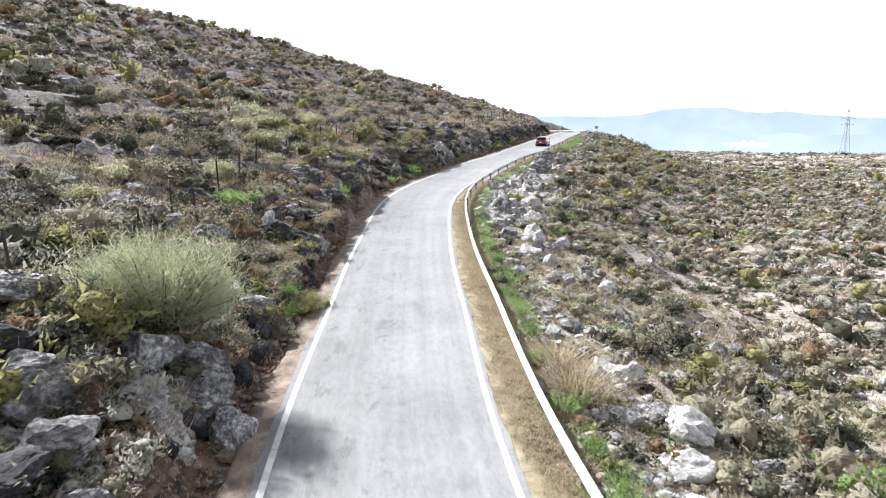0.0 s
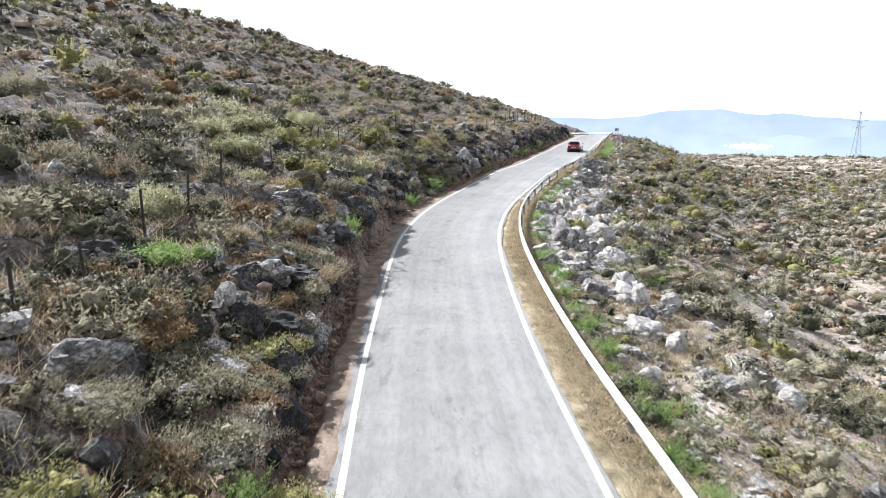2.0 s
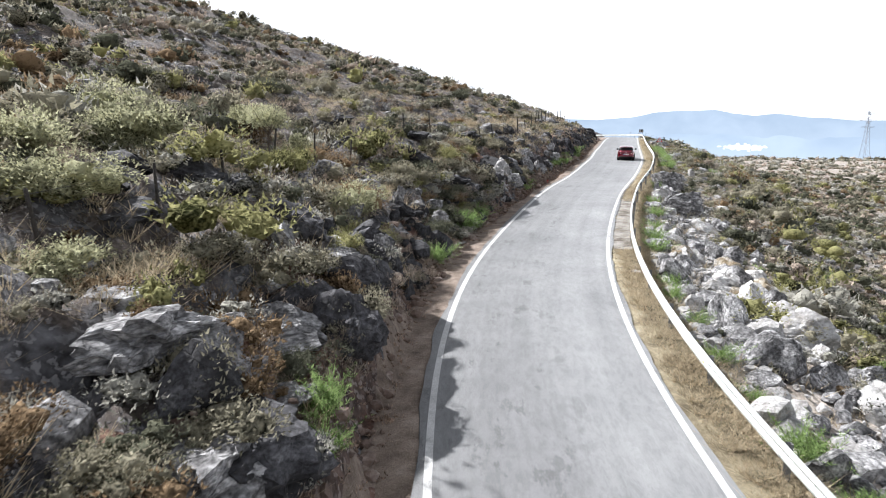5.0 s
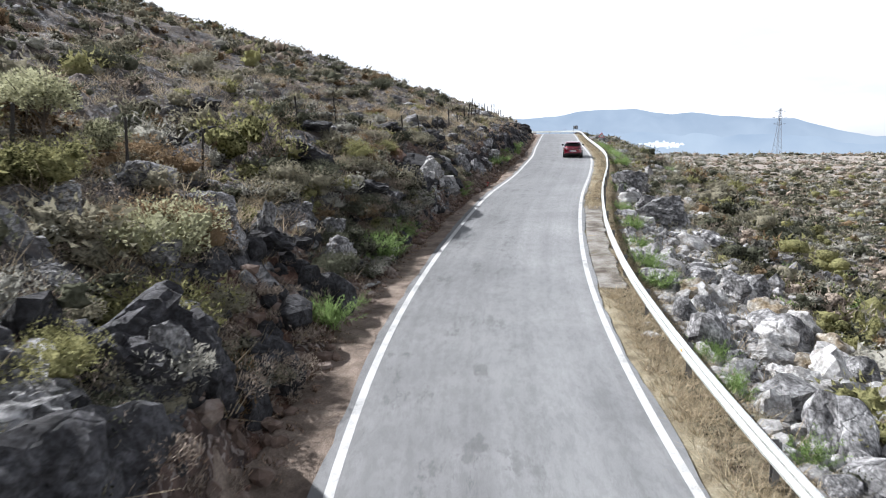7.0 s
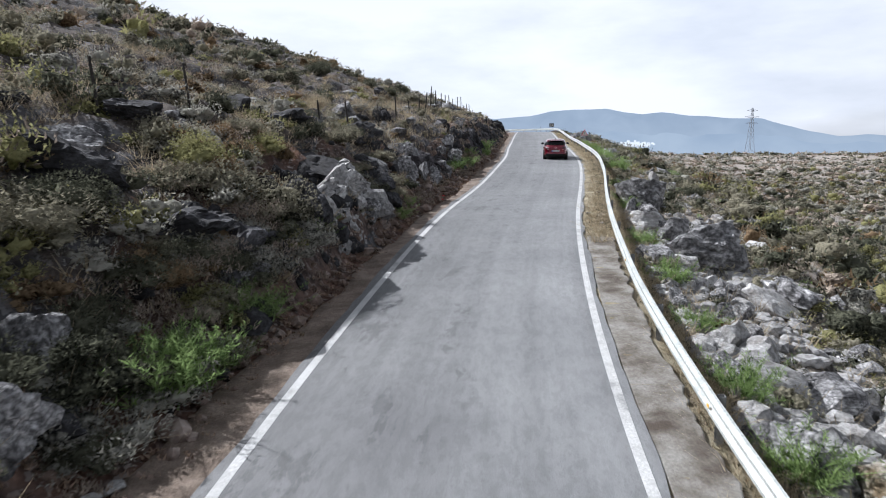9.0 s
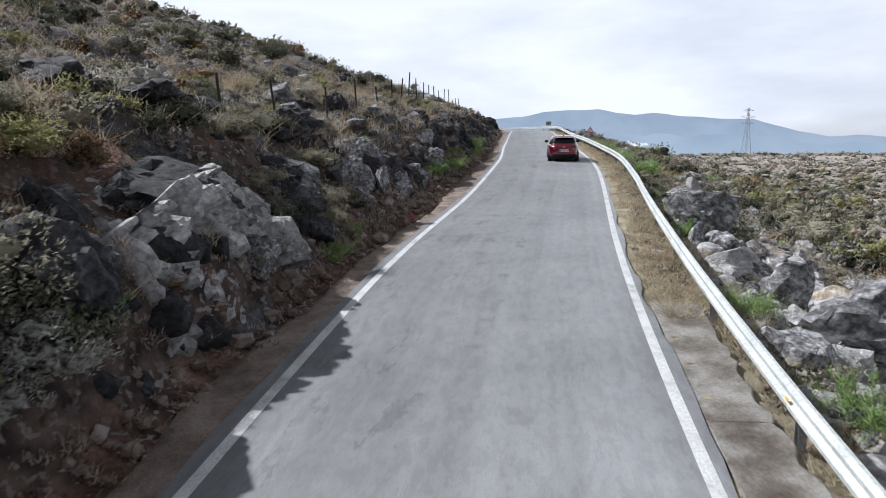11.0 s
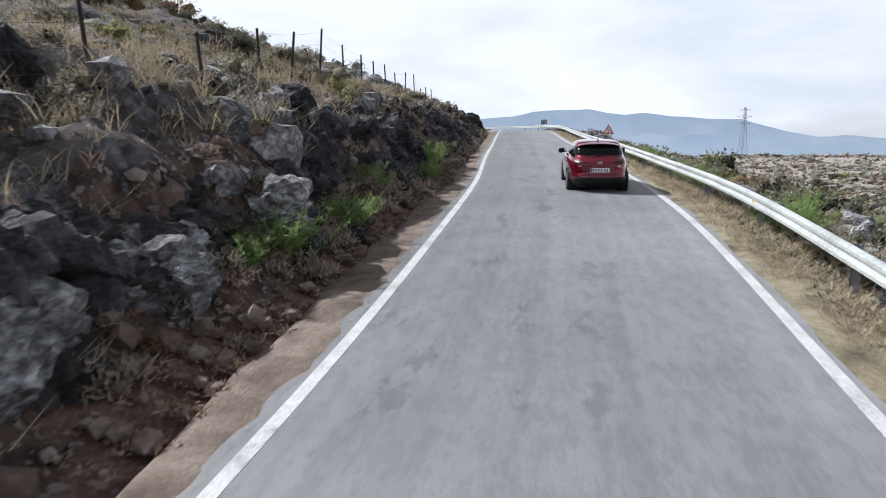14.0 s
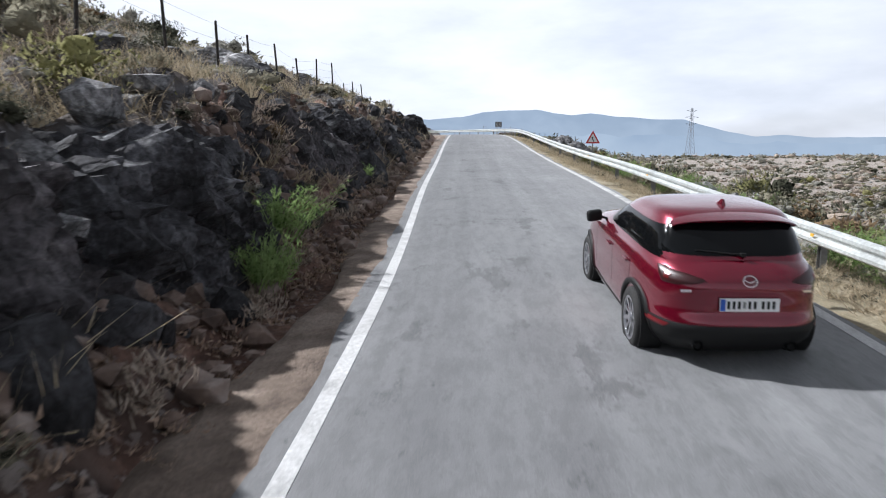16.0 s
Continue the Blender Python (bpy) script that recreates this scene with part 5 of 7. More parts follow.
def make_big_bushes():
    """Larger single bushes that stand out on the bank and the slopes."""
    rng = np.random.RandomState(41)
    kinds = {
        "green": (LEAF_OLIVE, "dense yellow-green bush on the rocky bank"),
        "dark": (LEAF_DARK, "dense dark green bush on the rocky bank"),
        "fresh": (LEAF_BRIGHT, "fresh light green bush on the slope"),
        "rust": (LEAF_RUST, "large bush of withered rust-brown leaves"),
        "yellow": (LEAF_YELLOW, "dense yellow-green bush growing over grey rock"),
        "bare": (LEAF_RUST, "thin twiggy bush leaning over the cut bank"),
        "pale": (LEAF_PALE, "wide pale olive-green bush on the hillside"),
    }
    meshes = {k: [arrays_mesh("bush", *leaf_cloud(600 + 7 * i + j, *((420, 0.30, 10, 1.0, 1.0, 0) if k == "bare" else (4800, 0.058, 16, 0.9, 0.1, 12))), m) for j in range(2)] for i, (k, (m, _)) in enumerate(kinds.items())}
    spots = [(-6.4, 66.8, 1.25, "green"), (-5.6, 68.2, 1.0, "dark"), (-7.6, 54.9, 1.45, "yellow"), (-7.8, 51.0, 0.7, "yellow"), (0.5, 77.9, 0.6, "dark"), (-0.1, 78.9, 0.75, "dark"), (0.9, 78.6, 0.5, "green"), (0.85, 80.2, 0.7, "dark"), (1.75, 80.9, 0.5, "green"), (1.5, 82.0, 0.7, "green"), (2.6, 82.9, 0.4, "dark"), (0.2, 81.0, 0.6, "green"), (3.0, 89.2, 0.4, "fresh"), (-3.1, 72.0, 1.4, "green"), (-4.3, 72.6, 1.1, "yellow"), (-3.6, 69.0, 0.8, "dark"), (-4.9, 66.4, 0.9, "dark"), (-8.6, 57.8, 1.3, "rust"), (-6.9, 47.4, 0.9, "green"),
             (-14.6, 53.6, 2.0, "pale"), (-15.8, 50.0, 1.9, "pale"), (-13.6, 47.0, 1.5, "pale"), (-17.2, 58.8, 2.1, "pale"), (-13.2, 56.0, 1.3, "green"), (-12.0, 44.6, 1.2, "pale"), (-13.0, 36.5, 1.4, "pale"), (-16.0, 31.0, 1.6, "pale"), (-14.5, 25.5, 1.3, "pale"), (-10.4, 39.5, 1.0, "rust"), (-11.6, 28.8, 1.0, "rust"), (-10.2, 63.6, 1.2, "rust"), (-8.2, 56.9, 1.45, "pale"), (-8.9, 59.2, 1.0, "pale"), (-10.6, 57.6, 1.1, "yellow"), (-11.2, 32.4, 1.25, "fresh"), (-9.0, 34.9, 0.9, "rust"), (-12, 38, 1.0, "green"), (-9.4, 28.2, 1.0, "rust"),
             (-5.6, 24.5, 0.9, "yellow"), (-11.5, 58.2, 1.2, "yellow"), (-5.9, 21.8, 0.8, "green"), (-7.9, 44.5, 0.9, "dark"), (-4.8, 61.5, 0.9, "dark"), (-0.6, 84.2, 0.8, "green"), 
             (9.4, 17.4, 1.15, "green"), (10.7, 16.4, 1.0, "fresh"), (9.2, 21.6, 0.7, "dark"), (13.4, 17.4, 0.9, "fresh"), (16.0, 77.5, 1.1, "rust"),
             (12.6, 49.2, 1.4, "green"), (14.0, 52.0, 1.0, "green"), (13.5, 36.0, 1.2, "green"), (11.0, 33.5, 1.0, "dark"), (21.5, 92.0, 1.0, "dark"), (24.0, 99.0, 0.9, "fresh"),
             (-16, 75, 1.4, "dark"), (-14, 84, 1.5, "green"), (-10, 95, 1.3, "dark"), (-4, 105, 1.3, "dark"), (-2, 113, 1.4, "dark"), (3, 122, 1.3, "dark"), (-8, 110, 1.2, "green"), (6.5, 127, 1.2, "dark"),
             (-20, 60, 1.6, "green"), (-22, 70, 1.5, "dark"), (-25, 48, 1.6, "green"), (-18, 40, 1.3, "green")]
    spots += [(-0.9, 79.8, 0.7, "dark"), (-0.4, 81.6, 0.8, "green"), (0.6, 83.2, 0.7, "dark"), (-1.6, 81.0, 0.8, "dark"), (1.6, 84.3, 0.6, "green"), (0.3, 85.4, 0.7, "dark"), (-7.8, 32.9, 0.6, "rust"), (-9.3, 31.8, 0.65, "rust"), (-7.3, 38.3, 0.6, "rust"), (-11.4, 30.6, 0.8, "rust"), (-9.9, 36.0, 0.6, "green"), (-6.35, 54.7, 0.95, "bare"), (-6.1, 53.9, 0.6, "bare"), (7.5, 126.3, 0.75, "dark"), (4.2, 128.6, 0.7, "dark"), (5.6, 121.0, 0.8, "dark"), (2.6, 117.0, 0.9, "dark"), (9.8, 131.0, 0.7, "green"), (14.0, 138.0, 0.7, "dark"), (4.0, 112.0, 1.0, "dark"), (6.15, 110.3, 0.9, "green"), (8.0, 115.8, 0.8, "dark"), (-3.5, 66.6, 0.8, "dark"), (-3.0, 68.2, 0.7, "green"), (-2.6, 69.8, 0.7, "dark"), (-4.6, 65.0, 0.8, "dark"), (-2.1, 71.2, 0.6, "dark"), (-3.9, 68.0, 0.7, "rust")]
    light = {k: arrays_mesh("bush", *leaf_cloud(660 + i, 2800, 0.072, 13, 0.85, 0.15, 10), m) for i, (k, (m, _)) in enumerate(kinds.items())}
    for i in range(64):
        q, o = rng.uniform(17, 92), rng.uniform(5.2, 8.0)
        o = o + 2.2 if 73 < q < 92 else o
        j = index_at(q if not 55.5 < q < 63.5 else q + 12)
        k = ("dark", "green", "rust", "yellow", "dark", "green")[rng.randint(0, 6)]
        k = "dark" if 64 < q < 86 and k != "rust" else k
        s = rng.uniform(0.4, 0.85)
        x, y = LINE[j, 0] - RIGHT[j, 0] * o, LINE[j, 1] - RIGHT[j, 1] * o
        ob = new("bush", light[k])
        ob.matrix_world = pose(x, y, float(land(np.array([x]), np.array([y]))[0]) - 0.1 * s, 0, 0, rng.uniform(0, 360)) @ Matrix.Diagonal((s, s * rng.uniform(0.8, 1.2), s * rng.uniform(0.7, 1.1), 1))
        tagged(ob, kinds[k][1], "bush", "bushes in the bank")
    for i in range(36):
        j = index_at(rng.uniform(16, 105))
        o = 8 + 24 * rng.rand() ** 1.3
        k = ("dark", "green", "fresh", "yellow", "dark", "green")[rng.randint(0, 6)]
        s = rng.uniform(0.5, 1.1)
        x, y = LINE[j, 0] + RIGHT[j, 0] * o, LINE[j, 1] + RIGHT[j, 1] * o
        ob = new("bush", light[k])
        ob.matrix_world = pose(x, y, float(land(np.array([x]), np.array([y]))[0]) - 0.1 * s, 0, 0, rng.uniform(0, 360)) @ Matrix.Diagonal((s, s * rng.uniform(0.8, 1.2), s * rng.uniform(0.6, 0.95), 1))
        tagged(ob, kinds[k][1].replace("rocky bank", "stony slope").replace("growing over grey rock", "on the stony slope"), "bush", "bushes on the slope")
    for x, y, s, k in spots:
        ob = new("bush", meshes[k][rng.randint(0, 2)] if abs(lateral(x, y)[0]) < 11 or s > 1.3 else light[k])
        ob.matrix_world = pose(x, y, float(land(np.array([x]), np.array([y]))[0]) - 0.12 * s, 0, 0, rng.uniform(0, 360)) @ Matrix.Diagonal((s, s * rng.uniform(0.8, 1.1), s * rng.uniform(0.8, 1.05), 1))
        tagged(ob, kinds[k][1], "bush", "large bushes")


def make_small_tree(x, y, tall, wide, seed):
    """A young tree: a thin leaning trunk, a few limbs, and an airy crown of sprays."""
    r = np.random.RandomState(seed)
    z = float(land(np.array([x]), np.array([y]))[0])
    tree = empty("tree", Matrix.Translation((x, y, z)), "small airy tree with yellow-green crown and thin dark trunk", "tree", "small trees")
    bm = bmesh.new()
    fork = Vector((0.08, 0.05, tall * 0.48))
    add_rod(bm, (0, 0, -0.2), fork, 0.055, 0.04, 7)
    for k in range(7):
        a = 2 * math.pi * k / 7 + r.uniform(-0.3, 0.3)
        reach = wide * r.uniform(0.25, 0.42)
        add_rod(bm, fork - Vector((0, 0, r.uniform(0, 0.25))), (math.cos(a) * reach, math.sin(a) * reach, tall * r.uniform(0.68, 0.92)), 0.026, 0.008, 5)
    part("trunk", bm, BARK, tree)
    v, f = leaf_cloud(seed, 3800, 0.085, 15, 0.8, 0.1, 0)
    v = v * (wide * 0.5, wide * 0.5, tall * 0.46) + (0, 0, tall * 0.46)
    part("crown", arrays_mesh("crown", v, f, LEAF_PALE), LEAF_PALE, tree)


# ---- rock faces of the cut ----
def blocks(p, size, seed):
    """A level for each point, one and the same all over each of many irregular blocks."""
    q = np.asarray(p) / size
    cell = np.floor(q)
    best, level = np.full(len(q), 1e9), np.zeros(len(q))
    for dx, dy, dz in ((i, j, k) for i in (-1, 0, 1) for j in (-1, 0, 1) for k in (-1, 0, 1)):
        c = cell + (dx, dy, dz)
        key = c[:, 0] + c[:, 2] * 57.31
        at = c + np.c_[lattice(key, c[:, 1], seed), lattice(key, c[:, 1], seed + 1), lattice(key, c[:, 1], seed + 2)]
        d = ((q - at) ** 2).sum(1)
        level = np.where(d < best, lattice(key, c[:, 1], seed + 3), level)
        best = np.minimum(best, d)
    return level - 0.5


def rock_face(y0, y1, foot, high, material, label, seed, steep=1.0):
    """A fissured face let into the bank: foot, metres left of the road's middle; high, metres over the road."""
    step, rows = 0.10, 40
    ys = np.arange(y0, y1, step)
    k = np.interp(ys, LINE[:400, 1], np.arange(400))
    line = np.stack([np.interp(k, np.arange(len(LINE)), LINE[:, c]) for c in range(3)], 1)
    side = np.stack([np.interp(k, np.arange(len(LINE)), RIGHT[:, c]) for c in range(2)], 1)
    t = np.linspace(0, 1, rows)
    back = np.interp(t, [0, 0.12, 0.35, 0.62, 0.78, 1], np.array([0, 0.12, 0.38, 0.85, 1.5, 2.9]) / steep)
    up = np.interp(t, [0, 0.12, 0.35, 0.62, 0.78, 1], [-0.3, 0.12, 0.52, 0.94, 1.06, 0.92])
    tall = np.array([high(q) if callable(high) else high for q in ys]) * (1 + 0.16 * value_noise(ys / 2.3, ys * 0, seed))
    ends = smooth(0, 0.8, ys - y0) * smooth(0, 0.8, y1 - ys)
    o = foot + back[None] + 0.35 * value_noise(ys / 3.1, ys * 0, seed + 5)[:, None] + 1.3 * (1 - ends)[:, None]
    x = line[:, :1] - side[:, :1] * o
    y = line[:, 1:2] - side[:, 1:2] * o
    z = line[:, 2:3] + tall[:, None] * up[None] * (0.6 + 0.4 * ends[:, None])
    under = land(x, y)
    last = smooth(0.8, 1.0, t)[None]
    z = z * (1 - last) + (under - 0.15) * last
    p = np.c_[x.ravel(), y.ravel(), z.ravel()]
    bent = p + 0.22 * np.c_[fractal(p[:, 1], p[:, 2], seed, 3), fractal(p[:, 2], p[:, 0], seed + 1, 3), fractal(p[:, 0], p[:, 1], seed + 2, 3)]
    lean = bent * (1, 1, 0.62) + np.c_[0.3 * bent[:, 2], 0.45 * bent[:, 2], 0 * bent[:, 2]]
    out = 0.75 * blocks(lean, 1.15, seed) + 0.34 * blocks(lean, 0.5, seed + 7) + 0.13 * blocks(lean, 0.22, seed + 9)
    out += 0.10 * (1 - np.abs(fractal(p[:, 1] * 1.9, p[:, 2] * 1.3 + p[:, 0], seed + 3, 4, 0.6))) + 0.12 * blocks(lean, 0.13, seed + 11) + 0.08 * fractal(p[:, 1] * 7, p[:, 2] * 7 + p[:, 0] * 5, seed + 4, 2)
    out *= np.repeat(ends, rows) * np.tile(0.4 + 0.6 * smooth(0, 0.2, t) * (1 - 0.7 * smooth(0.75, 1, t)), len(ys))
    across = np.repeat(side, rows, axis=0)
    p[:, :2] += across * (out * 0.85)[:, None]
    p[:, 2] += out * np.tile(0.1 + 0.5 * smooth(0.45, 0.8, t), len(ys))
    me = sharp(arrays_mesh("crag", p, grid_faces(len(ys), rows), material), 28)
    thing("crag", me, label, "rock", "rock faces of the cut")


def make_rock_faces():
    rng = random.Random(8)
    y, k = 93.5, 0
    while y < 150:
        long = rng.uniform(5.5, 8.5)
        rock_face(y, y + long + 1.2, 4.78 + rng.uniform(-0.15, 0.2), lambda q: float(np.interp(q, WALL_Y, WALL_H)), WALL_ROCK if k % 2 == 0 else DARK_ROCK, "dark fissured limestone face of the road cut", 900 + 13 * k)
        y, k = y + long, k + 1
    grey = "grey fissured limestone crag in the road cut"
    rock_face(72.2, 77.6, 4.3, lambda q: float(np.interp(q, [72, 74, 75.5, 76.5, 77.6], [1.8, 2.7, 2.6, 1.9, 1.1])), CRAG_STONE, grey, 301, 1.7)
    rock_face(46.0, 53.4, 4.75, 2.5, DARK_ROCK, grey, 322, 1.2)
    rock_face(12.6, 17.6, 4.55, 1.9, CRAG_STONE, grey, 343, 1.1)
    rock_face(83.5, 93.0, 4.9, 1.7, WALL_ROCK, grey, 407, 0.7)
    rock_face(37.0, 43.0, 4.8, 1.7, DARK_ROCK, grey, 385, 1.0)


# ---- stones ----
OCHRE_BLOCKS = [(6.67, 61.7, 0.35, (0.75, 0.55, 0.5), 20), (8.1, 60.2, 0.4, (0.7, 0.6, 0.6), 60), (8.7, 58.2, 0.3, (0.6, 0.5, 0.5), 10), (7.1, 57.2, 0.25, (0.5, 0.4, 0.35), 80), (13.6, 77.2, 0.3, (0.9, 0.7, 0.5), 30)]


def make_stones():
    rng = np.random.RandomState(51)
    grey = [sharp(arrays_mesh("boulder", *stone(700 + j, 4, 15, 0.12, 0.06), LIMESTONE)) for j in range(7)]
    pale = [sharp(arrays_mesh("boulder", *stone(720 + j, 4, 13, 0.09), PALE_STONE)) for j in range(6)]
    block_grey = [sharp(arrays_mesh("rock", *stone(705 + j, 3), LIMESTONE)) for j in range(7)]
    block_pale = [sharp(arrays_mesh("rock", *stone(725 + j, 3, 13, 0.05), PALE_STONE)) for j in range(7)]
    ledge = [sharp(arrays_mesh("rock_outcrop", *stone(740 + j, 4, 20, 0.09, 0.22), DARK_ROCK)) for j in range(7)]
    rust = [sharp(arrays_mesh("rock_outcrop", *stone(760 + j, 4, 16, 0.10, 0.15), RED_STONE)) for j in range(3)]

    def put(name, me, x, y, lift, scale, turn, label, category, group):
        ob = new(name, me)
        z = float(land(np.array([x]), np.array([y]))[0])
        ob.matrix_world = pose(x, y, z + lift, turn[0], turn[1], turn[2]) @ Matrix.Diagonal((*scale, 1))
        tagged(ob, label, category, group)

    # the big ones, one by one: place, height of the middle over the ground, half sizes, heading
    big = [(8.5, 62.5, 0.5, (1.0, 0.7, 0.75), 60, 0), (9.8, 61.0, 0.4, (0.8, 0.6, 0.6), 15, 1), (7.6, 58.9, 0.25, (0.5, 0.45, 0.4), 45, 1), (6.0, 55.9, 0.25, (0.6, 0.5, 0.45), 30, 1), (9.4, 64.3, 0.3, (0.8, 0.6, 0.45), 20, 1), (7.3, 52.9, 0.45, (1.45, 1.0, 0.85), 20, 1), (6.9, 48.0, 0.45, (1.35, 1.0, 0.95), 55, 1), (5.1, 37.3, 0.3, (1.0, 0.8, 0.6), 30, 1), (6.3, 41.3, 0.35, (0.5, 0.55, 0.75), 20, 1), (6.2, 44.9, 0.2, (0.7, 0.6, 0.5), 70, 0), (7.9, 50.3, 0.2, (0.8, 0.6, 0.5), 10, 0), (8.0, 42.5, 0.2, (0.75, 0.6, 0.6), 10, 1), (9.2, 50.3, 0.3, (0.8, 0.6, 0.6), 0, 1),
           (11.7, 74.2, 0.75, (1.9, 1.3, 1.15), 35, 0), (12.8, 72.0, 0.2, (1.5, 0.9, 0.8), 80, 0), (13.4, 82.6, 0.7, (1.5, 1.2, 1.15), 10, 0), (12.6, 80.2, 0.3, (0.9, 0.7, 0.7), 50, 0),
           (12.1, 78.6, 0.3, (0.9, 0.7, 0.6), 50, 0), (9.3, 26.6, 0.3, (0.8, 0.55, 0.55), 30, 1), (7.9, 26.3, 0.25, (0.7, 0.55, 0.5), 75, 0), (5.3, 20.0, 0.3, (0.6, 0.5, 0.6), 15, 1),
           (6.1, 19.6, 0.35, (0.6, 0.7, 0.75), 60, 1), (7.2, 16.6, 0.2, (0.8, 0.6, 0.5), 35, 1), (6.0, 14.6, 0.2, (0.95, 0.6, 0.5), 5, 1), (5.6, 12.2, 0.2, (0.9, 0.7, 0.4), 50, 1),
           (8.8, 15.4, 0.15, (0.6, 0.45, 0.5), 20, 0), (8.3, 35.5, 0.25, (1.0, 0.6, 0.5), 130, 1), (8.9, 33.2, 0.25, (0.7, 0.5, 0.45), 30, 1), (7.0, 40.2, 0.2, (0.8, 0.6, 0.5), 0, 0),
           (6.3, 57.4, 0.3, (0.8, 0.6, 0.5), 20, 1), (7.3, 58.6, 0.3, (0.8, 0.6, 0.6), 70, 1), (5.9, 54.8, 0.3, (0.7, 0.5, 0.45), 110, 1), (6.9, 55.6, 0.2, (0.9, 0.6, 0.5), 10, 1),
           (16.2, 88.4, 0.35, (1.3, 0.9, 0.8), 10, 0), (17.2, 90.2, 0.3, (1.0, 0.8, 0.6), 70, 0), (31.6, 134.5, 0.5, (1.6, 1.0, 1.0), 20, 0), (32.6, 138.5, 0.5, (1.6, 1.2, 0.9), 20, 0)]
    for x, y, lift, scale, head, light in big:
        put("boulder", (pale if light else grey)[rng.randint(0, 6)], x, y, lift, scale, (rng.uniform(-10, 10), rng.uniform(-10, 10), head),
            "pale freshly broken limestone boulder on the slope" if light else "large grey weathered limestone boulder on the slope", "boulder", "boulders below the road")
    ochre = [sharp(arrays_mesh("boulder", *stone(730 + j, 4, 12, 0.08), OCHRE_STONE)) for j in range(4)]
    for x, y, lift, scale, head in OCHRE_BLOCKS:
        put("boulder", ochre[rng.randint(0, 4)], x, y, lift, scale, (rng.uniform(-15, 15), rng.uniform(-15, 15), head), "ochre-stained limestone block in the rubble below the rail", "boulder", "stained blocks")
    for x, y, lift, scale, head in ((-4.75, 63.2, 0.25, (0.75, 0.7, 0.75), 20), (-6.7, 52.0, 0.25, (0.6, 0.6, 0.8), -10), (-9.9, 56.7, 0.2, (0.8, 0.6, 0.5), 40), (-9.9, 61.1, 0.25, (0.75, 0.6, 0.5), 10), (-8.9, 53.9, 0.2, (0.75, 0.7, 0.5), 70),
                                    (-7.4, 10.8, 0.3, (1.5, 1.1, 0.85), 30), (-6.6, 60.9, 0.5, (0.5, 0.5, 0.9), 15), (-7.1, 59.3, 0.4, (0.55, 0.5, 0.65), 60), (-7.6, 60.2, 0.35, (0.55, 0.5, 0.5), 20), (-4.95, 64.7, 0.6, (0.6, 0.55, 0.75), 35), (-5.9, 64.4, 0.45, (0.7, 0.6, 0.5), 70),
                                    (0.5, 76.9, 0.25, (0.55, 0.5, 0.55), 20), (0.15, 77.6, 0.45, (0.5, 0.6, 0.7), 50), (4.1, 87.6, 0.15, (0.4, 1.3, 0.4), -38), (3.6, 85.6, 0.35, (0.3, 0.4, 0.6), 10), (-6.5, 32.9, 0.3, (0.55, 0.5, 0.7), 20), (-8.5, 44.9, 0.15, (1.7, 1.2, 0.5), 20), (2.9, 84.6, 0.3, (0.6, 0.5, 0.5), 45), (-8.6, 10.2, 0.3, (1.0, 0.9, 0.7), 80), (-6.2, 9.6, 0.1, (0.9, 0.7, 0.6), 10), (-5.3, 14.6, 0.25, (0.8, 0.8, 0.9), 40),
                                    (-6.6, 15.6, 0.3, (0.9, 0.8, 0.8), 0), (-12.4, 17.8, 0.2, (1.3, 0.9, 0.6), 20), (-10.6, 15.0, 0.2, (1.1, 0.8, 0.5), 60), (-12.9, 24.0, 0.2, (1.4, 0.9, 0.6), 10), (-9.9, 26.0, 0.2, (1.1, 0.8, 0.7), 35), (-6.6, 21.4, 0.2, (0.7, 0.6, 0.6), 0)):
        put("boulder", grey[rng.randint(0, 7)], x, y, lift, scale, (rng.uniform(-12, 12), rng.uniform(-12, 12), head), "grey weathered limestone rock in the scrubby bank", "boulder", "rocks in the bank")
    for x, y, scale, head in ((-3.95, 62.7, (0.20, 0.16, 0.09), 0), (-3.72, 62.95, (0.26, 0.15, 0.08), 40), (-3.5, 63.25, (0.19, 0.15, 0.08), 80), (-4.15, 62.4, (0.16, 0.14, 0.1), 10), (9.75, 78.9, (0.20, 0.12, 0.07), 30), (10.05, 79.3, (0.24, 0.16, 0.09), 60), (9.6, 79.6, (0.12, 0.1, 0.06), 0), (9.3, 77.6, (0.10, 0.08, 0.05), 20), (3.2, 57.6, (0.34, 0.26, 0.16), 20), (3.45, 58.4, (0.2, 0.16, 0.1), 70)):
        put("rock", block_pale[rng.randint(0, 7)], x, y, 0.03, scale, (0, 0, head), "pale broken stone fallen beside the road", "rock", "fallen stones")
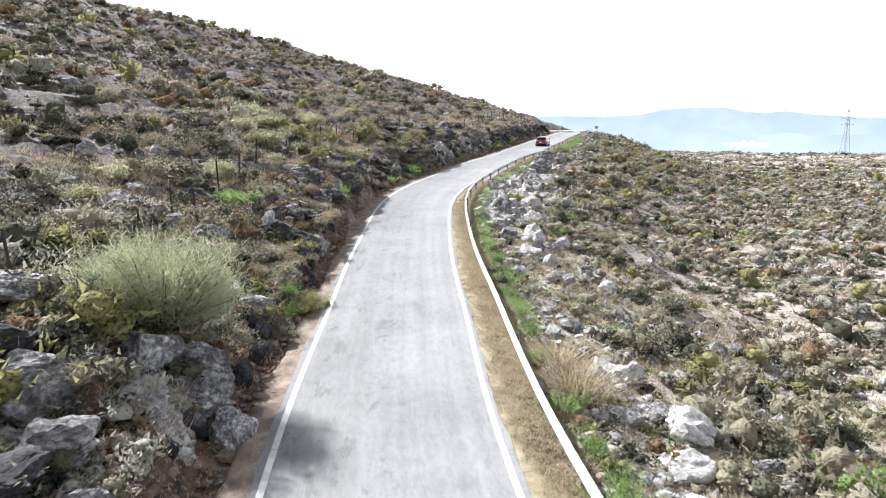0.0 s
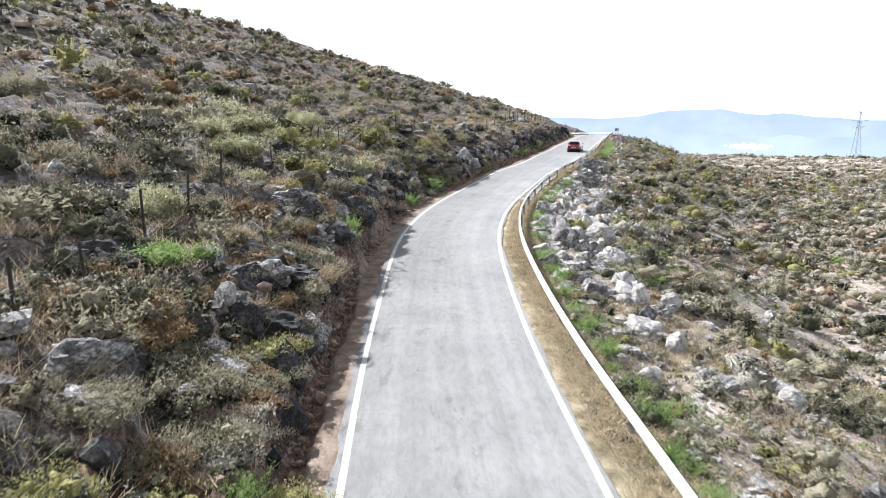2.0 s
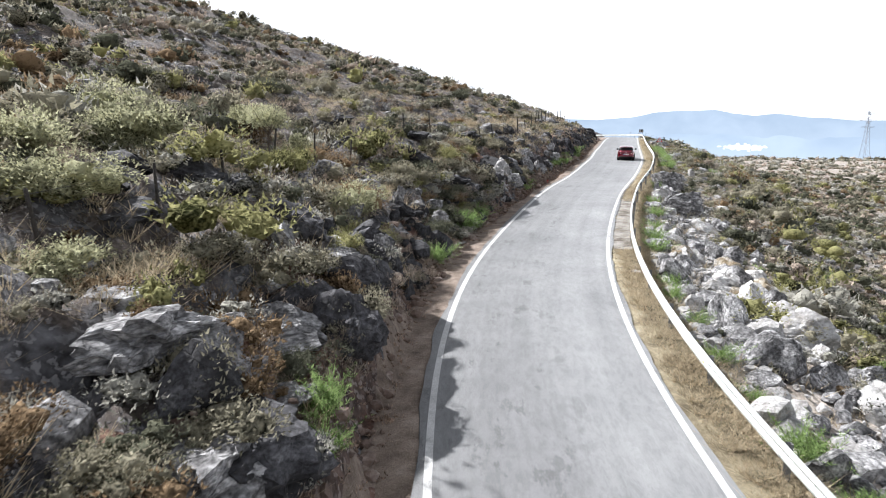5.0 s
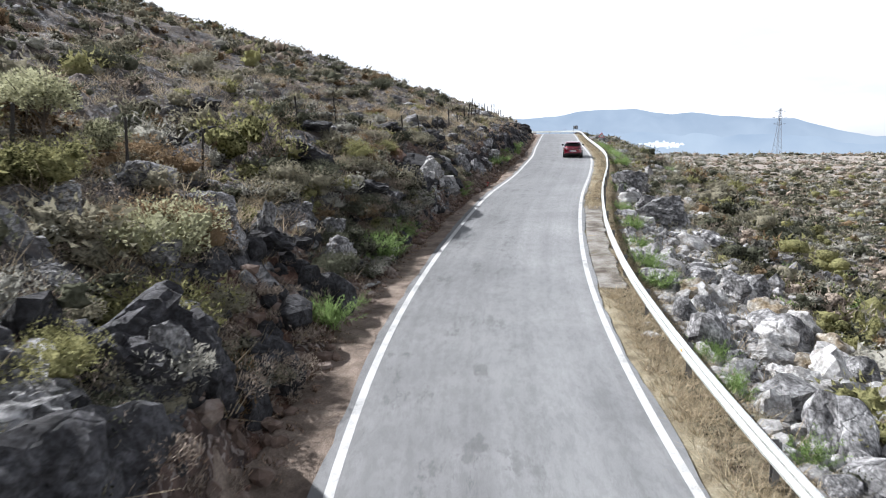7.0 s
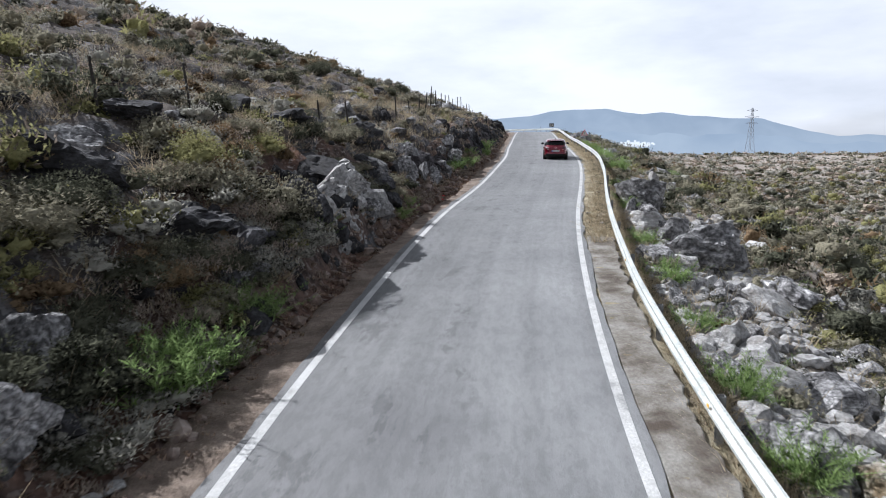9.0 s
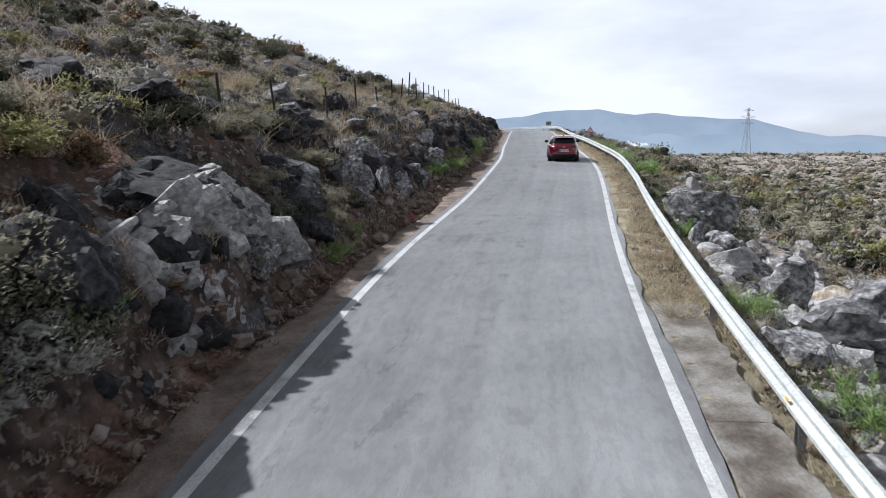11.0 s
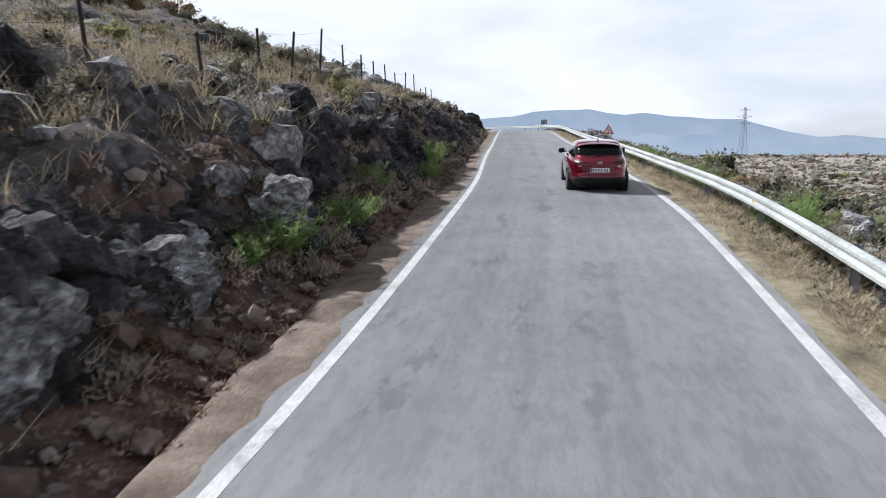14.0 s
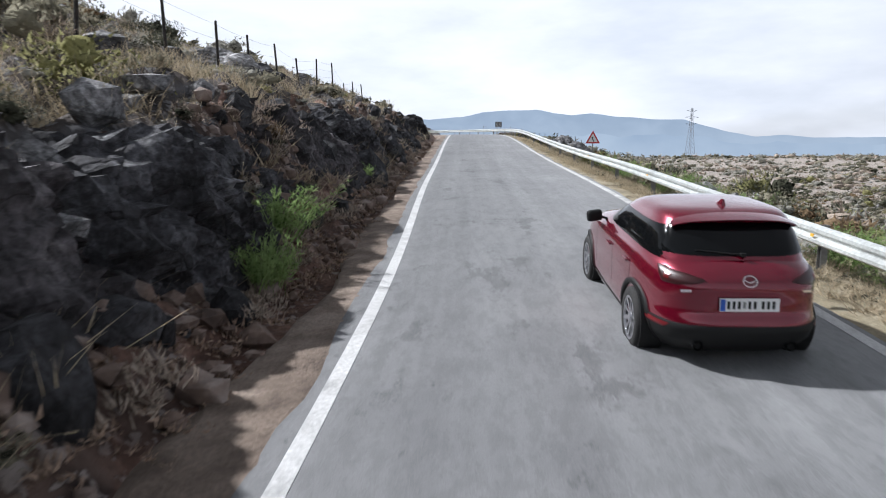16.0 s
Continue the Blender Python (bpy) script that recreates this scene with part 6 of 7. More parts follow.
    # ledges and crags in the bank on the left
    crag = [(-1.4, 73.0, 0.3, (1.0, 1.2, 1.2), -10, 0), (0.0, 77.0, -0.1, (0.8, 1.0, 0.8), -15, 0), (-6.7, 53.3, 0.2, (1.0, 1.0, 1.15), 0, 0), (-7.3, 51.6, 0.2, (1.2, 1.1, 1.05), 10, 0),
            (-7.1, 49.6, 0.15, (1.2, 1.2, 1.0), 0, 0), (-6.9, 46.9, 0.1, (1.2, 1.4, 1.3), 0, 0), (-9.0, 51.0, 0.3, (1.2, 1.2, 1.1), 0, 0), (-6.0, 56.0, 0.0, (0.9, 1.2, 0.95), -10, 0), (-6.0, 14.9, 0.35, (1.1, 1.0, 1.3), 20, 0), (-7.6, 15.2, 0.3, (1.2, 1.0, 1.2), 0, 0), (-8.7, 12.6, 0.2, (1.6, 1.1, 0.9), 30, 0),
            (-8.2, 30.8, 0.1, (0.7, 0.7, 0.8), 0, 0), (-6.9, 31.8, 0.0, (0.6, 0.5, 0.7), 0, 0), (-9.4, 33.6, 0.1, (1.1, 1.6, 0.6), 10, 0), (-7.6, 42.0, 0.0, (1.4, 1.6, 0.8), 0, 0), (-8.0, 38.0, 0.0, (1.4, 1.5, 0.8), 0, 0),
            (-6.2, 69.6, 0.4, (1.5, 1.1, 0.9), 20, 0), (1.6, 80.3, 0.05, (0.55, 0.6, 0.5), 0, 0), (0.6, 81.9, 0.2, (0.8, 0.9, 0.7), 0, 0), (6.6, 94.2, 0.1, (1.0, 1.4, 0.7), -20, 0)]
    for x, y, lift, scale, head, red in crag:
        put("rock_outcrop", (rust if red else grey if y > 83 or y < 20 else ledge)[rng.randint(0, 3 if red else 7)], x, y, lift, scale, (rng.uniform(-8, 8), rng.uniform(-8, 8), head + rng.uniform(-25, 25)),
            "rust-stained rock standing out of the cut bank" if red else "grey fissured limestone crag in the cut bank", "rock", "crags in the bank")
    shelf = [sharp(arrays_mesh("rock_outcrop", *stone(748 + j, 4, 22, 0.10, 0.26), LIMESTONE)) for j in range(4)]
    for x, y, lift, scale, head in ((-8.4, 34.5, 0.15, (1.3, 0.9, 0.6), 15), (-7.9, 41.3, 0.1, (1.1, 1.3, 0.55), 10), (-9.5, 42.8, 0.1, (1.5, 1.2, 0.6), 40), (-7.6, 50.2, 0.2, (1.1, 1.2, 0.9), 0), (-8.3, 46.2, 0.2, (1.2, 1.1, 0.7), 25), (-13.2, 36.6, 0.2, (1.5, 1.1, 0.6), 60), (-9.8, 33.4, 0.25, (0.5, 0.45, 0.75), 30), (-6.75, 33.0, 0.15, (0.6, 0.7, 0.75), 10),
                                    (2.6, 85.6, 0.2, (1.1, 1.3, 0.9), -20), (4.3, 89.0, 0.1, (1.1, 1.5, 0.8), -20), (3.0, 88.6, 0.25, (1.2, 1.5, 0.8), -20), (5.4, 91.4, 0.1, (1.0, 1.5, 0.7), -20)):
        put("rock_outcrop", shelf[rng.randint(0, 4)], x, y, lift, scale, (rng.uniform(-8, 8), rng.uniform(-8, 8), head), "broad layered ledge of grey limestone in the bank", "rock", "ledges in the bank")
    put("boulder", pale[2], -8.65, 31.0, 0.3, (0.45, 0.45, 0.65), (0, 8, 20), "pale pointed limestone boulder in the scrubby bank", "boulder", "rocks in the bank")
    n = 120
    y = 4 + 135 * rng.rand(n)
    v = rng.uniform(5.0, 13.5, n)
    for yy, vv in zip(y, v):
        i = index_at(yy)
        x, y0 = LINE[i, 0] - RIGHT[i, 0] * vv, LINE[i, 1] - RIGHT[i, 1] * vv
        s = rng.uniform(0.45, 1.15)
        put("rock_outcrop", (ledge if rng.rand() < 0.7 or 70 < yy < 92 else grey)[rng.randint(0, 7)], x, y0, 0.05 * s, (s * rng.uniform(0.9, 1.5), s * rng.uniform(0.9, 1.6), s * rng.uniform(0.5, 1.0)),
            (rng.uniform(-12, 12), rng.uniform(-12, 12), rng.uniform(0, 360)), "weathered limestone ledge among scrub", "rock", "ledges on the hillside")
    n = 290
    y = np.where(rng.rand(n) < 0.65, 40 + 44 * rng.rand(n), 8 + 130 * rng.rand(n))
    o = 4.9 + 4.6 * rng.rand(n) ** 1.3
    i = np.array([index_at(q) for q in y])
    x, yy = LINE[i, 0] + RIGHT[i, 0] * o, LINE[i, 1] + RIGHT[i, 1] * o
    size = np.clip(np.exp(rng.normal(-0.98, 0.42, n)), 0.16, 0.85)
    light = rng.rand(n) < 0.6
    for k in (0, 1):
        m = light == bool(k)
        singles("rock", block_pale if k else block_grey, on_land(x[m], yy[m], 0)[:, :] + np.c_[0 * size[m], 0 * size[m], 0.25 * size[m]], size[m], rng.uniform(0, 6.28, m.sum()),
                ["pale broken limestone block in the rubble below the rail" if k else "grey limestone block in the rubble below the rail"] * 7, "rock", "blocks below the guardrail", rng, (0.7, 1.35), 25)
    # broken blocks in the face of the bank
    n = 1100
    y = 3 + 140 * rng.rand(n)
    o = -(4.3 + 2.2 * rng.rand(n) + 0.6 * (smooth(74.5, 76, y) - smooth(84, 86, y)))
    i = np.array([index_at(q) for q in y])
    x, yy = LINE[i, 0] + RIGHT[i, 0] * o, LINE[i, 1] + RIGHT[i, 1] * o
    keep = fractal(x / 2.5, yy / 2.5, 181, 3) > -0.2
    x, yy = x[keep], yy[keep]
    size = np.clip(np.exp(rng.normal(-1.25, 0.5, len(x))), 0.1, 0.75)
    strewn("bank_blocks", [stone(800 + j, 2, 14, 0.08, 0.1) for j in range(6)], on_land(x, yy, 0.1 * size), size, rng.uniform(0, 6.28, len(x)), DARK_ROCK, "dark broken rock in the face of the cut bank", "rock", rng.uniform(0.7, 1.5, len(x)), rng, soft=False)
    # rubble: too many to count
    small = [stone(780 + j, 2, 10, 0.05) for j in range(6)]
    tiny = [stone(790 + j, 1, 8, 0.05) for j in range(5)]
    n = 5200
    y = np.where(rng.rand(n) < 0.7, 50 + 32 * rng.rand(n), 5 + 135 * rng.rand(n))
    o = 4.7 + 4.0 * rng.rand(n) ** 1.4
    i = np.array([index_at(q) for q in y])
    x, yy = LINE[i, 0] + RIGHT[i, 0] * o, LINE[i, 1] + RIGHT[i, 1] * o
    size = np.clip(np.exp(rng.normal(-1.95, 0.45, n)), 0.05, 0.34)
    strewn("rubble", small[:2] + tiny[:3], on_land(x, yy, -0.3 * size), size, rng.uniform(0, 6.28, n), PALE_STONE, "heap of pale broken limestone rubble", "rubble", rng.uniform(0.6, 1.0, n), rng, soft=False)
    n = 7800
    y = 3 + 140 * rng.rand(n)
    o = -(3.7 + 2.4 * rng.rand(n) ** 0.8)
    i = np.array([index_at(q) for q in y])
    x, yy = LINE[i, 0] + RIGHT[i, 0] * o, LINE[i, 1] + RIGHT[i, 1] * o
    size = np.clip(np.exp(rng.normal(-2.5, 0.62, n)), 0.02, 0.30)
    strewn("scree", tiny, on_land(x, yy, -0.2 * size), size, rng.uniform(0, 6.28, n), RED_STONE, "small fallen stones at the foot of the bank", "stones", rng.uniform(0.6, 1.0, n), rng, soft=False)
    n = 11000
    side = np.where(rng.rand(n) < 0.6, -1, 1)
    reach = 6 + 170 * rng.rand(n) ** 2
    y = 150 * rng.rand(n) + reach * 0.8 * rng.rand(n)
    x = spline(ROAD_Y, ROAD_X, y) + side * reach
    size = np.clip(np.exp(rng.normal(-1.25, 0.5, n)), 0.08, 0.9) * (1 + 0.5 * smooth(30, 120, reach))
    keep = (fractal(x / 6, y / 6, 161, 3) > -0.15) & ((side > 0) | (rng.rand(n) < 0.6))
    x, y, size = x[keep], y[keep], size[keep]
    # loose stones thick on the right-hand slope
    m = 6500
    ys = -2 + 130 * rng.rand(m)
    os = 5.2 + 60 * rng.rand(m) ** 1.6
    xs = spline(ROAD_Y, ROAD_X, ys) + os
    ok = fractal(xs / 3, ys / 3, 163, 3) > -0.2
    xs, ys, os = xs[ok], ys[ok], os[ok]
    sz = np.clip(np.exp(rng.normal(-2.1, 0.5, len(xs))), 0.05, 0.4) * (1 + 0.012 * os)
    strewn("slope_stones", tiny, on_land(xs, ys, -0.2 * sz), sz, rng.uniform(0, 6.28, len(xs)), LIMESTONE, "pale loose limestone on the open slope", "stones", rng.uniform(0.5, 1.0, len(xs)), rng, soft=False)
    strewn("field_stones", small[:1] + tiny, on_land(x, y, -0.12 * size), size, rng.uniform(0, 6.28, len(x)), LIMESTONE, "grey limestone blocks scattered among the scrub", "stones", rng.uniform(0.5, 1.0, len(x)), rng, soft=False)


make_rock_faces()
make_stones()
make_big_bushes()
make_broom()
make_small_tree(-12.4, 61.7, 2.8, 2.4, 681)
make_small_tree(-11.3, 62.9, 2.2, 1.3, 682)
make_small_tree(-13.6, 63.4, 2.4, 1.7, 683)
make_roadside_plants()
make_grass()
make_scrub()
make_slope_tufts()
make_bend_scrub()
make_far_scrub()


# ---- fences, signs, pylon ----
def make_fence(name, posts, label, tall, thick, wires, lean=6, seed=1, material=None):
    """Posts with slack wires between them."""
    rng = random.Random(seed)
    fence = thing(name, None, label, "fence")
    tops = []
    for x, y in posts:
        z = float(land(np.array([x]), np.array([y]))[0])
        h = tall * rng.uniform(0.88, 1.1)
        tilt = Vector((math.tan(radians(rng.uniform(-lean, lean))), math.tan(radians(rng.uniform(-lean, lean))), 1)) * h
        base = Vector((x, y, z))
        bm = bmesh.new()
        add_rod(bm, base - Vector((0, 0, 0.3)), base + tilt, thick, thick * 0.85, 7)
        add_rod(bm, base + tilt, base + tilt * 1.012, thick * 0.85, thick * 0.4, 7)
        part("post", bm, material or FENCE_WOOD, fence)
        tops.append((base, base + tilt))
    for k in range(wires):
        f = 0.18 + 0.76 * k / max(1, wires - 1)
        for (b0, t0), (b1, t1) in zip(tops[:-1], tops[1:]):
            a, b = b0.lerp(t0, f), b1.lerp(t1, f)
            mid = a.lerp(b, 0.5) - Vector((0, 0, rng.uniform(0.01, 0.05)))
            bm = bmesh.new()
            add_rod(bm, a, mid, 0.0035, None, 4)
            add_rod(bm, mid, b, 0.0035, None, 4)
            part("wire", bm, WIRE, fence)




def fence_line(y0, y1, step, wander, seed):
    rng = random.Random(seed)
    posts, y = [], y0
    while y < y1:
        i = index_at(y)
        o = float(np.interp(y, FENCE_Y, FENCE_O)) + wander * float(value_noise(np.array([y / 9.0]), np.array([0.5]), seed)[0])
        posts.append((LINE[i, 0] + RIGHT[i, 0] * o, LINE[i, 1] + RIGHT[i, 1] * o))
        y += step * rng.uniform(0.85, 1.15)
    return posts


def make_warning_sign():
    """Triangular bend-ahead sign, seen from its front, on a steel pole."""
    at = Vector((28.3, 126.6, float(land(np.array([28.3]), np.array([126.6]))[0])))
    sign = empty("warning_sign", Matrix.Translation(at) @ pose(0, 0, 0, 0, 0, -14), "triangular warning sign with red border and black bend arrow", "road sign")
    middle = 6.66 - at.z
    bm = bmesh.new()
    add_rod(bm, (0, 0.03, -0.4), (0, 0.03, middle + 0.3), 0.03, None, 10)
    part("pole", bm, POST_STEEL, sign)

    def triangle(side, depth, y):
        b = bmesh.new()
        r = side / math.sqrt(3)
        pts = [(math.cos(radians(a)) * r, math.sin(radians(a)) * r) for a in (90, 210, 330)]
        front = [b.verts.new((px, y, middle + pz)) for px, pz in pts]
        back = [b.verts.new((px, y + depth, middle + pz)) for px, pz in pts]
        b.faces.new(front)
        b.faces.new(back[::-1])
        for i in range(3):
            b.faces.new([front[(i + 1) % 3], front[i], back[i], back[(i + 1) % 3]])
        bmesh.ops.recalc_face_normals(b, faces=b.faces)
        return b

    panel = part("panel", triangle(0.80, 0.012, -0.012), SIGN_RED, sign, "red-bordered triangle")
    part("field", triangle(0.54, 0.004, -0.017), SIGN_WHITE, panel, "white inner field")
    bm = bmesh.new()
    for dx, dz, sx, sz, turn in ((0.03, -0.10, 0.04, 0.10, 0), (0.0, -0.03, 0.10, 0.04, 25), (-0.03, 0.05, 0.04, 0.12, 0)):
        add_box(bm, (sx, 0.004, sz), (dx, -0.0215, middle + dz), (0, turn, 0))
    add_box(bm, (0.09, 0.004, 0.035), (-0.03, -0.0215, middle + 0.10), (0, 0, 0))
    part("symbol", bm, SIGN_BLACK, panel, "black winding arrow")


def make_bend_sign():
    """A chevron board on the outside of the bend."""
    x, y = 44.0, 183.5
    at = Vector((x, y, float(land(np.array([x]), np.array([y]))[0])))
    sign = empty("chevron_sign", Matrix.Translation(at) @ pose(0, 0, 0, 0, 0, -16), "dark chevron board with white arrow on short posts", "road sign")
    middle = 8.5 - at.z
    for dx in (-0.3, 0.3):
        bm = bmesh.new()
        add_rod(bm, (dx, 0.05, -0.4), (dx, 0.05, middle + 0.3), 0.03, None, 8)
        part("pole", bm, POST_STEEL, sign)
    bm = bmesh.new()
    add_box(bm, (0.95, 0.02, 0.7), (0, 0, middle), bevel=0.006)
    board = part("board", bm, SIGN_BLACK, sign, "black board")
    for dx in (-0.22, 0.22):
        bm = bmesh.new()
        for s in (-1, 1):
            add_box(bm, (0.09, 0.004, 0.36), (dx, -0.014, middle + s * 0.13), (0, s * 40, 0))
        part("chevron", bm, SIGN_WHITE, board)


def make_pylon():
    """A lattice power pylon on the far plain: four legs, cross braces and three arms."""
    x, y = 334.0, 529.0
    base = -9.5
    tall = 36.0
    pylon = empty("power_pylon", Matrix.Translation((x, y, base)) @ pose(0, 0, 0, 0, 0, 18), "grey lattice power pylon standing far off", "pylon")

    def half(z):
        return 0.45 + 2.2 * (1 - z / tall) ** 1.3

    for sx in (-1, 1):
        for sy in (-1, 1):
            bm = bmesh.new()
            rings = []
            for z in np.linspace(0, tall, 7):
                rings.append([bm.verts.new((sx * half(z) + dx, sy * half(z) + dy, z)) for dx, dy in ((-0.1, -0.1), (0.1, -0.1), (0.1, 0.1), (-0.1, 0.1))])
            for r0, r1 in zip(rings[:-1], rings[1:]):
                for k in range(4):
                    bm.faces.new((r0[k], r0[(k + 1) % 4], r1[(k + 1) % 4], r1[k]))
            part("leg", bm, PYLON_STEEL, pylon)
    zs = np.linspace(0, tall, 11)
    for a, b in zip(zs[:-1], zs[1:]):
        bm = bmesh.new()
        for s in (-1, 1):
            add_rod(bm, (-half(a), s * half(a), a), (half(b), s * half(b), b), 0.06, None, 4)
            add_rod(bm, (half(a), s * half(a), a), (-half(b), s * half(b), b), 0.06, None, 4)
            add_rod(bm, (s * half(a), -half(a), a), (s * half(b), half(b), b), 0.06, None, 4)
        part("brace", bm, PYLON_STEEL, pylon)
    for z, reach in ((tall * 0.66, 7.5), (tall * 0.80, 9.0), (tall * 0.94, 6.5)):
        bm = bmesh.new()
        for s in (-1, 1):
            add_rod(bm, (0, 0, z - 0.9), (s * reach, 0, z), 0.09, None, 4)
            add_rod(bm, (0, 0, z + 0.9), (s * reach, 0, z), 0.09, None, 4)
            for f in (0.35, 0.7):
                add_rod(bm, (s * reach * f, 0, z - 0.9 * (1 - f)), (s * reach * f, 0, z + 0.9 * (1 - f)), 0.06, None, 4)
        part("arm", bm, PYLON_STEEL, pylon)


SIGN_RED = plain("sign_red", (0.55, 0.03, 0.03), 0.4)
SIGN_WHITE = plain("sign_white", (0.8, 0.8, 0.8), 0.4)
SIGN_BLACK = plain("sign_black", (0.02, 0.02, 0.02), 0.5)
PYLON_STEEL = surface("pylon_steel", [(0.20, 0.22, 0.25), (0.28, 0.30, 0.33)], 0.5, 4.0, 0.6, 0.0)
GREY_POST = surface("grey_fence_post", [(0.10, 0.10, 0.10), (0.22, 0.21, 0.20)], 5.0, 30.0, 0.8, 0.2)

make_fence("fence", fence_line(12, 150, 3.6, 0.2, 6), "wire fence on dark leaning posts along the hillside", 1.68, 0.048, 4, 7, 6)
outer = [(LINE[i, 0] + RIGHT[i, 0] * o, LINE[i, 1] + RIGHT[i, 1] * o) for i, o in zip(range(index_at(138), len(LINE) - 70, 5), [7.5] * 200)]
make_fence("fence", outer, "low wire fence on thin grey posts outside the bend", 1.15, 0.03, 2, 4, 8, GREY_POST)
make_warning_sign()
make_bend_sign()
make_pylon()

# ---- the car ----
RED = plain("metallic_red_paint", (0.165, 0.0015, 0.017), 0.24, 0.5, 1.0)
GLASS = plain("tinted_glass", (0.004, 0.0045, 0.005), 0.09, 0.0, 0.0, 0.22)
TRIM = plain("black_trim", (0.012, 0.012, 0.012), 0.6, 0.0, 0.0, 0.22)
TYRE = surface("tyre_rubber", [(0.012, 0.012, 0.012), (0.022, 0.021, 0.02)], 6.0, 60.0, 0.8, 0.2)
CHROME = plain("chrome", (0.75, 0.75, 0.76), 0.14, 1.0)
ALLOY = plain("alloy_rim", (0.42, 0.42, 0.44), 0.3, 0.9)
LAMP_RED = plain("tail_lamp_glass", (0.13, 0.004, 0.008), 0.3, 0.0, 0.0)
LAMP_DARK = plain("smoked_lamp_glass", (0.03, 0.003, 0.004), 0.35, 0.0, 0.0)
PLATE_WHITE = plain("plate_white", (0.78, 0.78, 0.78), 0.4)
PLATE_BLUE = plain("plate_blue", (0.02, 0.09, 0.45), 0.4)

# height: rear end, front end, half width, squareness
BODY = [(0.17, -1.80, 1.92, 0.74, 4.5), (0.25, -1.94, 2.04, 0.82, 4.2), (0.36, -2.06, 2.11, 0.866, 4.2), (0.48, -2.115, 2.13, 0.878, 4.2), (0.56, -2.10, 2.12, 0.880, 4.2), (0.64, -2.065, 2.10, 0.880, 4.2), (0.72, -2.055, 2.08, 0.884, 4.2),
        (0.80, -2.068, 2.03, 0.886, 4.0), (0.88, -2.072, 1.94, 0.880, 3.9), (0.95, -2.045, 1.80, 0.868, 3.8), (1.01, -1.995, 1.62, 0.848, 3.7), (1.06, -1.930, 1.40, 0.820, 3.6), (1.10, -1.86, 1.15, 0.780, 3.6), (1.13, -1.76, 0.95, 0.72, 3.6)]
CABIN = [(0.99, -1.935, 1.12, 0.800, 4), (1.08, -1.870, 0.90, 0.780, 4), (1.18, -1.790, 0.66, 0.752, 4), (1.28, -1.705, 0.42, 0.722, 4), (1.37, -1.625, 0.19, 0.690, 3.9), (1.435, -1.57, 0.02, 0.655, 3.8),
         (1.475, -1.525, -0.12, 0.622, 3.7), (1.502, -1.46, -0.24, 0.570, 3.5), (1.520, -1.38, -0.34, 0.480, 3.3), (1.532, -1.25, -0.46, 0.34, 3.1), (1.538, -1.05, -0.60, 0.16, 3)]


def ring_at(table, z):
    t = np.array(table)
    return [float(np.interp(z, t[:, 0], t[:, k])) for k in range(1, 5)]


def skin_point(table, angle, z, out=0.0):
    """A point of the car's skin: angle in degrees round it, 0 to the right, -90 to the rear."""
    rear, front, half, n = ring_at(table, z)
    mid, length = (rear + front) / 2, (front - rear) / 2
    c, s = math.cos(radians(angle)), math.sin(radians(angle))
    x = math.copysign(abs(c) ** (2 / n), c) * half
    y = math.copysign(abs(s) ** (2 / n), s) * length + mid
    normal = Vector((math.copysign(abs(x / half) ** (n - 1), x) / half, math.copysign(abs((y - mid) / length) ** (n - 1), y - mid) / length, 0)).normalized()
    return Vector((x, y, z)) + normal * out


def skin_patch(table, outline, out, rows=6, cols=14, rim=0.012):
    """A panel laid on the skin. outline(f) gives, at height fraction f, the height and the two angles; its rim dips under the skin."""
    b = bmesh.new()
    grid = []
    for i in range(rows + 1):
        z, a0, a1 = outline(i / rows)
        grid.append([b.verts.new(skin_point(table, a0 + (a1 - a0) * j / cols, z, out - (rim if i in (0, rows) or j in (0, cols) else 0))) for j in range(cols + 1)])
    for i in range(rows):
        for j in range(cols):
            b.faces.new((grid[i][j], grid[i][j + 1], grid[i + 1][j + 1], grid[i + 1][j]))
    bmesh.ops.recalc_face_normals(b, faces=b.faces)
    return b


def skin_hull(table, low, high, out=0.0, steps=96, levels=16, cap=True):
    b = bmesh.new()
    rings = []
    for z in np.linspace(low, high, levels):
        rings.append([b.verts.new(skin_point(table, 360 * k / steps + 0.01, z, out)) for k in range(steps)])
    for r0, r1 in zip(rings[:-1], rings[1:]):
        for k in range(steps):
            b.faces.new((r0[k], r0[(k + 1) % steps], r1[(k + 1) % steps], r1[k]))
    if cap:
        b.faces.new(rings[-1])
        b.faces.new(rings[0][::-1])
    return b


def side_angle(table, y, z, right=True):
    """The angle at which the skin stands at y on that side."""
    rear, front, half, n = ring_at(table, z)
    mid, length = (rear + front) / 2, (front - rear) / 2
    g = max(-0.999, min(0.999, (y - mid) / length))
    s = math.copysign(abs(g) ** (n / 2), g)
    a = math.degrees(math.asin(s))
    return a if right else 180 - a


def rear_angle(table, f, z):
    """The angle at which the skin stands a fraction f of its half width to the right, at the rear."""
    n = ring_at(table, z)[3]
    c = math.copysign(abs(f) ** (n / 2), f)
    return -math.degrees(math.acos(c))


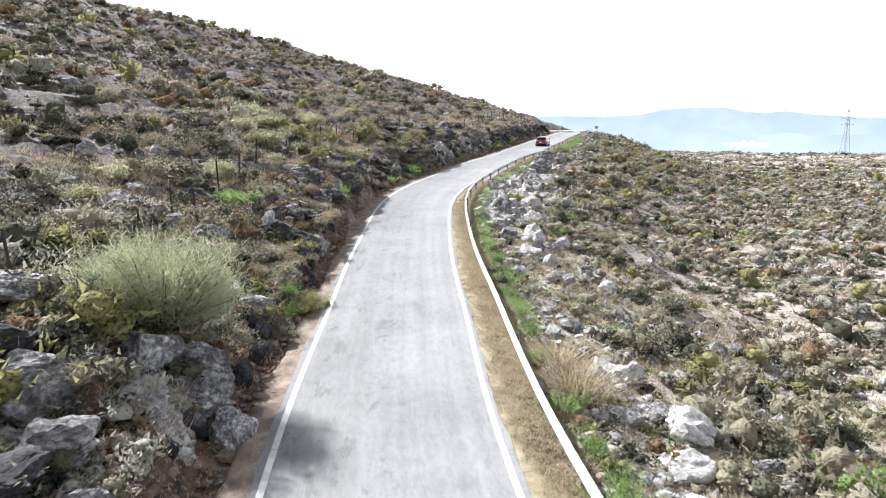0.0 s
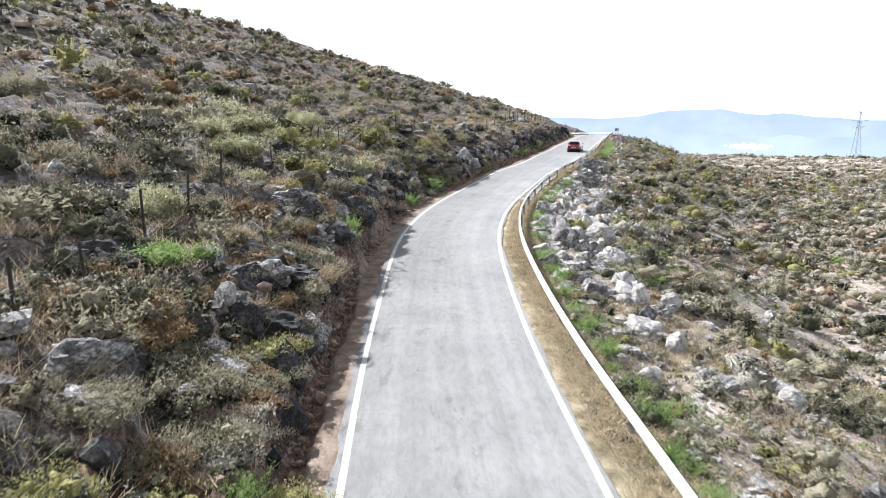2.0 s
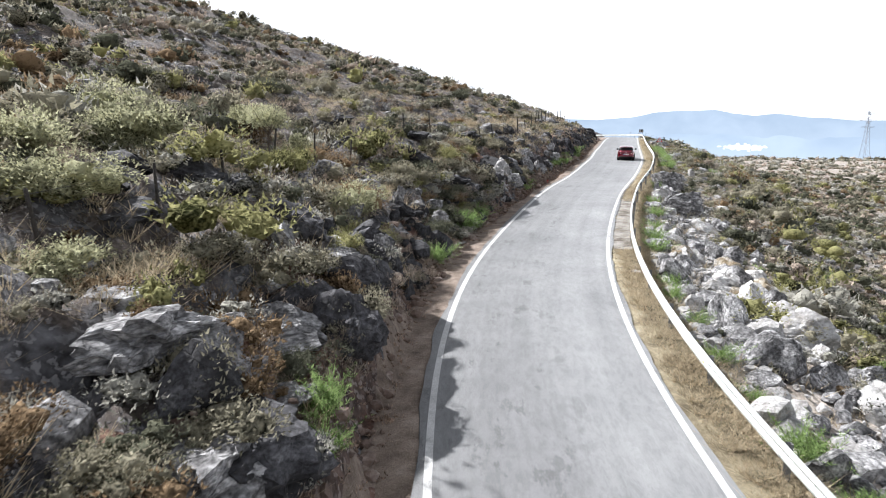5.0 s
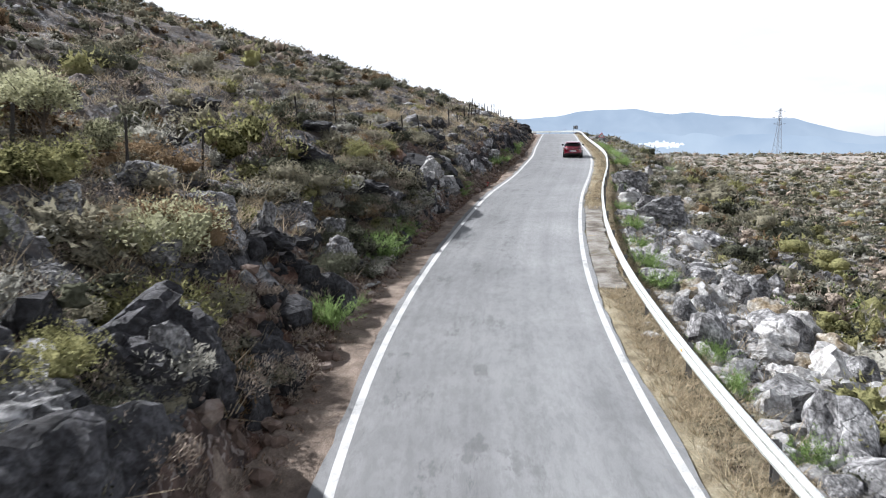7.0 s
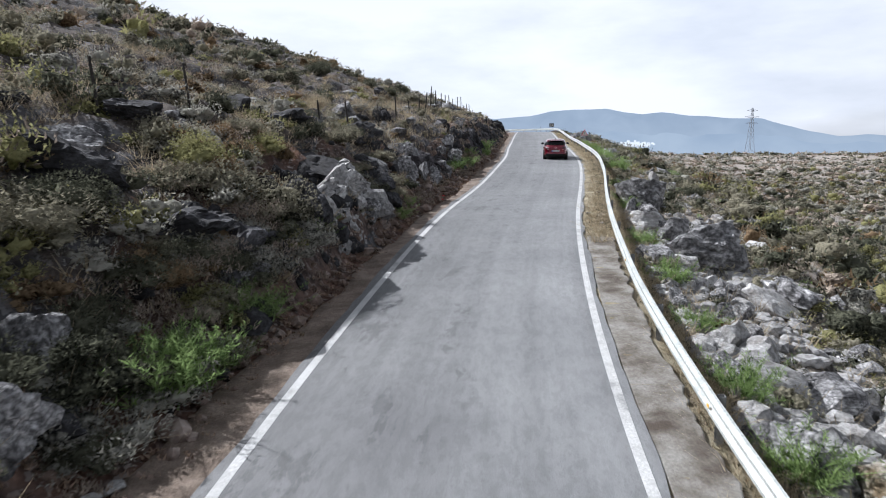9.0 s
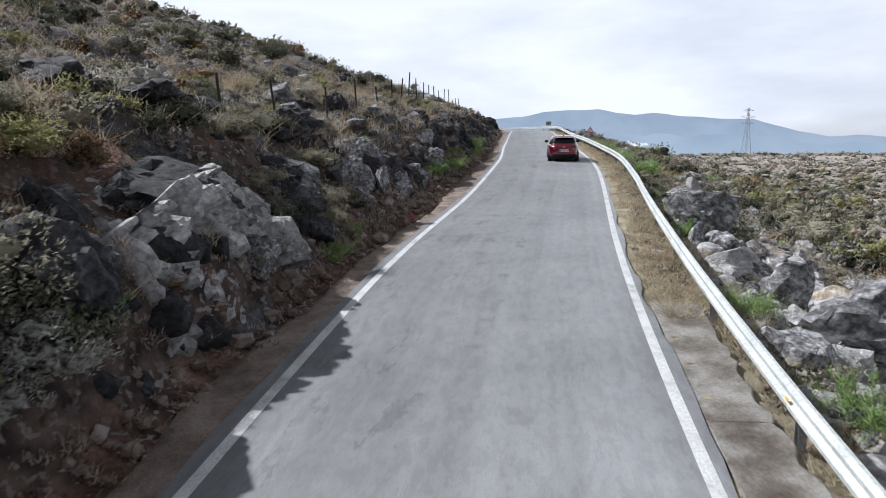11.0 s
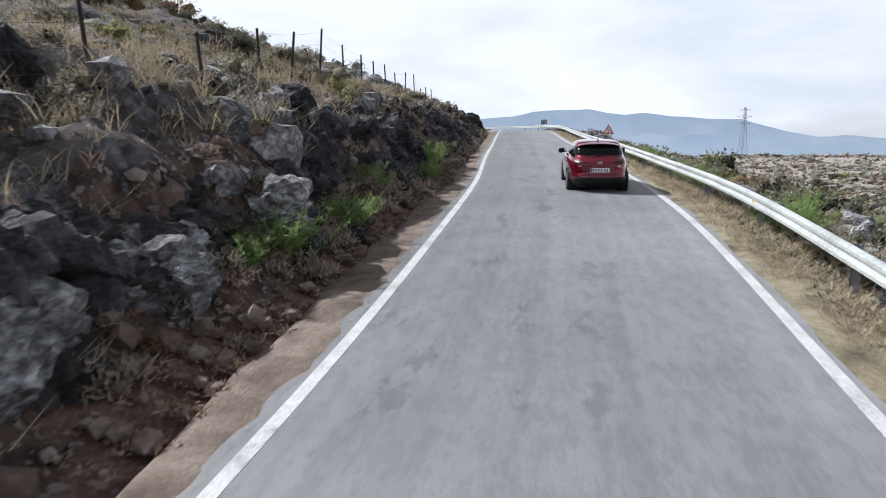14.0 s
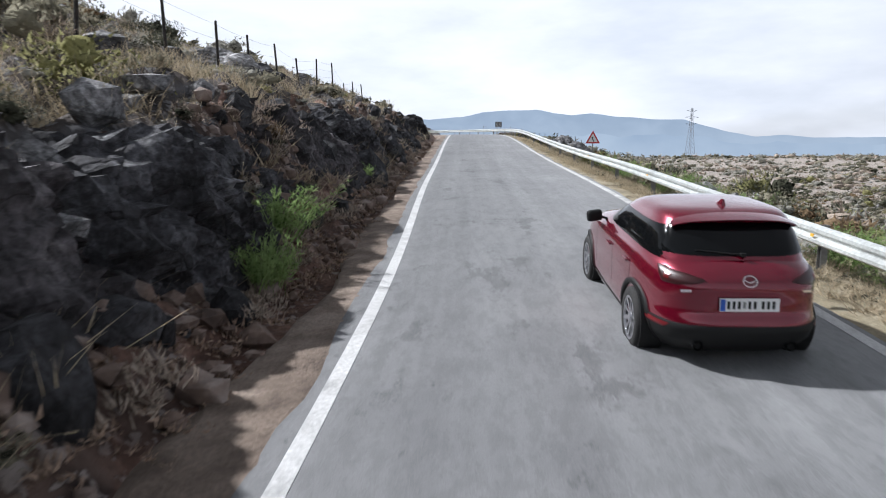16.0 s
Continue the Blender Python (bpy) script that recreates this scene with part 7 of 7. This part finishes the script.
def make_wheel(car, x, y, out):
    hub = part("wheel", bmesh.new(), TYRE, car, at=pose(x, y, 0.335, 0, 0, 0 if out > 0 else 180))
    bm = bmesh.new()
    profile = [(-0.10, 0.235), (-0.105, 0.30), (-0.085, 0.33), (-0.04, 0.336), (0.04, 0.336), (0.085, 0.33), (0.105, 0.30), (0.10, 0.235)]
    rings = []
    for k in range(40):
        a = 2 * math.pi * k / 40
        rings.append([bm.verts.new((px, math.cos(a) * r, math.sin(a) * r)) for px, r in profile])
    for k in range(40):
        for j in range(len(profile) - 1):
            bm.faces.new((rings[k][j], rings[k][j + 1], rings[(k + 1) % 40][j + 1], rings[(k + 1) % 40][j]))
    bmesh.ops.recalc_face_normals(bm, faces=bm.faces)
    part("tyre", bm, TYRE, hub, smooth_faces=True)
    bm = bmesh.new()
    bmesh.ops.create_cone(bm, cap_ends=True, segments=32, radius1=0.225, radius2=0.225, depth=0.12, matrix=pose(-0.01, 0, 0, 0, 90, 0))
    part("brake_drum", bm, TRIM, hub)
    bm = bmesh.new()
    for k in range(10):
        a = 36 * k
        m = Matrix.Rotation(radians(a), 4, "X") @ pose(0.075, 0, 0.125, 0, 6, 0)
        bmesh.ops.create_cube(bm, size=1.0, matrix=m @ Matrix.Diagonal((0.02, 0.030 + 0.012 * (k % 2), 0.21, 1)))
    for r0, r1 in ((0.205, 0.236),):
        ring = []
        for k in range(40):
            a = 2 * math.pi * k / 40
            ring.append([bm.verts.new((dx, math.cos(a) * r, math.sin(a) * r)) for dx, r in ((0.075, r0), (0.098, r0 + 0.006), (0.098, r1), (0.06, r1))])
        for k in range(40):
            for j in range(3):
                bm.faces.new((ring[k][j], ring[k][j + 1], ring[(k + 1) % 40][j + 1], ring[(k + 1) % 40][j]))
    bmesh.ops.create_cone(bm, cap_ends=True, segments=20, radius1=0.055, radius2=0.045, depth=0.03, matrix=pose(0.085, 0, 0, 0, 90, 0))
    bmesh.ops.recalc_face_normals(bm, faces=bm.faces)
    part("rim", bm, ALLOY, hub, "grey multi-spoke alloy rim")


def make_car(at):
    car = empty("car", at, "metallic red compact crossover car standing on the road", "car")
    part("body", skin_hull(BODY, 0.28, 1.13, 0, 112, 34), RED, car, smooth_faces=True)
    part("lower_cladding", skin_hull(BODY, 0.17, 0.30, 0.008, 96, 8), TRIM, car, "matt black lower cladding", smooth_faces=True)
    part("cabin", skin_hull(CABIN, 0.99, 1.538, 0, 96, 40), RED, car, smooth_faces=True)
    part("rear_bumper", skin_patch(BODY, lambda f: (0.20 + 0.33 * f, side_angle(BODY, -1.62, 0.4, False) - 360, side_angle(BODY, -1.62, 0.4, True)), 0.014, 10, 60, 0.012), TRIM, car, "matt black rear bumper", True)
    # glass
    part("rear_window", skin_patch(CABIN, lambda f: (1.125 + 0.295 * f, rear_angle(CABIN, -0.90 + 0.03 * f, 1.125 + 0.295 * f), rear_angle(CABIN, 0.90 - 0.03 * f, 1.125 + 0.295 * f)), 0.010, 8, 20), GLASS, car, "dark tinted rear window", True)
    part("windscreen", skin_patch(CABIN, lambda f: (1.04 + 0.36 * f, 180 + rear_angle(CABIN, 0.85, 1.1), 360 + rear_angle(CABIN, 0.85, 1.1) * 0 - 180 - rear_angle(CABIN, 0.85, 1.1) * 1), 0.008, 6, 14), GLASS, car, "dark windscreen", True)
    for right in (True, False):
        def front_pane(f, r=right):
            z = 1.10 + 0.29 * f
            a, b = side_angle(CABIN, -0.30, z, r), side_angle(CABIN, 0.62 - 0.72 * f, z, r)
            return z, a, b

        def rear_pane(f, r=right):
            z = 1.115 + 0.265 * f
            a, b = side_angle(CABIN, -1.22 - 0.05 * math.sin(3.14 * f) + 0.06 * f, z, r), side_angle(CABIN, -0.38, z, r)
            return z, a, b

        def corner_pane(f, r=right):
            z = 1.135 + 0.21 * f
            a, b = side_angle(CABIN, -1.62 + 0.12 * f, z, r), side_angle(CABIN, -1.33 + 0.05 * f, z, r)
            return z, a, b
        part("side_window", skin_patch(CABIN, front_pane, 0.008, 6, 10), GLASS, car, "dark tinted side window", True)
        part("side_window", skin_patch(CABIN, rear_pane, 0.008, 6, 10), GLASS, car, "dark tinted side window", True)
        part("pillar_panel", skin_patch(CABIN, corner_pane, 0.006, 5, 5), GLASS, car, "gloss black pillar panel", True)
        # tail lamps: a smoked outer shell round the corner with a red core
        def lamp(f, r=right):
            z = 0.885 + 0.135 * f
            a, b = rear_angle(BODY, 0.42 + 0.85 * abs(f - 0.45) ** 1.4, z), side_angle(BODY, -1.62 - 0.16 * (1 - f), z, True)
            return (z, a, b) if r else (z, -180 - a, -180 - b)

        def core(f, r=right):
            z = 0.925 + 0.05 * f
            a, b = rear_angle(BODY, 0.80, z), side_angle(BODY, -1.84, z, True)
            return (z, a, b) if r else (z, -180 - a, -180 - b)
        shell = part("tail_lamp", skin_patch(BODY, lamp, 0.014, 5, 16), LAMP_DARK, car, "smoked dark red tail lamp", True)
        part("lamp_core", skin_patch(BODY, core, 0.019, 3, 12, 0.004), LAMP_RED, shell, "red lamp core", True)

        def fog(f, r=right):
            z = 0.455 + 0.055 * f
            a, b = rear_angle(BODY, 0.80 - 0.05 * f, z), rear_angle(BODY, 0.955, z)
            return (z, a, b) if r else (z, -180 - a, -180 - b)
        part("rear_reflector", skin_patch(BODY, fog, 0.022, 3, 8, 0.006), LAMP_RED, car, "red reflector in the bumper", True)
        s = 1 if right else -1
        # door seams, handles, sill strip
        for y0 in (0.62, -0.34, -1.12):
            def seam(f, r=right, yy=y0):
                z = 0.46 + 0.62 * f
                bend = yy + (0.22 * (f - 0.4) ** 2 - (0.28 * max(0, 0.45 - f) if yy < -1 else 0) * -1)
                return z, side_angle(BODY, bend - 0.004, z, r), side_angle(BODY, bend + 0.004, z, r)
            part("door_seam", skin_patch(BODY, seam, 0.0022, 8, 1, 0.0), TRIM, car)
        for y0 in (-0.14, -0.95):
            p = skin_point(BODY, side_angle(BODY, y0, 0.90, right), 0.90, 0.018)
            bm = bmesh.new()
            add_box(bm, (0.03, 0.19, 0.028), p, (0, 0, 0), 0.01)
            part("door_handle", bm, RED, car)
        def sill(f, r=right):
            z = 0.235 + 0.04 * f
            return z, side_angle(BODY, -0.92, z, r), side_angle(BODY, 0.92, z, r)
        part("sill_strip", skin_patch(BODY, sill, 0.016, 2, 14, 0.006), CHROME, car, "bright sill strip", True)
        # mirrors
        bm = bmesh.new()
        add_box(bm, (0.20, 0.11, 0.15), (s * 0.955, 0.50, 1.115), (0, s * 6, s * -12), 0.045)
        mirror = part("mirror", bm, TRIM, car, "black door mirror", True)
        bm = bmesh.new()
        add_box(bm, (0.16, 0.05, 0.03), (s * 0.83, 0.52, 1.085), (0, s * -18, 0), 0.008)
        part("mirror_arm", bm, TRIM, mirror)
        # wheel arches and wheels
        for y0 in (-1.285, 1.285):
            x0 = 0.79
            bm = bmesh.new()
            verts = []
            for k in range(25):
                a = radians(-12 + 204 * k / 24)
                row = []
                for r in (0.365, 0.372, 0.425, 0.432):
                    py, pz = y0 + math.cos(a) * r, 0.335 + math.sin(a) * r
                    pz = max(pz, 0.21)
                    rear, front, half, n = ring_at(BODY, pz)
                    g = min(0.985, abs((py - (rear + front) / 2) / ((front - rear) / 2)))
                    px = half * (1 - g ** n) ** (1 / n)
                    row.append(bm.verts.new((s * (px + (0.022 if r in (0.372, 0.425) else -0.02)), py, pz)))
                verts.append(row)
            for r0, r1 in zip(verts[:-1], verts[1:]):
                for j in range(3):
                    bm.faces.new((r0[j], r0[j + 1], r1[j + 1], r1[j]))
            bmesh.ops.recalc_face_normals(bm, faces=bm.faces)
            part("wheel_arch", bm, TRIM, car, "black plastic wheel arch", True)
            bm = bmesh.new()
            bmesh.ops.create_cone(bm, cap_ends=True, segments=32, radius1=0.37, radius2=0.37, depth=0.22, matrix=pose(s * 0.742, y0, 0.345, 0, 90, 0))
            part("wheel_well", bm, TRIM, car)
            make_wheel(car, s * x0, y0, s)
        # tail pipes
        p = skin_point(BODY, rear_angle(BODY, s * 0.50, 0.33), 0.33, 0.0)
        bm = bmesh.new()
        bmesh.ops.create_cone(bm, cap_ends=False, segments=24, radius1=0.048, radius2=0.048, depth=0.16, matrix=pose(p.x, p.y + 0.01, 0.325, 90, 0, 0))
        bmesh.ops.create_cone(bm, cap_ends=False, segments=24, radius1=0.034, radius2=0.034, depth=0.16, matrix=pose(p.x, p.y + 0.01, 0.325, 90, 0, 0))
        pipe = part("tail_pipe", bm, CHROME, car, "round chrome tail pipe", True)
        bm = bmesh.new()
        bmesh.ops.create_cone(bm, cap_ends=True, segments=20, radius1=0.034, radius2=0.034, depth=0.02, matrix=pose(p.x, p.y - 0.02, 0.325, 90, 0, 0))
        part("pipe_hollow", bm, TRIM, pipe)
    # tail: plate, emblem, badges, spoiler, wiper, aerial
    y0 = -2.085
    bm = bmesh.new()
    add_box(bm, (0.54, 0.012, 0.125), (0, y0, 0.735), (-4, 0, 0), 0.004)
    plate = part("number_plate", bm, PLATE_WHITE, car, "white number plate")
    bm = bmesh.new()
    add_box(bm, (0.045, 0.004, 0.11), (-0.242, y0 - 0.0085, 0.735), (-4, 0, 0))
    part("plate_band", bm, PLATE_BLUE, plate, "blue band")
    for dx in (-0.190, -0.142, -0.094, 0.0, 0.048, 0.120, 0.168, 0.216):
        bm = bmesh.new()
        add_box(bm, (0.024, 0.004, 0.072), (dx, y0 - 0.0085, 0.735), (-4, 0, 0))
        part("plate_bar", bm, TRIM, plate, "plain dark bar")
    bm = bmesh.new()
    add_box(bm, (0.026, 0.004, 0.06), (-0.047, y0 - 0.0085, 0.735), (-4, 0, 0), 0.001)
    part("plate_seal", bm, POST_STEEL, plate, "small grey seal")
    bm = bmesh.new()
    for k in range(28):
        a0, a1 = 2 * math.pi * k / 28, 2 * math.pi * (k + 1) / 28
        z0, z1 = 0.95 + 0.046 * math.sin(a0), 0.95 + 0.046 * math.sin(a1)
        add_rod(bm, (0.062 * math.cos(a0), ring_at(BODY, z0)[0] - 0.012, z0), (0.062 * math.cos(a1), ring_at(BODY, z1)[0] - 0.012, z1), 0.008, None, 6)
    for sx in (-1, 1):
        add_rod(bm, (sx * 0.054, ring_at(BODY, 0.965)[0] - 0.012, 0.965), (0, ring_at(BODY, 0.935)[0] - 0.012, 0.935), 0.007, None, 6)
    part("emblem", bm, CHROME, car, "oval chrome emblem", True)
    for x0, w in ((-0.52, 0.15), (0.52, 0.12)):
        p = skin_point(BODY, rear_angle(BODY, x0 / 0.87, 0.845), 0.845, 0.006)
        bm = bmesh.new()
        add_box(bm, (w, 0.006, 0.024), (p.x, p.y, 0.845), (0, 0, -6 if x0 < 0 else 6), 0.002)
        part("badge", bm, CHROME, car, "small plain silver bar")
    bm = bmesh.new()
    rows = []
    for f in np.linspace(-1, 1, 21):
        edge = -1.70 + 0.13 * abs(f) ** 3
        x = f * 0.60
        top = 1.478 - 0.030 * f * f - 0.045 * abs(f) ** 5
        rows.append([bm.verts.new(q) for q in ((x * 0.86, -1.26, top + 0.034), (x * 0.95, -1.50, top + 0.018), (x, edge, top - 0.018), (x, edge + 0.012, top - 0.034), (x * 0.95, -1.50, top - 0.055))])
    for r0, r1 in zip(rows[:-1], rows[1:]):
        for j in range(5):
            bm.faces.new((r0[j], r0[(j + 1) % 5], r1[(j + 1) % 5], r1[j]))
    bm.faces.new(rows[0])
    bm.faces.new(rows[-1][::-1])
    bmesh.ops.recalc_face_normals(bm, faces=bm.faces)
    sharp(part("spoiler", bm, RED, car, smooth_faces=True).data, 40)
    bm = bmesh.new()
    a, b = skin_point(CABIN, -90, 1.15, 0.03), skin_point(CABIN, rear_angle(CABIN, -0.55, 1.185), 1.185, 0.03)
    add_rod(bm, a, b, 0.010, 0.006, 6)
    add_box(bm, (0.05, 0.03, 0.04), a, (0, 0, 0), 0.008)
    part("wiper", bm, TRIM, car)
    bm = bmesh.new()
    fin = [(-0.025, -1.28), (0.025, -1.28), (0.03, -1.12), (0, -1.02), (-0.03, -1.12)]
    low = [bm.verts.new((x, y, 1.515)) for x, y in fin]
    tip = [bm.verts.new((x * 0.3, -1.27 + (y + 1.28) * 0.25, 1.595)) for x, y in fin]
    bm.faces.new(tip)
    for k in range(5):
        bm.faces.new((low[k], low[(k + 1) % 5], tip[(k + 1) % 5], tip[k]))
    bmesh.ops.recalc_face_normals(bm, faces=bm.faces)
    part("aerial", bm, RED, car, "shark-fin roof aerial")
    return car


def make_can(x, y, turn):
    """A crushed red drink can thrown on the verge."""
    bm = bmesh.new()
    rings = []
    for k, (h, r) in enumerate(((-0.058, 0.024), (-0.054, 0.030), (-0.03, 0.031), (-0.01, 0.026), (0.012, 0.028), (0.035, 0.032), (0.052, 0.030), (0.058, 0.024))):
        rings.append([bm.verts.new((h, math.cos(6.283 * j / 16) * r * (1.1 if k % 2 else 0.95), math.sin(6.283 * j / 16) * r * (0.6 if 1 < k < 5 else 0.9))) for j in range(16)])
    for r0, r1 in zip(rings[:-1], rings[1:]):
        for j in range(16):
            bm.faces.new((r0[j], r0[(j + 1) % 16], r1[(j + 1) % 16], r1[j]))
    bm.faces.new(rings[0][::-1])
    bm.faces.new(rings[-1])
    bmesh.ops.recalc_face_normals(bm, faces=bm.faces)
    me = bpy.data.meshes.new("drink_can")
    bm.to_mesh(me)
    bm.free()
    me.materials.append(CAN_RED)
    thing("drink_can", me, "crushed red drink can lying on the dirt verge", "can", "cans", at=pose(x, y, float(land(np.array([x]), np.array([y]))[0]) + 0.05, 8, 0, turn) @ Matrix.Diagonal((1.1, 1.1, 1.1, 1)))


CAN_RED = plain("red_can_print", (0.55, 0.02, 0.03), 0.35, 0.3)
make_can(4.67, 86.25, 30)
make_can(4.42, 85.09, 100)

CAR_HEADING = 18.3
make_car(pose(15.93, 101.75, 4.735, 3.0, 0, -CAR_HEADING))
